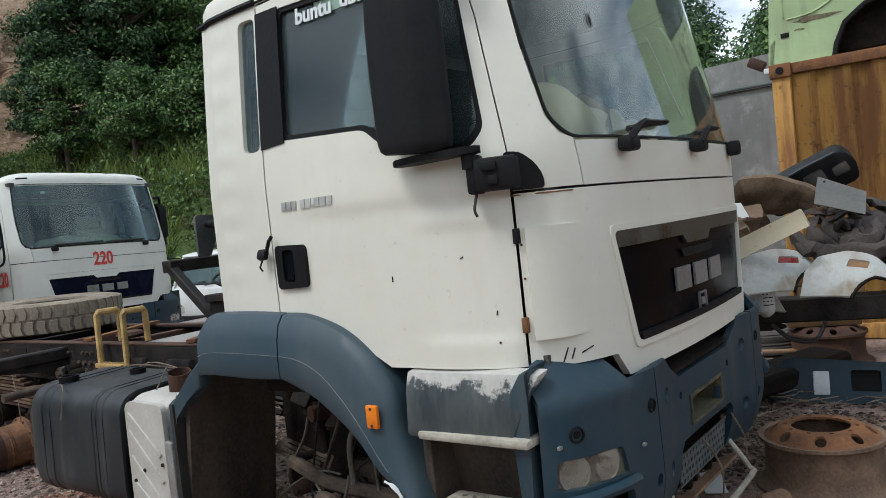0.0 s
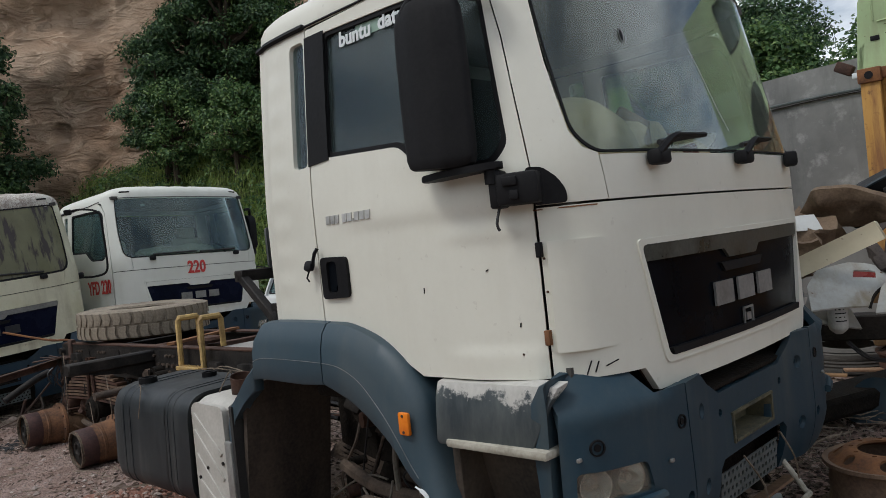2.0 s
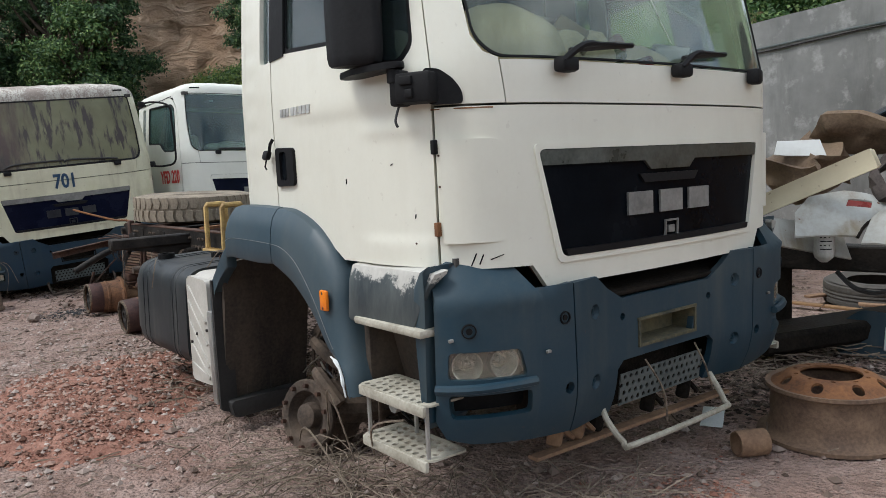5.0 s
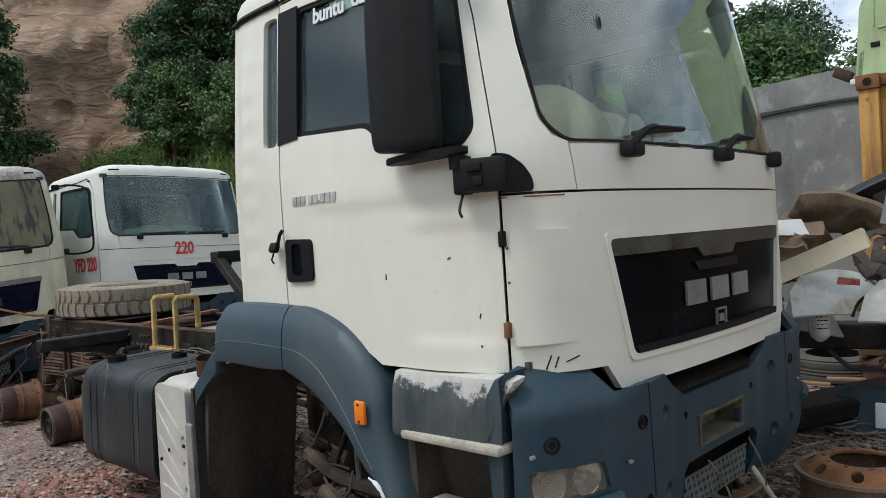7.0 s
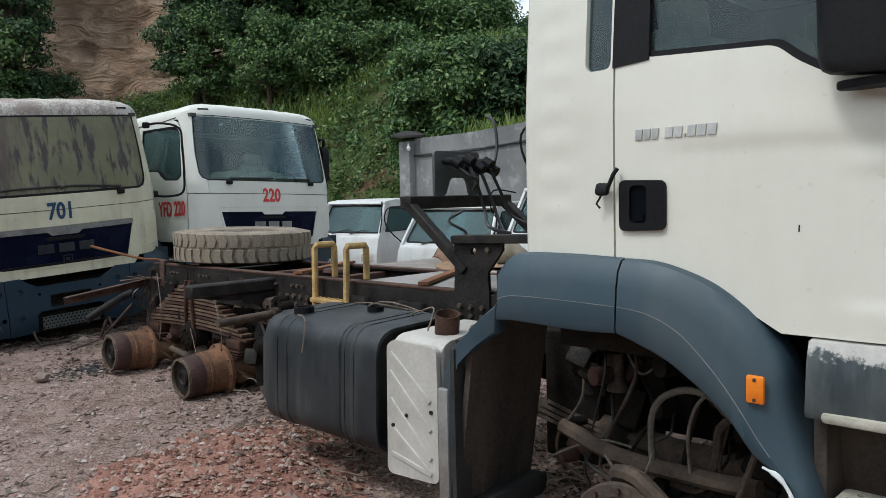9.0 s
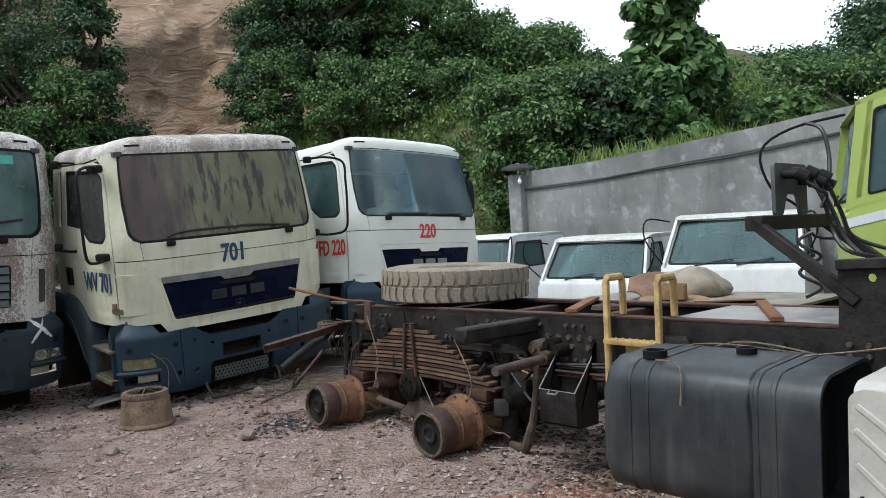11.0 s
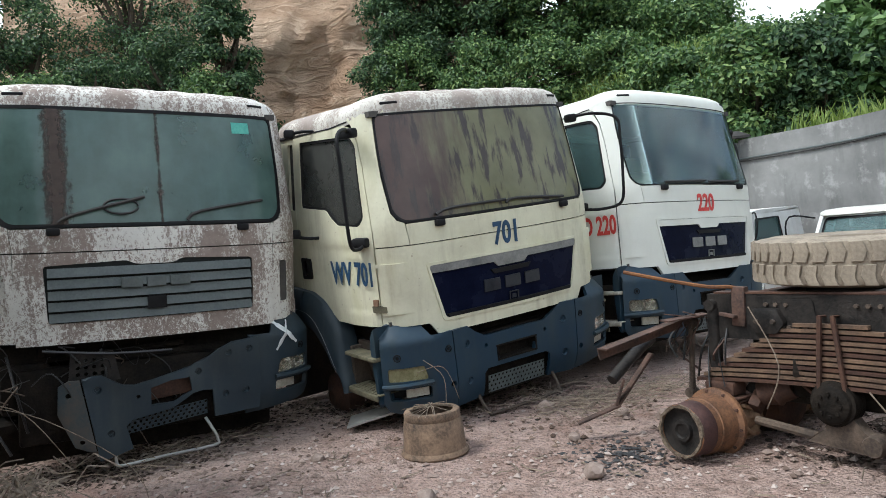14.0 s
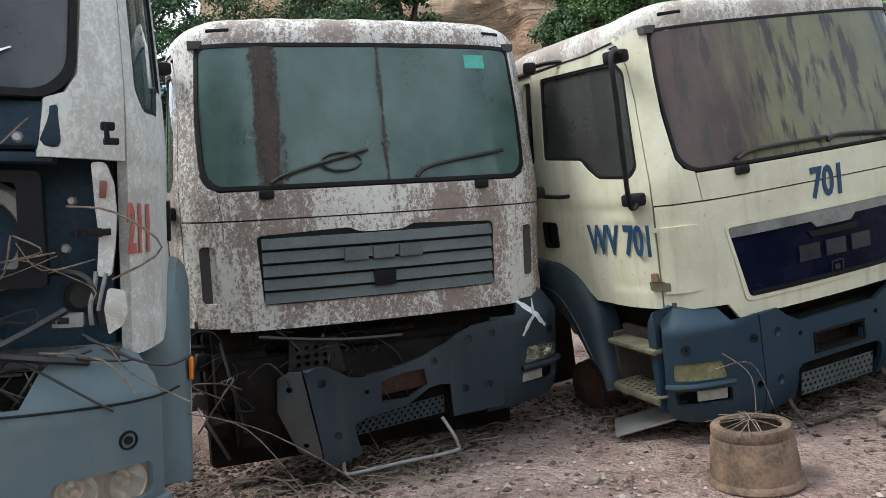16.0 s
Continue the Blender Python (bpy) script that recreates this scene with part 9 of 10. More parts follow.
# ---- container with a cab on it ----
def container():
    d = Vector((.82, -.572))
    nx = Vector((.572, .82))
    m = Matrix(((d.x, nx.x, 0, 3.22), (d.y, nx.y, 0, 7.22), (0, 0, 1, 0), (0, 0, 0, 1)))
    L, D, Hh = 6.06, 2.4, 2.6
    T = thing("shipping_container", m, "rusty ochre corrugated shipping container standing before the wall", "container")
    for x in (.08, L - .08):
        for y in (.05, D - .05):
            bm = B()
            box(bm, (x, y, Hh / 2), (.16, .12, Hh), (0, 0, 0), .012)
            p = part("corner_post", bm, CONTAINER, T)
            for z in (.07, Hh - .06):
                bm = B()
                box(bm, (x, y, z), (.19, .17, .13), (0, 0, 0), .012)
                part("corner_casting", bm, RUST, p)
                bm = B()
                cyl(bm, (x, y - .075 if y < 1 else y + .075, z), (x, y - .092 if y < 1 else y + .092, z), .035, seg=14)
                part("casting_hole", bm, BLACK, p)
    for y in (.05, D - .05):
        for z, hh in ((Hh - .05, .10), (.07, .14)):
            bm = B()
            box(bm, (L / 2, y, z), (L - .3, .08, hh), (0, 0, 0), .01)
            part("side_rail", bm, RUST if z > 1 else CONTAINER, T)
        bm = B()
        pts = []
        x = .16
        flip_on = False
        while x < L - .16:
            pts += [(x, .055 if flip_on else .02), (x + .16, .055 if flip_on else .02)] if not flip_on else [(x, .055), (x + .07, .055)]
            x += .16 + .05 if not flip_on else .07 + .05
            flip_on = not flip_on
        off = .02 if y < 1 else D - .08
        a = [bm.verts.new((u, off + v, .13)) for u, v in pts]
        b = [bm.verts.new((u, off + v, Hh - .09)) for u, v in pts]
        for i in range(len(pts) - 1):
            bm.faces.new((a[i], a[i + 1], b[i + 1], b[i]))
        bmesh.ops.solidify(bm, geom=bm.faces[:], thickness=.004)
        part("corrugated_side", bm, CONTAINER, T, smooth=False)
    bm = B()
    box(bm, (L / 2, D / 2, Hh - .03), (L - .2, D - .12, .03))
    part("container_roof", bm, CONTAINER, T)
    for x in (.05, L - .05):
        bm = B()
        box(bm, (x, D / 2, Hh / 2), (.05, D - .2, Hh - .2))
        part("end_panel", bm, CONTAINER, T)
    # the cab that lies on top
    C = thing("scrap_cab", m @ pose(-.05, .15, Hh, 0, 0, 0), "pale green stripped truck cab resting on the rusty container", "truck cab")
    arch = [(1.62, .0), (1.58, .16), (1.45, .33), (1.25, .44), (1.05, .46), (.85, .41), (.68, .28), (.60, .10), (.58, .0)]
    prof = [(.02, 0), (.06, .62), (.16, .85), (.42, 1.55), (.55, 1.64), (2.4, 1.66), (2.42, .0)] + arch
    win = rounded([(.34, .92), (.58, 1.48), (1.45, 1.48), (1.45, .92)], .05)
    for y0, nm in ((0, "near"), (2.2, "far")):
        bm = B()
        sheet(bm, prof, [win], lambda u, v, dd: Vector((u, y0 + dd - .03 * max(0, min(1, (v - .3) / .3)), v)), .05, .10)
        sd = part("cab_side", bm, PALE_GREEN, C)
        bm = B()
        sheet(bm, shrink(win, -.01), [], lambda u, v, dd: Vector((u, y0 + .02 + dd, v)), .005, .2)
        part("cab_window", bm, GLASS_220, sd)
        bm = B()
        sheet(bm, win, [shrink(win, .02)], lambda u, v, dd: Vector((u, y0 - .035 + dd, v)), .012, .1)
        part("window_seal", bm, BLACK, sd)
        bm = B()
        tube(bm, [(u, y0 - .012, v + .01) for u, v in arch], .025, 6)
        part("arch_rim", bm, BLACK, sd)
    # the door in its near side: seam, pressed lines, latch, holes, bare rusted patches
    skin = lambda u, v, dd: Vector((u, -.005 + dd - .03 * max(0, min(1, (v - .3) / .3)), v))
    bm = B()
    tube(bm, [skin(u, v, .001) for u, v in ((1.07, .88), (1.05, .70), (1.03, .47))], .006, 5, 3)
    door = part("door_seam", bm, OILY, C, "dark seam of the cab door")
    bm = B()
    tube(bm, [skin(u, v, 0) for u, v in ((.17, .44), (.18, .66), (.24, .69), (.74, .73))], .008, 5, 4)
    tube(bm, [skin(u, v, 0) for u, v in ((.20, .42), (.42, .44), (.60, .53), (.70, .66))], .008, 5, 4)
    part("pressed_line", bm, PALE_GREEN, door)
    bm = B()
    box(bm, tuple(skin(.93, .70, 0)), (.12, .012, .06), (0, 0, 0), .01)
    part("latch_plate", bm, PALE_GREEN, door)
    bm = B()
    box(bm, tuple(skin(.975, .70, -.004)), (.035, .012, .035), (0, 0, 0), .006)
    box(bm, tuple(skin(.965, .62, 0)), (.022, .008, .022), (0, 0, 0), .006)
    part("door_latch", bm, BLACK, door)
    bm = B()
    box(bm, tuple(skin(.17, .28, 0)), (.075, .008, .045), (0, 0, 0), .004)
    part("lamp_slot", bm, BLACK, C)
    bm = B()
    bar(bm, skin(.21, .88, -.02), skin(.30, .70, -.03), .03, .02)
    part("broken_stay", bm, GRILLE_GREY, C)
    rnd = random.Random(61)
    for cx, cz, rx, rz in ((.46, .385, .22, .030), (.42, .815, .09, .020), (.80, .835, .10, .022), (.98, .82, .04, .03), (.58, .53, .05, .012), (.33, .60, .03, .02), (1.16, .70, .05, .16), (.30, .31, .05, .014)):
        edge = [(cx + rx * math.cos(k * .349) * rnd.uniform(.55, 1.15), cz + rz * math.sin(k * .349) * rnd.uniform(.45, 1.25)) for k in range(18)]
        bm = B()
        sheet(bm, edge, [], lambda u, v, dd: skin(u, v, dd + .002), .002, .1)
        part("bare_patch", bm, plain("bare_rusted_patch", (.10, .075, .05), (.22, .20, .12), 18, .85), C, "bare rusted patch in the paint")
    bm = B()
    prism(bm, [(.42, 1.55), (.55, 1.66), (2.4, 1.68), (2.4, 1.62), (.58, 1.60)], lambda u, v, w: Vector((u, w, v)), -.02, 2.25, .02)
    part("cab_roof", bm, PALE_GREEN, C)
    bm = B()
    prism(bm, [(.0, .0), (.05, .62), (.15, .88), (.20, .88), (.12, .6), (.06, .0)], lambda u, v, w: Vector((u, w, v)), .0, 2.22, .01)
    part("cab_front", bm, PALE_GREEN, C)
    bm = B()
    box(bm, (1.3, 1.1, .5), (2.0, 1.9, .9))
    part("cab_inside", bm, OILY, C)
    bm = B()
    box(bm, (.16, -.02, .62), (.07, .015, .05))
    part("side_lamp_hole", bm, BLACK, C)
    bm = B()
    tube(bm, [(.22, -.05, 1.42), (.20, -.12, 1.40), (.20, -.12, 1.05), (.24, -.05, 1.02)], .012, 6, 3)
    tube(bm, [(.10, -.04, .95), (.18, -.05, 1.15), (.26, -.05, 1.40)], .02, 6)
    part("grab_handle", bm, BLACK, C)
    bm = B()
    box(bm, (1.35, -.028, .55), (.012, .012, 1.0))
    part("door_joint", bm, BLACK, C)
    bm = B()
    box(bm, (.28, -.05, -.03), (.62, .05, .05), (0, 0, 0), .008)
    part("sill_strip", bm, PALE_INK, C)
    bm = B()
    box(bm, (-.10, .0, .06), (.16, .10, .10), (0, 30, 0), .02)
    part("bracket", bm, RUST_DARK, C)


container()

# ---- scrap beside the white truck ----
def wheel_rim(m, label, mat=RUST):
    T = thing("wheel_rim", m, label, "wheel rim", "rusty wheel rims")
    bm = B()
    lathe(bm, [(.335, .0), (.335, .018), (.30, .03), (.285, .05), (.275, .10), (.278, .16), (.272, .20), (.282, .235), (.30, .245), (.298, .262), (.27, .258), (.262, .235), (.262, .05), (.29, .025), (.32, .010), (.335, .0)], Matrix(), 56)
    part("rim_barrel", bm, RIM_BARREL if mat is RUST else mat, T)
    bm = B()
    seg = 60
    holes = [oval(.225 * math.cos(2 * math.pi * k / 8), .225 * math.sin(2 * math.pi * k / 8), .027, n=12) for k in range(8)]
    holes += [oval(.165 * math.cos(2 * math.pi * (k + .5) / 10), .165 * math.sin(2 * math.pi * (k + .5) / 10), .012, n=8) for k in range(10)]
    holes.append(oval(0, 0, .14, n=32))
    def dish(u, v, d):
        r = math.hypot(u, v)
        return Vector((u, v, .258 + .05 * smooth01((.275 - r) / .09) - d))
    sheet(bm, oval(0, 0, .272, n=48), holes, dish, .012, .035)
    part("rim_disc", bm, mat, T, "dished disc with round hand holes")
    return T


M0 = MAIN.matrix_basis
wheel_rim(M0 @ pose(1.0, -.14, .0, 0, 0, 10), "rusty orange truck wheel rim lying flat on the earth")
wheel_rim(M0 @ pose(1.42, -.72, .0, 0, 0, 30), "rusty orange truck wheel rim lying flat on the earth")
wheel_rim(pose(3.05, 6.22, 0, 0, 0, 30), "dark rusty wheel rim under the timber", RUST_DARK)


def brake_drum(m):
    T = thing("brake_drum", m, "dusty rusted brake drum standing on the yard", "brake drum")
    bm = B()
    lathe(bm, [(.215, .0), (.222, .012), (.215, .03), (.205, .04), (.198, .12), (.188, .22), (.180, .232), (.183, .238), (.184, .272), (.178, .282), (.150, .286), (.140, .284), (.138, .272), (.165, .262), (.178, .20), (.185, .03), (.2, .0), (.215, .0)], Matrix(), 40)
    part("drum_shell", bm, DRUM_RUST, T)
    bm = B()
    for k in range(9):
        a, b = RNG.uniform(0, 6.28, 2)
        tube(bm, [(.15 * math.cos(a), .15 * math.sin(a), .285), (.03 * math.cos(b), .03 * math.sin(b), .31), (.17 * math.cos(b), .17 * math.sin(b), .29), (.21 * math.cos(b), .21 * math.sin(b), .28)], .0026, 4, 3)
    tagged(part("stem_tangle", bm, TWIG, T, "dry stems lying over the drum"), kind="stuff")


brake_drum(pose(-6.16, 6.42, 0))

bm = B()
lathe(bm, [(.050, .0), (.058, .0), (.062, .02), (.062, .14), (.057, .145), (.05, .14)], pose(0, 0, .06, 90, 0, 0), 24)
single("metal_sleeve", bm, RUST_DUSTY, M0 @ pose(.42, .02, 0, 0, 0, 60), "short rusty metal sleeve lying on the earth", "sleeve")


def rock(r, rough=.3, seed=0):
    bm = B()
    bmesh.ops.create_icosphere(bm, subdivisions=2, radius=r)
    for v in bm.verts:
        v.co *= 1 + rough * noise.noise(v.co / r * 1.4 + Vector((seed * 3.7, 0, 0)))
        v.co.z *= .75
    return bm


for k, (x, y, r) in enumerate(((-5.93, 5.60, .05), (-5.09, 6.02, .06), (-5.62, 7.42, .07), (-5.05, 7.30, .05), (-4.75, 7.2, .06), (-4.55, 7.15, .05), (-3.55, 3.5, .05), (-5.3, 6.7, .04), (-6.9, 6.2, .05), (-2.9, 4.9, .05))):
    single("stone", rock(r, .35, k), STONE, pose(x, y, r * .45, 0, 0, 50 * k), "grey-pink stone lying on the yard", "stone", "loose stones")
bm = B()
sheet(bm, [(-.20, -.16), (.22, -.13), (.18, .17), (-.17, .15)], [], lambda u, v, d: Vector((u, v, .07 + .18 * u + d)), .015, .1)
single("loose_plate", bm, STEEL, pose(-6.85, 7.02, 0.02, 0, 0, 25), "grey metal plate lying under the truck", "plate")


HEAPS = ((-2.98, 4.05, .26, .085), (-2.62, 4.56, .30, .085), (-2.32, 4.02, .30, .06), (-2.28, 3.52, .30, .06), (-2.72, 3.62, .28, .05), (-2.55, 3.15, .26, .05), (-2.05, 3.15, .24, .045))


def heap_z(x, y):
    """Height of the low heaps of rubble over the yard."""
    return sum(h * math.exp(-((x - a) ** 2 + (y - b) ** 2) / (2 * r * r)) for a, b, r, h in HEAPS)


def rubble_heap():
    n, x0, y0, step = 74, -3.75, 2.45, .036
    vs, fs = [], []
    for j in range(n + 1):
        for i in range(n + 1):
            x, y = x0 + step * i, y0 + step * j
            h = heap_z(x, y)
            z = rise(x, y) + h - .022 + (.022 * noise.noise((x * 9, y * 9, 3)) + .012 * noise.noise((x * 24, y * 24, 5))) * min(1.0, h / .03)
            vs.append((x, y, z))
    for j in range(n):
        for i in range(n):
            a = j * (n + 1) + i
            fs.append((a, a + 1, a + n + 2, a + n + 1))
    soup("rubble_heap", vs, fs, plain("red_brown_rubble_soil", (.17, .066, .043), (.36, .195, .145), 5, .95, bump=.9, dist=.02, fine=45), None, "stuff", "low heaps of red-brown brick rubble and soil", "rubble", True)


def patch(name, n, spot, r, mat, label, lo=.02, hi=.06, flat=.6):
    """Many small broken stones in one mesh."""
    oct_v = np.array([(1, 0, 0), (-1, 0, 0), (0, 1, 0), (0, -1, 0), (0, 0, 1), (0, 0, -1)], float)
    oct_f = [(0, 2, 4), (2, 1, 4), (1, 3, 4), (3, 0, 4), (2, 0, 5), (1, 2, 5), (3, 1, 5), (0, 3, 5)]
    vs, fs = [], []
    for i in range(n):
        x, y = spot()
        s = lo + (hi - lo) * RNG.random() ** 2.2
        o = oct_v * s * RNG.uniform(.55, 1.25, (6, 3)) * np.array((1, 1, flat))
        a = RNG.uniform(0, 6.28)
        c, sn = math.cos(a), math.sin(a)
        o = np.stack([o[:, 0] * c - o[:, 1] * sn, o[:, 0] * sn + o[:, 1] * c, o[:, 2]], 1)
        vs.append(o + np.array((x, y, rise(x, y) + max(0.0, heap_z(x, y) - .018) + s * flat * .35)))
        fs += [(a0 + 6 * i, b0 + 6 * i, c0 + 6 * i) for a0, b0, c0 in oct_f]
    return soup(name, [tuple(p) for p in np.concatenate(vs)], fs, mat, None, "stuff", label, "gravel")


def gravel_mat(name, a, b, c):
    n = Nodes(name)
    k = n.chance()
    col = n.mix(n.ramp(k, 0, .5), rgb(*a), rgb(*b))
    col = n.mix(n.ramp(k, .5, 1), col, rgb(*c))
    n.bump(n.noise(60, 3), .3, .003)
    return n.done(col, .95, 0, .2)


def yard_spot():
    return RNG.uniform(-9, 2.6), RNG.uniform(1.0, 9.5)


def near_spot():
    return RNG.uniform(-8.0, .5), RNG.uniform(1.6, 6.5)


def spots(cs):
    def f():
        x, y, r = cs[int(RNG.integers(len(cs)))]
        return x + RNG.normal() * r, y + RNG.normal() * r
    return f


def litter(name, n, spot, label, long=.22, mat=TWIG, thick=.0035, lift=.0):
    """Dry stems strewn on the ground."""
    vs, fs = [], []
    for i in range(n):
        x, y = spot()
        a = RNG.uniform(0, 6.28)
        L = long * RNG.uniform(.3, 1.2)
        bend = RNG.uniform(-.35, .35)
        z = rise(x, y) + .006 + lift * RNG.random()
        k0 = len(vs)
        for j in range(4):
            t = j / 3 - .5
            px, py = x + L * t * math.cos(a + bend * t), y + L * t * math.sin(a + bend * t)
            up = z + lift * .5 * RNG.random() + .012 * RNG.random()
            w = thick * RNG.uniform(.7, 1.4)
            nx, ny = -math.sin(a), math.cos(a)
            vs += [(px - nx * w, py - ny * w, up), (px, py, up + w * 1.6), (px + nx * w, py + ny * w, up)]
        for j in range(3):
            q = k0 + 3 * j
            fs += [(q, q + 3, q + 4, q + 1), (q + 1, q + 4, q + 5, q + 2)]
    soup(name, vs, fs, mat, None, "stuff", label, "litter")


patch("gravel", 9000, near_spot, 0, gravel_mat("mixed_gravel", (.14, .100, .083), (.31, .240, .208), (.48, .41, .37)), "loose grey and pink gravel on the yard", .006, .026)
patch("gravel_far", 5000, yard_spot, 0, gravel_mat("dull_gravel", (.12, .086, .070), (.25, .19, .162), (.38, .32, .285)), "loose dull gravel on the yard", .01, .035)
rubble_heap()
red_spots = [(a, b, r * .9) for a, b, r, _ in HEAPS] + [(1.1, 2.98, .16), (1.35, 2.8, .14), (-1.2, 4.34, .22), (-1.76, 4.24, .22), (-.69, 4.77, .2), (-.42, 4.19, .2)]
patch("red_soil", 6500, spots(red_spots), 0, gravel_mat("red_brick_dust", (.19, .085, .062), (.30, .140, .100), (.38, .24, .19)), "fine red brick dust and crumbs on the yard", .003, .013, .45)
patch("brick_chips", 650, spots(red_spots), 0, gravel_mat("red_brick_chips", (.17, .080, .058), (.29, .150, .110), (.38, .30, .26)), "broken red brick chips on the yard", .008, .028, .5)
patch("brick_rubble", 1700, spots([(a, b, r * .75) for a, b, r, _ in HEAPS]), 0, gravel_mat("broken_red_rubble", (.12, .066, .050), (.27, .150, .112), (.40, .31, .26)), "broken red brick and stone rubble", .005, .026, .7)
patch("dirt_clods", 1100, spots([(-5.0, 7.1, .5), (-6.3, 7.4, .6), (-8.0, 6.6, .7), (-.6, 4.2, .5), (0.2, 3.4, .5), (1.9, 4.3, .5), (-7.5, 5.2, .5)]), 0, gravel_mat("dark_dirt_clods", (.075, .053, .042), (.14, .098, .076), (.23, .17, .135)), "dark clods of earth and litter", .008, .030)
# oily grit below trucks and scrap; their shade is put into its dark tone
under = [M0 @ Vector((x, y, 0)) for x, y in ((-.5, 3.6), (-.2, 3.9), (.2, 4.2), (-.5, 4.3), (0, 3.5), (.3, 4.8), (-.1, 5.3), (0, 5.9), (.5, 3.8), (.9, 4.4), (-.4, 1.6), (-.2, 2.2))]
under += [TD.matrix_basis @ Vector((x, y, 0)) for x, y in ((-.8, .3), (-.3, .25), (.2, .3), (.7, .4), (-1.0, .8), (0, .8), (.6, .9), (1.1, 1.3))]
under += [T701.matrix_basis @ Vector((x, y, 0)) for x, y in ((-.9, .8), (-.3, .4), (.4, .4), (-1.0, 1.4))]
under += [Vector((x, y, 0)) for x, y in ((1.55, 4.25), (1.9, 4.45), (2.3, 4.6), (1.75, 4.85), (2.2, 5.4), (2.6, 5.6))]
patch("oily_earth", 10500, spots([(p.x, p.y, .26) for p in under]), 0, gravel_mat("oil_soaked_earth", (.022, .017, .014), (.058, .041, .032), (.12, .086, .068)), "oily earth and grit under the trucks, darkened with their shade", .010, .030, .4)
litter("frame_twigs", 420, spots([(p.x, p.y, .28) for p in under]), "dry stalks and leaves under the frame", .28, TWIG, .0035, .08)
patch("oil_grit", 260, spots([(-4.98, 6.42, .16)]), 0, gravel_mat("black_oily_grit", (.02, .02, .022), (.04, .04, .042), (.07, .07, .07)), "black oily grit on the earth", .012, .03, .3)


litter("dry_twigs", 700, near_spot, "dry twigs and stalks strewn over the yard", .16)
hb = [M0 @ Vector(p) for p in ((-1.15, 1.0, 0), (-1.0, .55, 0), (-1.25, 1.25, 0), (-.9, .1, 0), (-.6, -.05, 0), (-1.2, .8, 0))]
litter("twig_heap", 300, spots([(p.x, p.y, .16) for p in hb]), "tangled dry twigs heaped below the step", .42, TWIG, .0022, .12)
litter("tank_twigs", 160, spots([(-2.1, 4.1, .3), (-2.6, 4.5, .3)]), "dry twigs among the rubble", .25, TWIG, .003, .05)
hd = [TD.matrix_basis @ Vector(p) for p in ((-.1, .0, 0), (.3, .1, 0), (-.9, .1, .0), (-1.2, .3, 0))]
litter("grass_litter", 120, spots([(p.x, p.y, .18) for p in hd]), "dry grass stalks under the hanging bumper", .30, TWIG, .0022, .05)
hw = [TW.matrix_basis @ Vector(p) for p in ((1.2, .6, 0), (1.35, .5, 0))]
litter("straw_heap", 260, spots([(p.x, p.y, .12) for p in hw]), "dry straw heaped beside the fender", .4, TWIG, .004, .35)
h7 = [T701.matrix_basis @ Vector(p) for p in ((.6, -.4, 0), (1.0, -.5, 0), (.2, -.4, 0))]
litter("stalk_litter", 260, spots([(p.x, p.y, .25) for p in h7]), "pale dry stalks on the earth", .3, TWIG, .003, .05)
bits = spots([(1.9, 4.4, .5), (2.4, 5.2, .6), (1.4, 4.6, .3), (2.6, 6.6, .8)])
litter("scrap_litter", 420, bits, "dry litter and rusty strips under the scrap", .16, TWIG, .0028, .04)


# stems that hang from the stripped truck
def stems(T, lines, mat=TWIG, r=.004):
    for pts in lines:
        bm = B()
        tube(bm, pts, r, 4, 5)
        part("dry_stem", bm, mat, T)


stems(MAIN, [[(-.55, 6.2, .9), (-.62, 6.0, .6), (-.60, 6.1, .35)], [(-.58, 5.2, .78), (-.64, 5.0, .55), (-.62, 5.05, .40)], [(-.60, 5.55, .5), (-.66, 5.35, .3), (-.7, 5.3, .22)], [(-.6, 3.9, .7), (-.66, 3.4, .88), (-.6, 2.9, .86)], [(-.6, 3.6, .72), (-.64, 3.2, .9), (-.66, 2.7, .85)],
             [(-1.15, 2.3, .9), (-1.05, 2.36, .98), (-.9, 2.6, .93), (-.7, 2.9, .86)], [(-1.1, 3.35, .87), (-1.16, 3.2, .86), (-1.2, 3.18, .70)], [(-1.1, 1.1, .25), (-1.2, .9, .5), (-1.15, .8, .2)], [(-1.2, 1.2, .2), (-1.3, .9, .35), (-1.25, .6, .1)], [(-1.18, .6, .3), (-1.24, .5, .45), (-1.2, .35, .5)],
             [(-.2, .05, .58), (-.15, .0, .45), (-.1, .02, .3)], [(.1, .02, .6), (.12, -.02, .5), (.2, .0, .38)]])
stems(TW, [[(1.2, .9, .7), (1.5, .8, .62), (1.9, .7, .35), (2.0, .75, .1)], [(1.2, .7, .75), (1.4, .6, .7), (1.6, .6, .45)], [(.5, .0, 1.5), (.7, -.04, 1.55), (.85, .0, 1.7)], [(.4, .05, 1.45), (.6, -.02, 1.3), (.62, .0, 1.2)]], r=.0025)
stems(T701, [[(-.9, .04, .80), (-.8, -.05, .66), (-.85, -.1, .40)], [(-.95, .05, .72), (-.80, -.06, .74), (-.72, -.1, .5)]], r=.003)


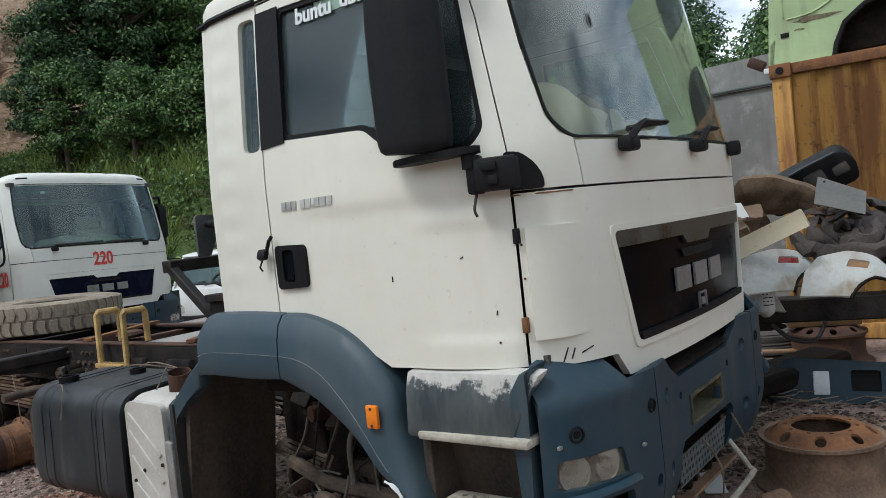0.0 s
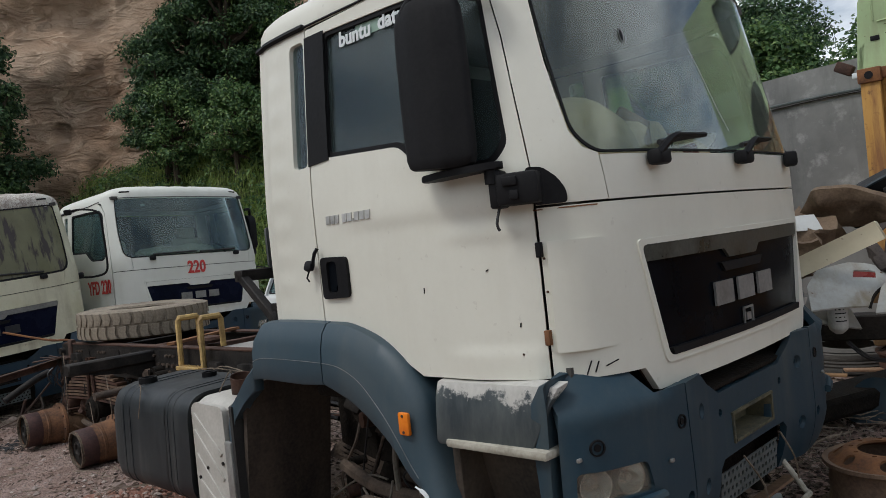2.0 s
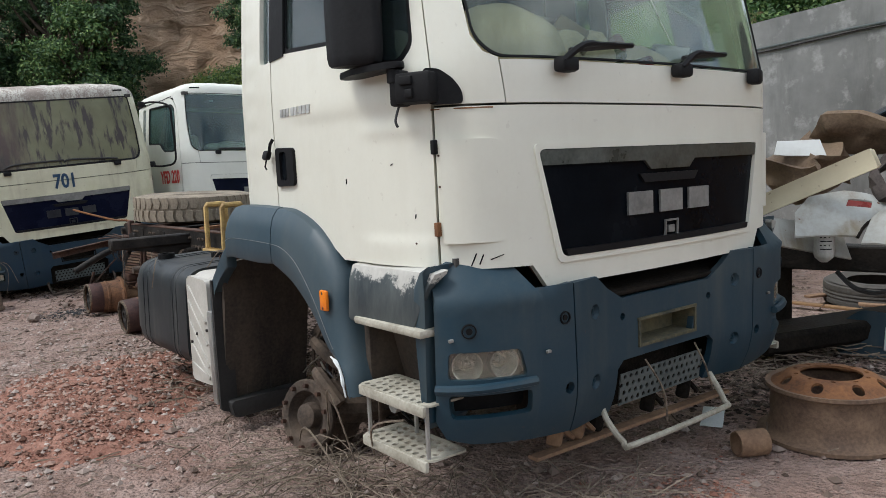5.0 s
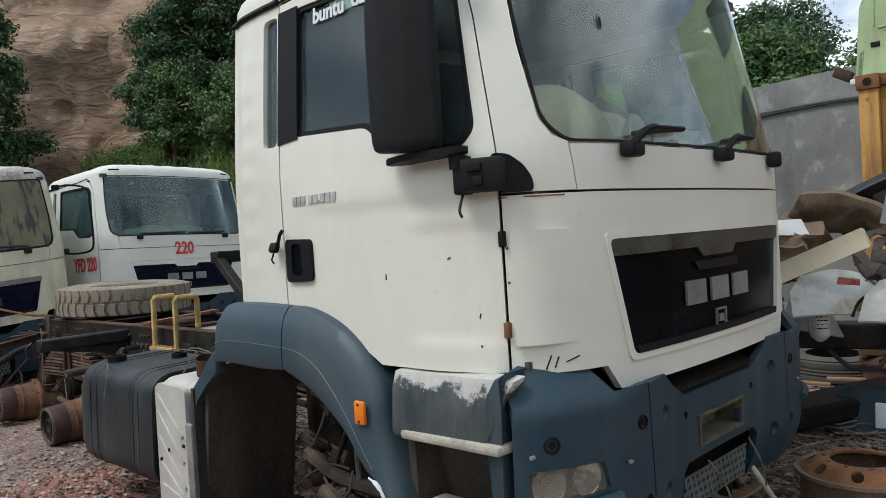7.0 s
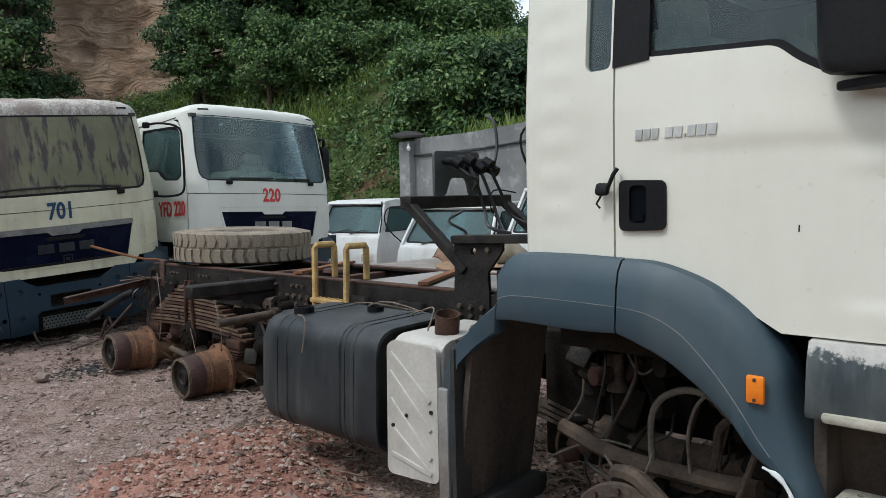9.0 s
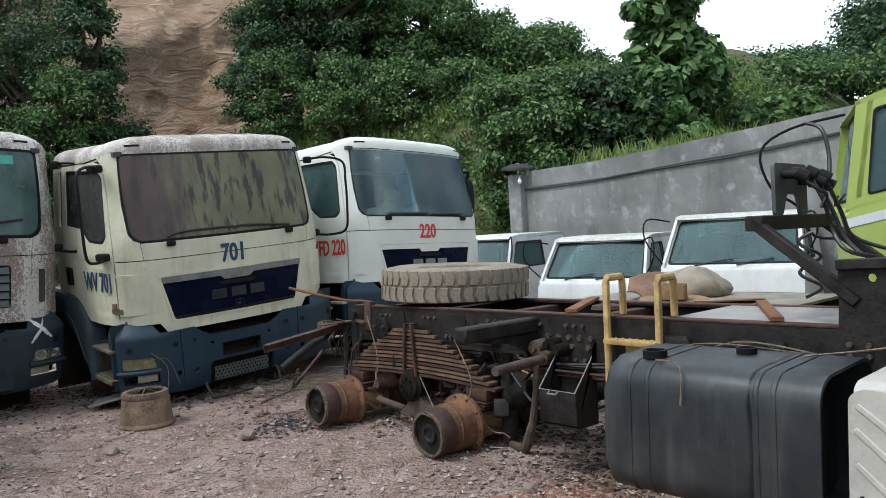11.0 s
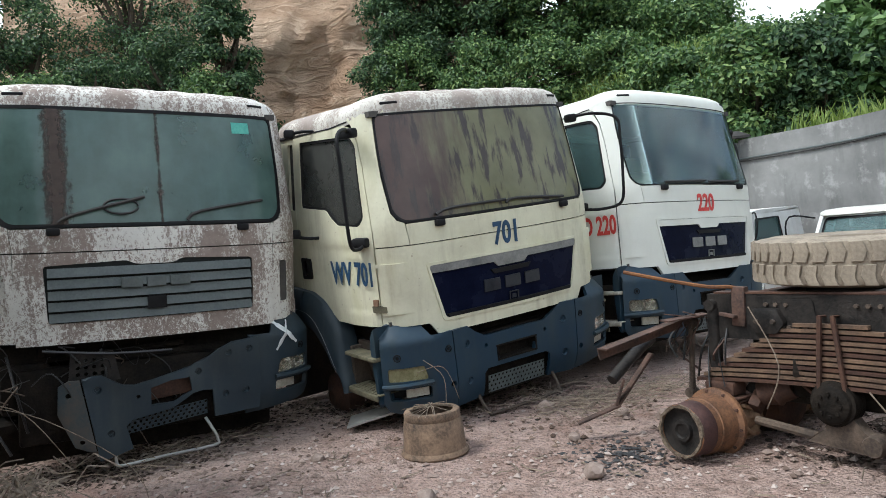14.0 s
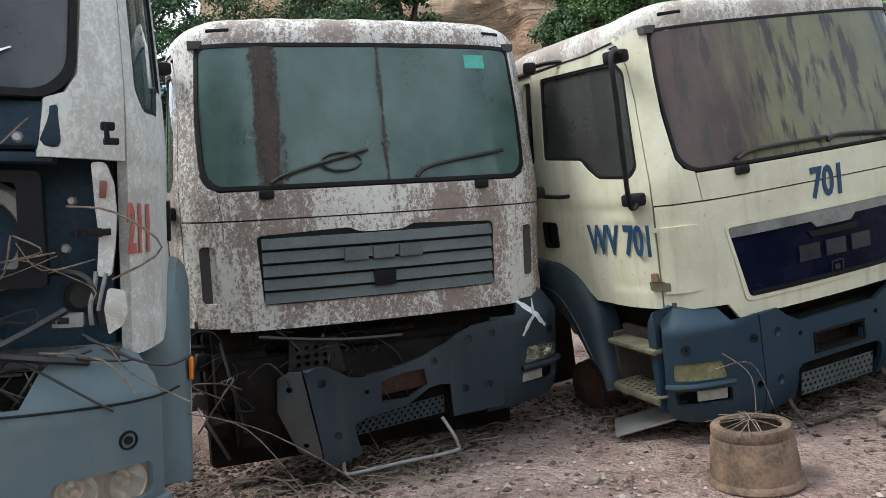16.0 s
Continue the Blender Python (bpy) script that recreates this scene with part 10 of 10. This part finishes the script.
def scrap_pile():
    # beam and timber that carry the pile
    bm = B()
    bar(bm, (1.72, 5.37, .66), (3.5, 4.45, .70), .16, .16, bevel=.01)
    single("steel_beam", bm, DARK_STEEL, Matrix(), "dark steel beam carrying the scrap", "beam")
    ochre = plain("dark_ochre_timber", (.075, .042, .018), (.17, .10, .04), 7, .85)
    for x, y, z, w in ((3.02, 6.22, .395, .55), (3.08, 6.20, .565, .5), (3.02, 6.24, .735, .55)):
        bm = B()
        box(bm, (0, 0, 0), (w, .2, .17), (0, 0, 0), .012)
        single("timber_block", bm, ochre, pose(x, y, z, 0, 0, -30 + 30 * z), "weathered timber block stacked on a rusty wheel rim", "timber", "timber blocks")
    bm = B()
    box(bm, (0, 0, .30), (.14, .14, .6), (0, 0, 0), .012)
    box(bm, (0, 0, .015), (.3, .3, .03), (0, 0, 0), .006)
    single("scrap_stand", bm, OILY, pose(1.78, 5.33, 0, 0, 0, 20), "dark greasy steel stand under the beam", "stand")
    bm = B()
    box(bm, (0, 0, .30), (.14, .14, .6), (0, 0, 0), .012)
    box(bm, (0, 0, .015), (.3, .3, .03), (0, 0, 0), .006)
    single("scrap_stand", bm, OILY, pose(3.42, 4.49, .01, 0, 0, -20), "dark greasy steel stand under the beam", "stand")
    # ivory panel lying across the pile
    ax = Vector((.77, -.50, .40)).normalized()
    side = Vector((0, 0, 1)).cross(ax).normalized()
    m = Matrix((ax, side, ax.cross(side))).transposed().to_4x4()
    m.translation = (2.157, 4.557, 1.315)
    bm = B()
    sheet(bm, rounded([(-1.0, -.058), (.0, -.060), (.0, .056), (-1.0, .062)], .008), [], lambda u, v, d: Vector((u, .010 * math.cos(v * 22) + .012 * math.sin(u * 3) + d - .012, v)), .035, .03)
    box(bm, (-.006, .03, 0), (.012, .06, .10), (0, 0, 0), .004)
    single("ivory_panel", bm, IVORY, m, "long ivory trim panel lying across the scrap", "panel")
    # curved mudguards
    def guard(m, label, lens=False, mat=SCRAP_WHITE, w=.62, hole=False):
        T = thing("mudguard", m, label, "mudguard", "scrap mudguards")
        bm = B()
        hs = [rounded([(.00, .10), (.15, .08), (.17, .15), (.03, .17)], .01)]
        rim = [(-.34, -.12), (-.15, -.15), (.02, -.17), (.06, -.10), (.12, -.03), (.20, .03), (.30, .06), (.36, .06), (.35, .14), (.22, .21), (.02, .25), (-.20, .22), (-.30, .10)]
        k = w / .66

        def bent(u, v, d):
            v = v * .72
            return Vector((u * k, v * .80, .04 + .62 * v - 1.5 * max(0, u - .12) ** 2 - 1.2 * max(0, -.05 - v) ** 2 - .25 * u * u - d))
        sheet(bm, [(u, v) for u, v in rim], hs, bent, .010, .03)
        part("guard_skin", bm, mat, T)
        bm = B()
        sheet(bm, shrink(hs[0], -.012), [], lambda u, v, d: bent(u, v, d + .008), .004, .1)
        part("lamp_lens", bm, RED_LENS if lens else SCRAP_WOOD, T)
        bm = B()
        tube(bm, [bent(u, v, .012) for u, v in rim[2:9]], .012, 5, 2)
        part("guard_lip", bm, OILY, T)
    guard(look((2.07, 4.73, .935), (1.90, 5.70, 1.20)) @ pose(0, 0, 0, -90, 0, 0), "mossy white mudguard with a red lens", True)
    guard(look((2.36, 4.52, .895), (2.82, 5.38, 1.18)) @ pose(0, 0, 0, -90, 0, 0), "white rust-stained mudguard with an empty lamp hole", False, w=.5)
    bm = B()
    sheet(bm, [(-.25, -.1), (.3, -.12), (.28, .12), (-.2, .1)], [], lambda u, v, d: Vector((u, d, v)), .012, .08)
    single("scrap_plate", bm, SCRAP_WHITE, pose(1.83, 4.80, .86, -40, 12, 20), "bent pale scrap plate", "plate")
    # tarpaulin twisted into a coil
    bm = B()
    pts = []
    for k in range(64):
        a = k * .33
        r = .03 + .0040 * k
        pts.append((r * 1.25 * math.cos(a), r * .55 * math.sin(a) + .03 * math.sin(k), .20 + r * .62 * math.sin(a) + .02 * math.sin(k * 1.7)))
    tube(bm, pts, .050, 8, 2, .42)
    for v in bm.verts:
        v.co += Vector((noise.noise(v.co * 16), noise.noise(v.co * 16 + Vector((4, 0, 0))), noise.noise(v.co * 16 + Vector((0, 4, 0))))) * .034
    single("tarpaulin_coil", bm, TARP, pose(2.52, 4.84, 1.0, 0, 0, -20), "grey-brown tarpaulin twisted into a coil", "tarpaulin")
    bm = B()
    bmesh.ops.create_uvsphere(bm, u_segments=32, v_segments=20, radius=.5, matrix=Matrix.Diagonal((.75, .42, .34, 1)))
    for v in bm.verts:
        n3 = noise.noise(v.co * 5) * .09 + abs(noise.noise(v.co * 11)) * .06
        v.co += v.normal * n3
    single("crumpled_tarpaulin", bm, TARP, pose(2.88, 4.86, 1.09, 0, 0, -25), "crumpled grey-brown tarpaulin heaped on the scrap", "tarpaulin")
    # dashboards, seats and sheets on top
    T = thing("scrap_dashboard", pose(2.53, 5.22, 1.50, 18, -24, -28) @ Matrix.Scale(.74, 4), "black broken dashboard moulding on the scrap heap", "dashboard")
    bm = B()
    prism(bm, rounded([(-.40, -.10), (-.36, .14), (-.2, .20), (.36, .20), (.42, .06), (.38, -.12)], .05), lambda u, v, w: Vector((u, w, v)), -.16, .10, .02)
    part("moulding", bm, BLACK, T)
    for u, v, w, h in ((-.2, .05, .2, .12), (.06, .06, .18, .14), (.28, .04, .14, .1)):
        bm = B()
        box(bm, (u, -.165, v), (w, .03, h), (0, 0, 0), .02)
        part("dash_opening", bm, DARK_CLOTH, T)
    bm = B()
    tube(bm, [(-.4, -.17, .15), (-.1, -.2, .22), (.3, -.18, .21)], .016, 6, 4)
    part("dash_edge", bm, BLUE_BLACK, T)
    bm = B()
    sheet(bm, rounded([(-.30, -.16), (-.22, .14), (-.02, .17), (.26, .10), (.34, .0), (.28, -.06), (.05, -.13)], .04), [oval(.27, .02, .02, n=8)], lambda u, v, d: Vector((u, .9 * (v - .02) ** 2 + .07 * math.sin(u * 8) + .06 * noise.noise((u * 7, v * 7, 1)) + .02 * noise.noise((u * 19, v * 19, 4)) + d, v)), .04, .03)
    single("torn_seat", bm, BROWN_SEAT, pose(2.20, 5.08, 1.42, 28, 22, -38), "torn brown seat back on the scrap heap", "seat")
    bm = B()
    bmesh.ops.create_cube(bm, size=1.0, matrix=Matrix.Diagonal((.42, .3, .26, 1)))
    bmesh.ops.subdivide_edges(bm, edges=bm.edges[:], cuts=6, use_grid_fill=True)
    for v in bm.verts:
        v.co += Vector((noise.noise(v.co * 6), noise.noise(v.co * 6 + Vector((3, 0, 0))), noise.noise(v.co * 6 + Vector((0, 0, 6))))) * .09
    single("crushed_part", bm, BROWN_SEAT, pose(1.92, 5.10, 1.24, 10, -20, 40), "crushed dark rusty part on the scrap heap", "scrap")
    bm = B()
    sheet(bm, [(-.15, -.09), (.15, -.11), (.15, .045), (-.14, .10)], [oval(-.10, .07, .008, n=8)], lambda u, v, d: Vector((u, .02 * math.sin(u * 9) + d, v)), .008, .05)
    single("grey_sheet", bm, plain("grey_board", (.115, .118, .112), (.19, .19, .18), 6, .7), pose(2.49, 4.76, 1.42, -25, 12, -18), "bent grey sheet on the scrap heap", "sheet")
    bm = B()
    sheet(bm, [(-.16, -.05), (.16, -.06), (.12, .06), (-.14, .05)], [], lambda u, v, d: Vector((u, d, v + .02 * math.sin(9 * u))), .008, .05)
    single("pale_rag", bm, VAN_WHITE, pose(1.86, 5.0, 1.38, -30, 10, 10), "pale crumpled strip on the scrap heap", "rag")
    # small canister under the beam
    T = thing("canister", pose(1.94, 4.71, .735) @ Matrix.Scale(.66, 4), "pale metal canister hanging below the beam", "canister")
    bm = B()
    lathe(bm, [(0, .25), (.075, .25), (.085, .24), (.085, .03), (.075, .0), (.03, -.04), (0, -.04)], Matrix(), 24)
    part("canister_body", bm, plain("dull_canister_paint", (.34, .34, .32), (.50, .50, .47), 7, .5), T)
    for k in range(4):
        bm = B()
        sheet(bm, [(-.05, .08 + .035 * k), (.05 - .02 * (k % 2), .08 + .035 * k), (.05 - .02 * (k % 2), .09 + .035 * k), (-.05, .09 + .035 * k)], [], lambda u, v, d: Vector((.0865 * math.sin(u / .085), -.0865 * math.cos(u / .085), v)), 0, .03)
        part("label_bar", bm, BLACK, T)
    # things lying on the ground below
    T = thing("flat_tyre", pose(2.80, 6.95, .0, 2, 0, 0), "grey worn tyre lying behind the scrap", "tyre")
    grey_rubber = plain("grey_tyre_rubber", (.05, .047, .043), (.10, .093, .085), 7, .9)
    bm = B()
    lathe(bm, [(.40, .03), (.405, .06), (.398, .075), (.405, .09), (.398, .105), (.405, .12), (.398, .135), (.405, .15), (.40, .19), (.36, .20), (.36, .02), (.40, .03)], Matrix(), 48)
    part("tread", bm, grey_rubber, T)
    for z in (.005, .20):
        bm = B()
        lathe(bm, [(.22, z), (.24, z + .012), (.33, z + .02), (.38, z + .005), (.36, z - .004), (.24, z - .004), (.22, z)], Matrix(), 40)
        part("sidewall", bm, grey_rubber, T)
    T = thing("scrap_bumper", pose(2.55, 4.98, .02, -14, 2, -22), "dusty blue bumper corner lying on the ground", "bumper")
    bm = B()
    sheet(bm, rounded([(-.48, .0), (.55, .0), (.58, .26), (-.36, .30), (-.50, .18)], .05), [rounded([(.02, .08), (.20, .08), (.20, .22), (.02, .22)], .02)], lambda u, v, d: Vector((u, .25 * (u + .1) ** 2 + d, v)), .025, .05)
    part("bumper_skin", bm, BLUE_PLASTIC, T)
    bm = B()
    box(bm, (-.16, .0, .13), (.10, .02, .16), (0, 0, 0), .01)
    part("reflector_plate", bm, PALE_INK, T)
    bm = B()
    box(bm, (.11, .06, .15), (.2, .02, .18))
    part("lamp_recess", bm, BLACK, T)
    bm = B()
    bar(bm, (1.55, 4.95, .16), (2.75, 5.55, .20), .34, .14, bevel=.03)
    single("crumpled_black_panel", bm, OILY, Matrix(), "crumpled black panel lying on the ground", "panel")
    bm = B()
    tube(bm, [(2.05, 4.9, .62), (2.15, 4.85, .52), (2.3, 4.85, .50), (2.4, 4.9, .60)], .014, 6, 5)
    single("hanging_cable", bm, WIRE, Matrix(), "black cable looped under the beam", "cable")
    for k, (x, y, a, L) in enumerate(((1.75, 6.1, 10, .9), (2.1, 6.7, -25, 1.1), (2.5, 7.0, 40, .7), (1.6, 5.8, 60, .6), (2.9, 6.2, -10, .8))):
        bm = B()
        box(bm, (0, 0, .015), (L, .07, .02), (0, 0, 0), .004)
        single("scrap_lath", bm, SCRAP_WOOD if k % 2 else RUST_DUSTY, pose(x, y, .02 + .02 * k, 0, 2, a), "broken lath lying on the ground", "lath", "broken laths")
    bm = B()
    sheet(bm, [(-.11, -.05), (.12, -.06), (.10, .05), (-.10, .06)], [], lambda u, v, d: Vector((u, v, .03 + .02 * math.sin(u * 20) + d)), .004, .03)
    single("crushed_bottle", bm, PALE_INK, M0 @ pose(.75, .35, .0, 0, 0, 30), "crushed pale plastic bottle on the earth", "bottle")


scrap_pile()
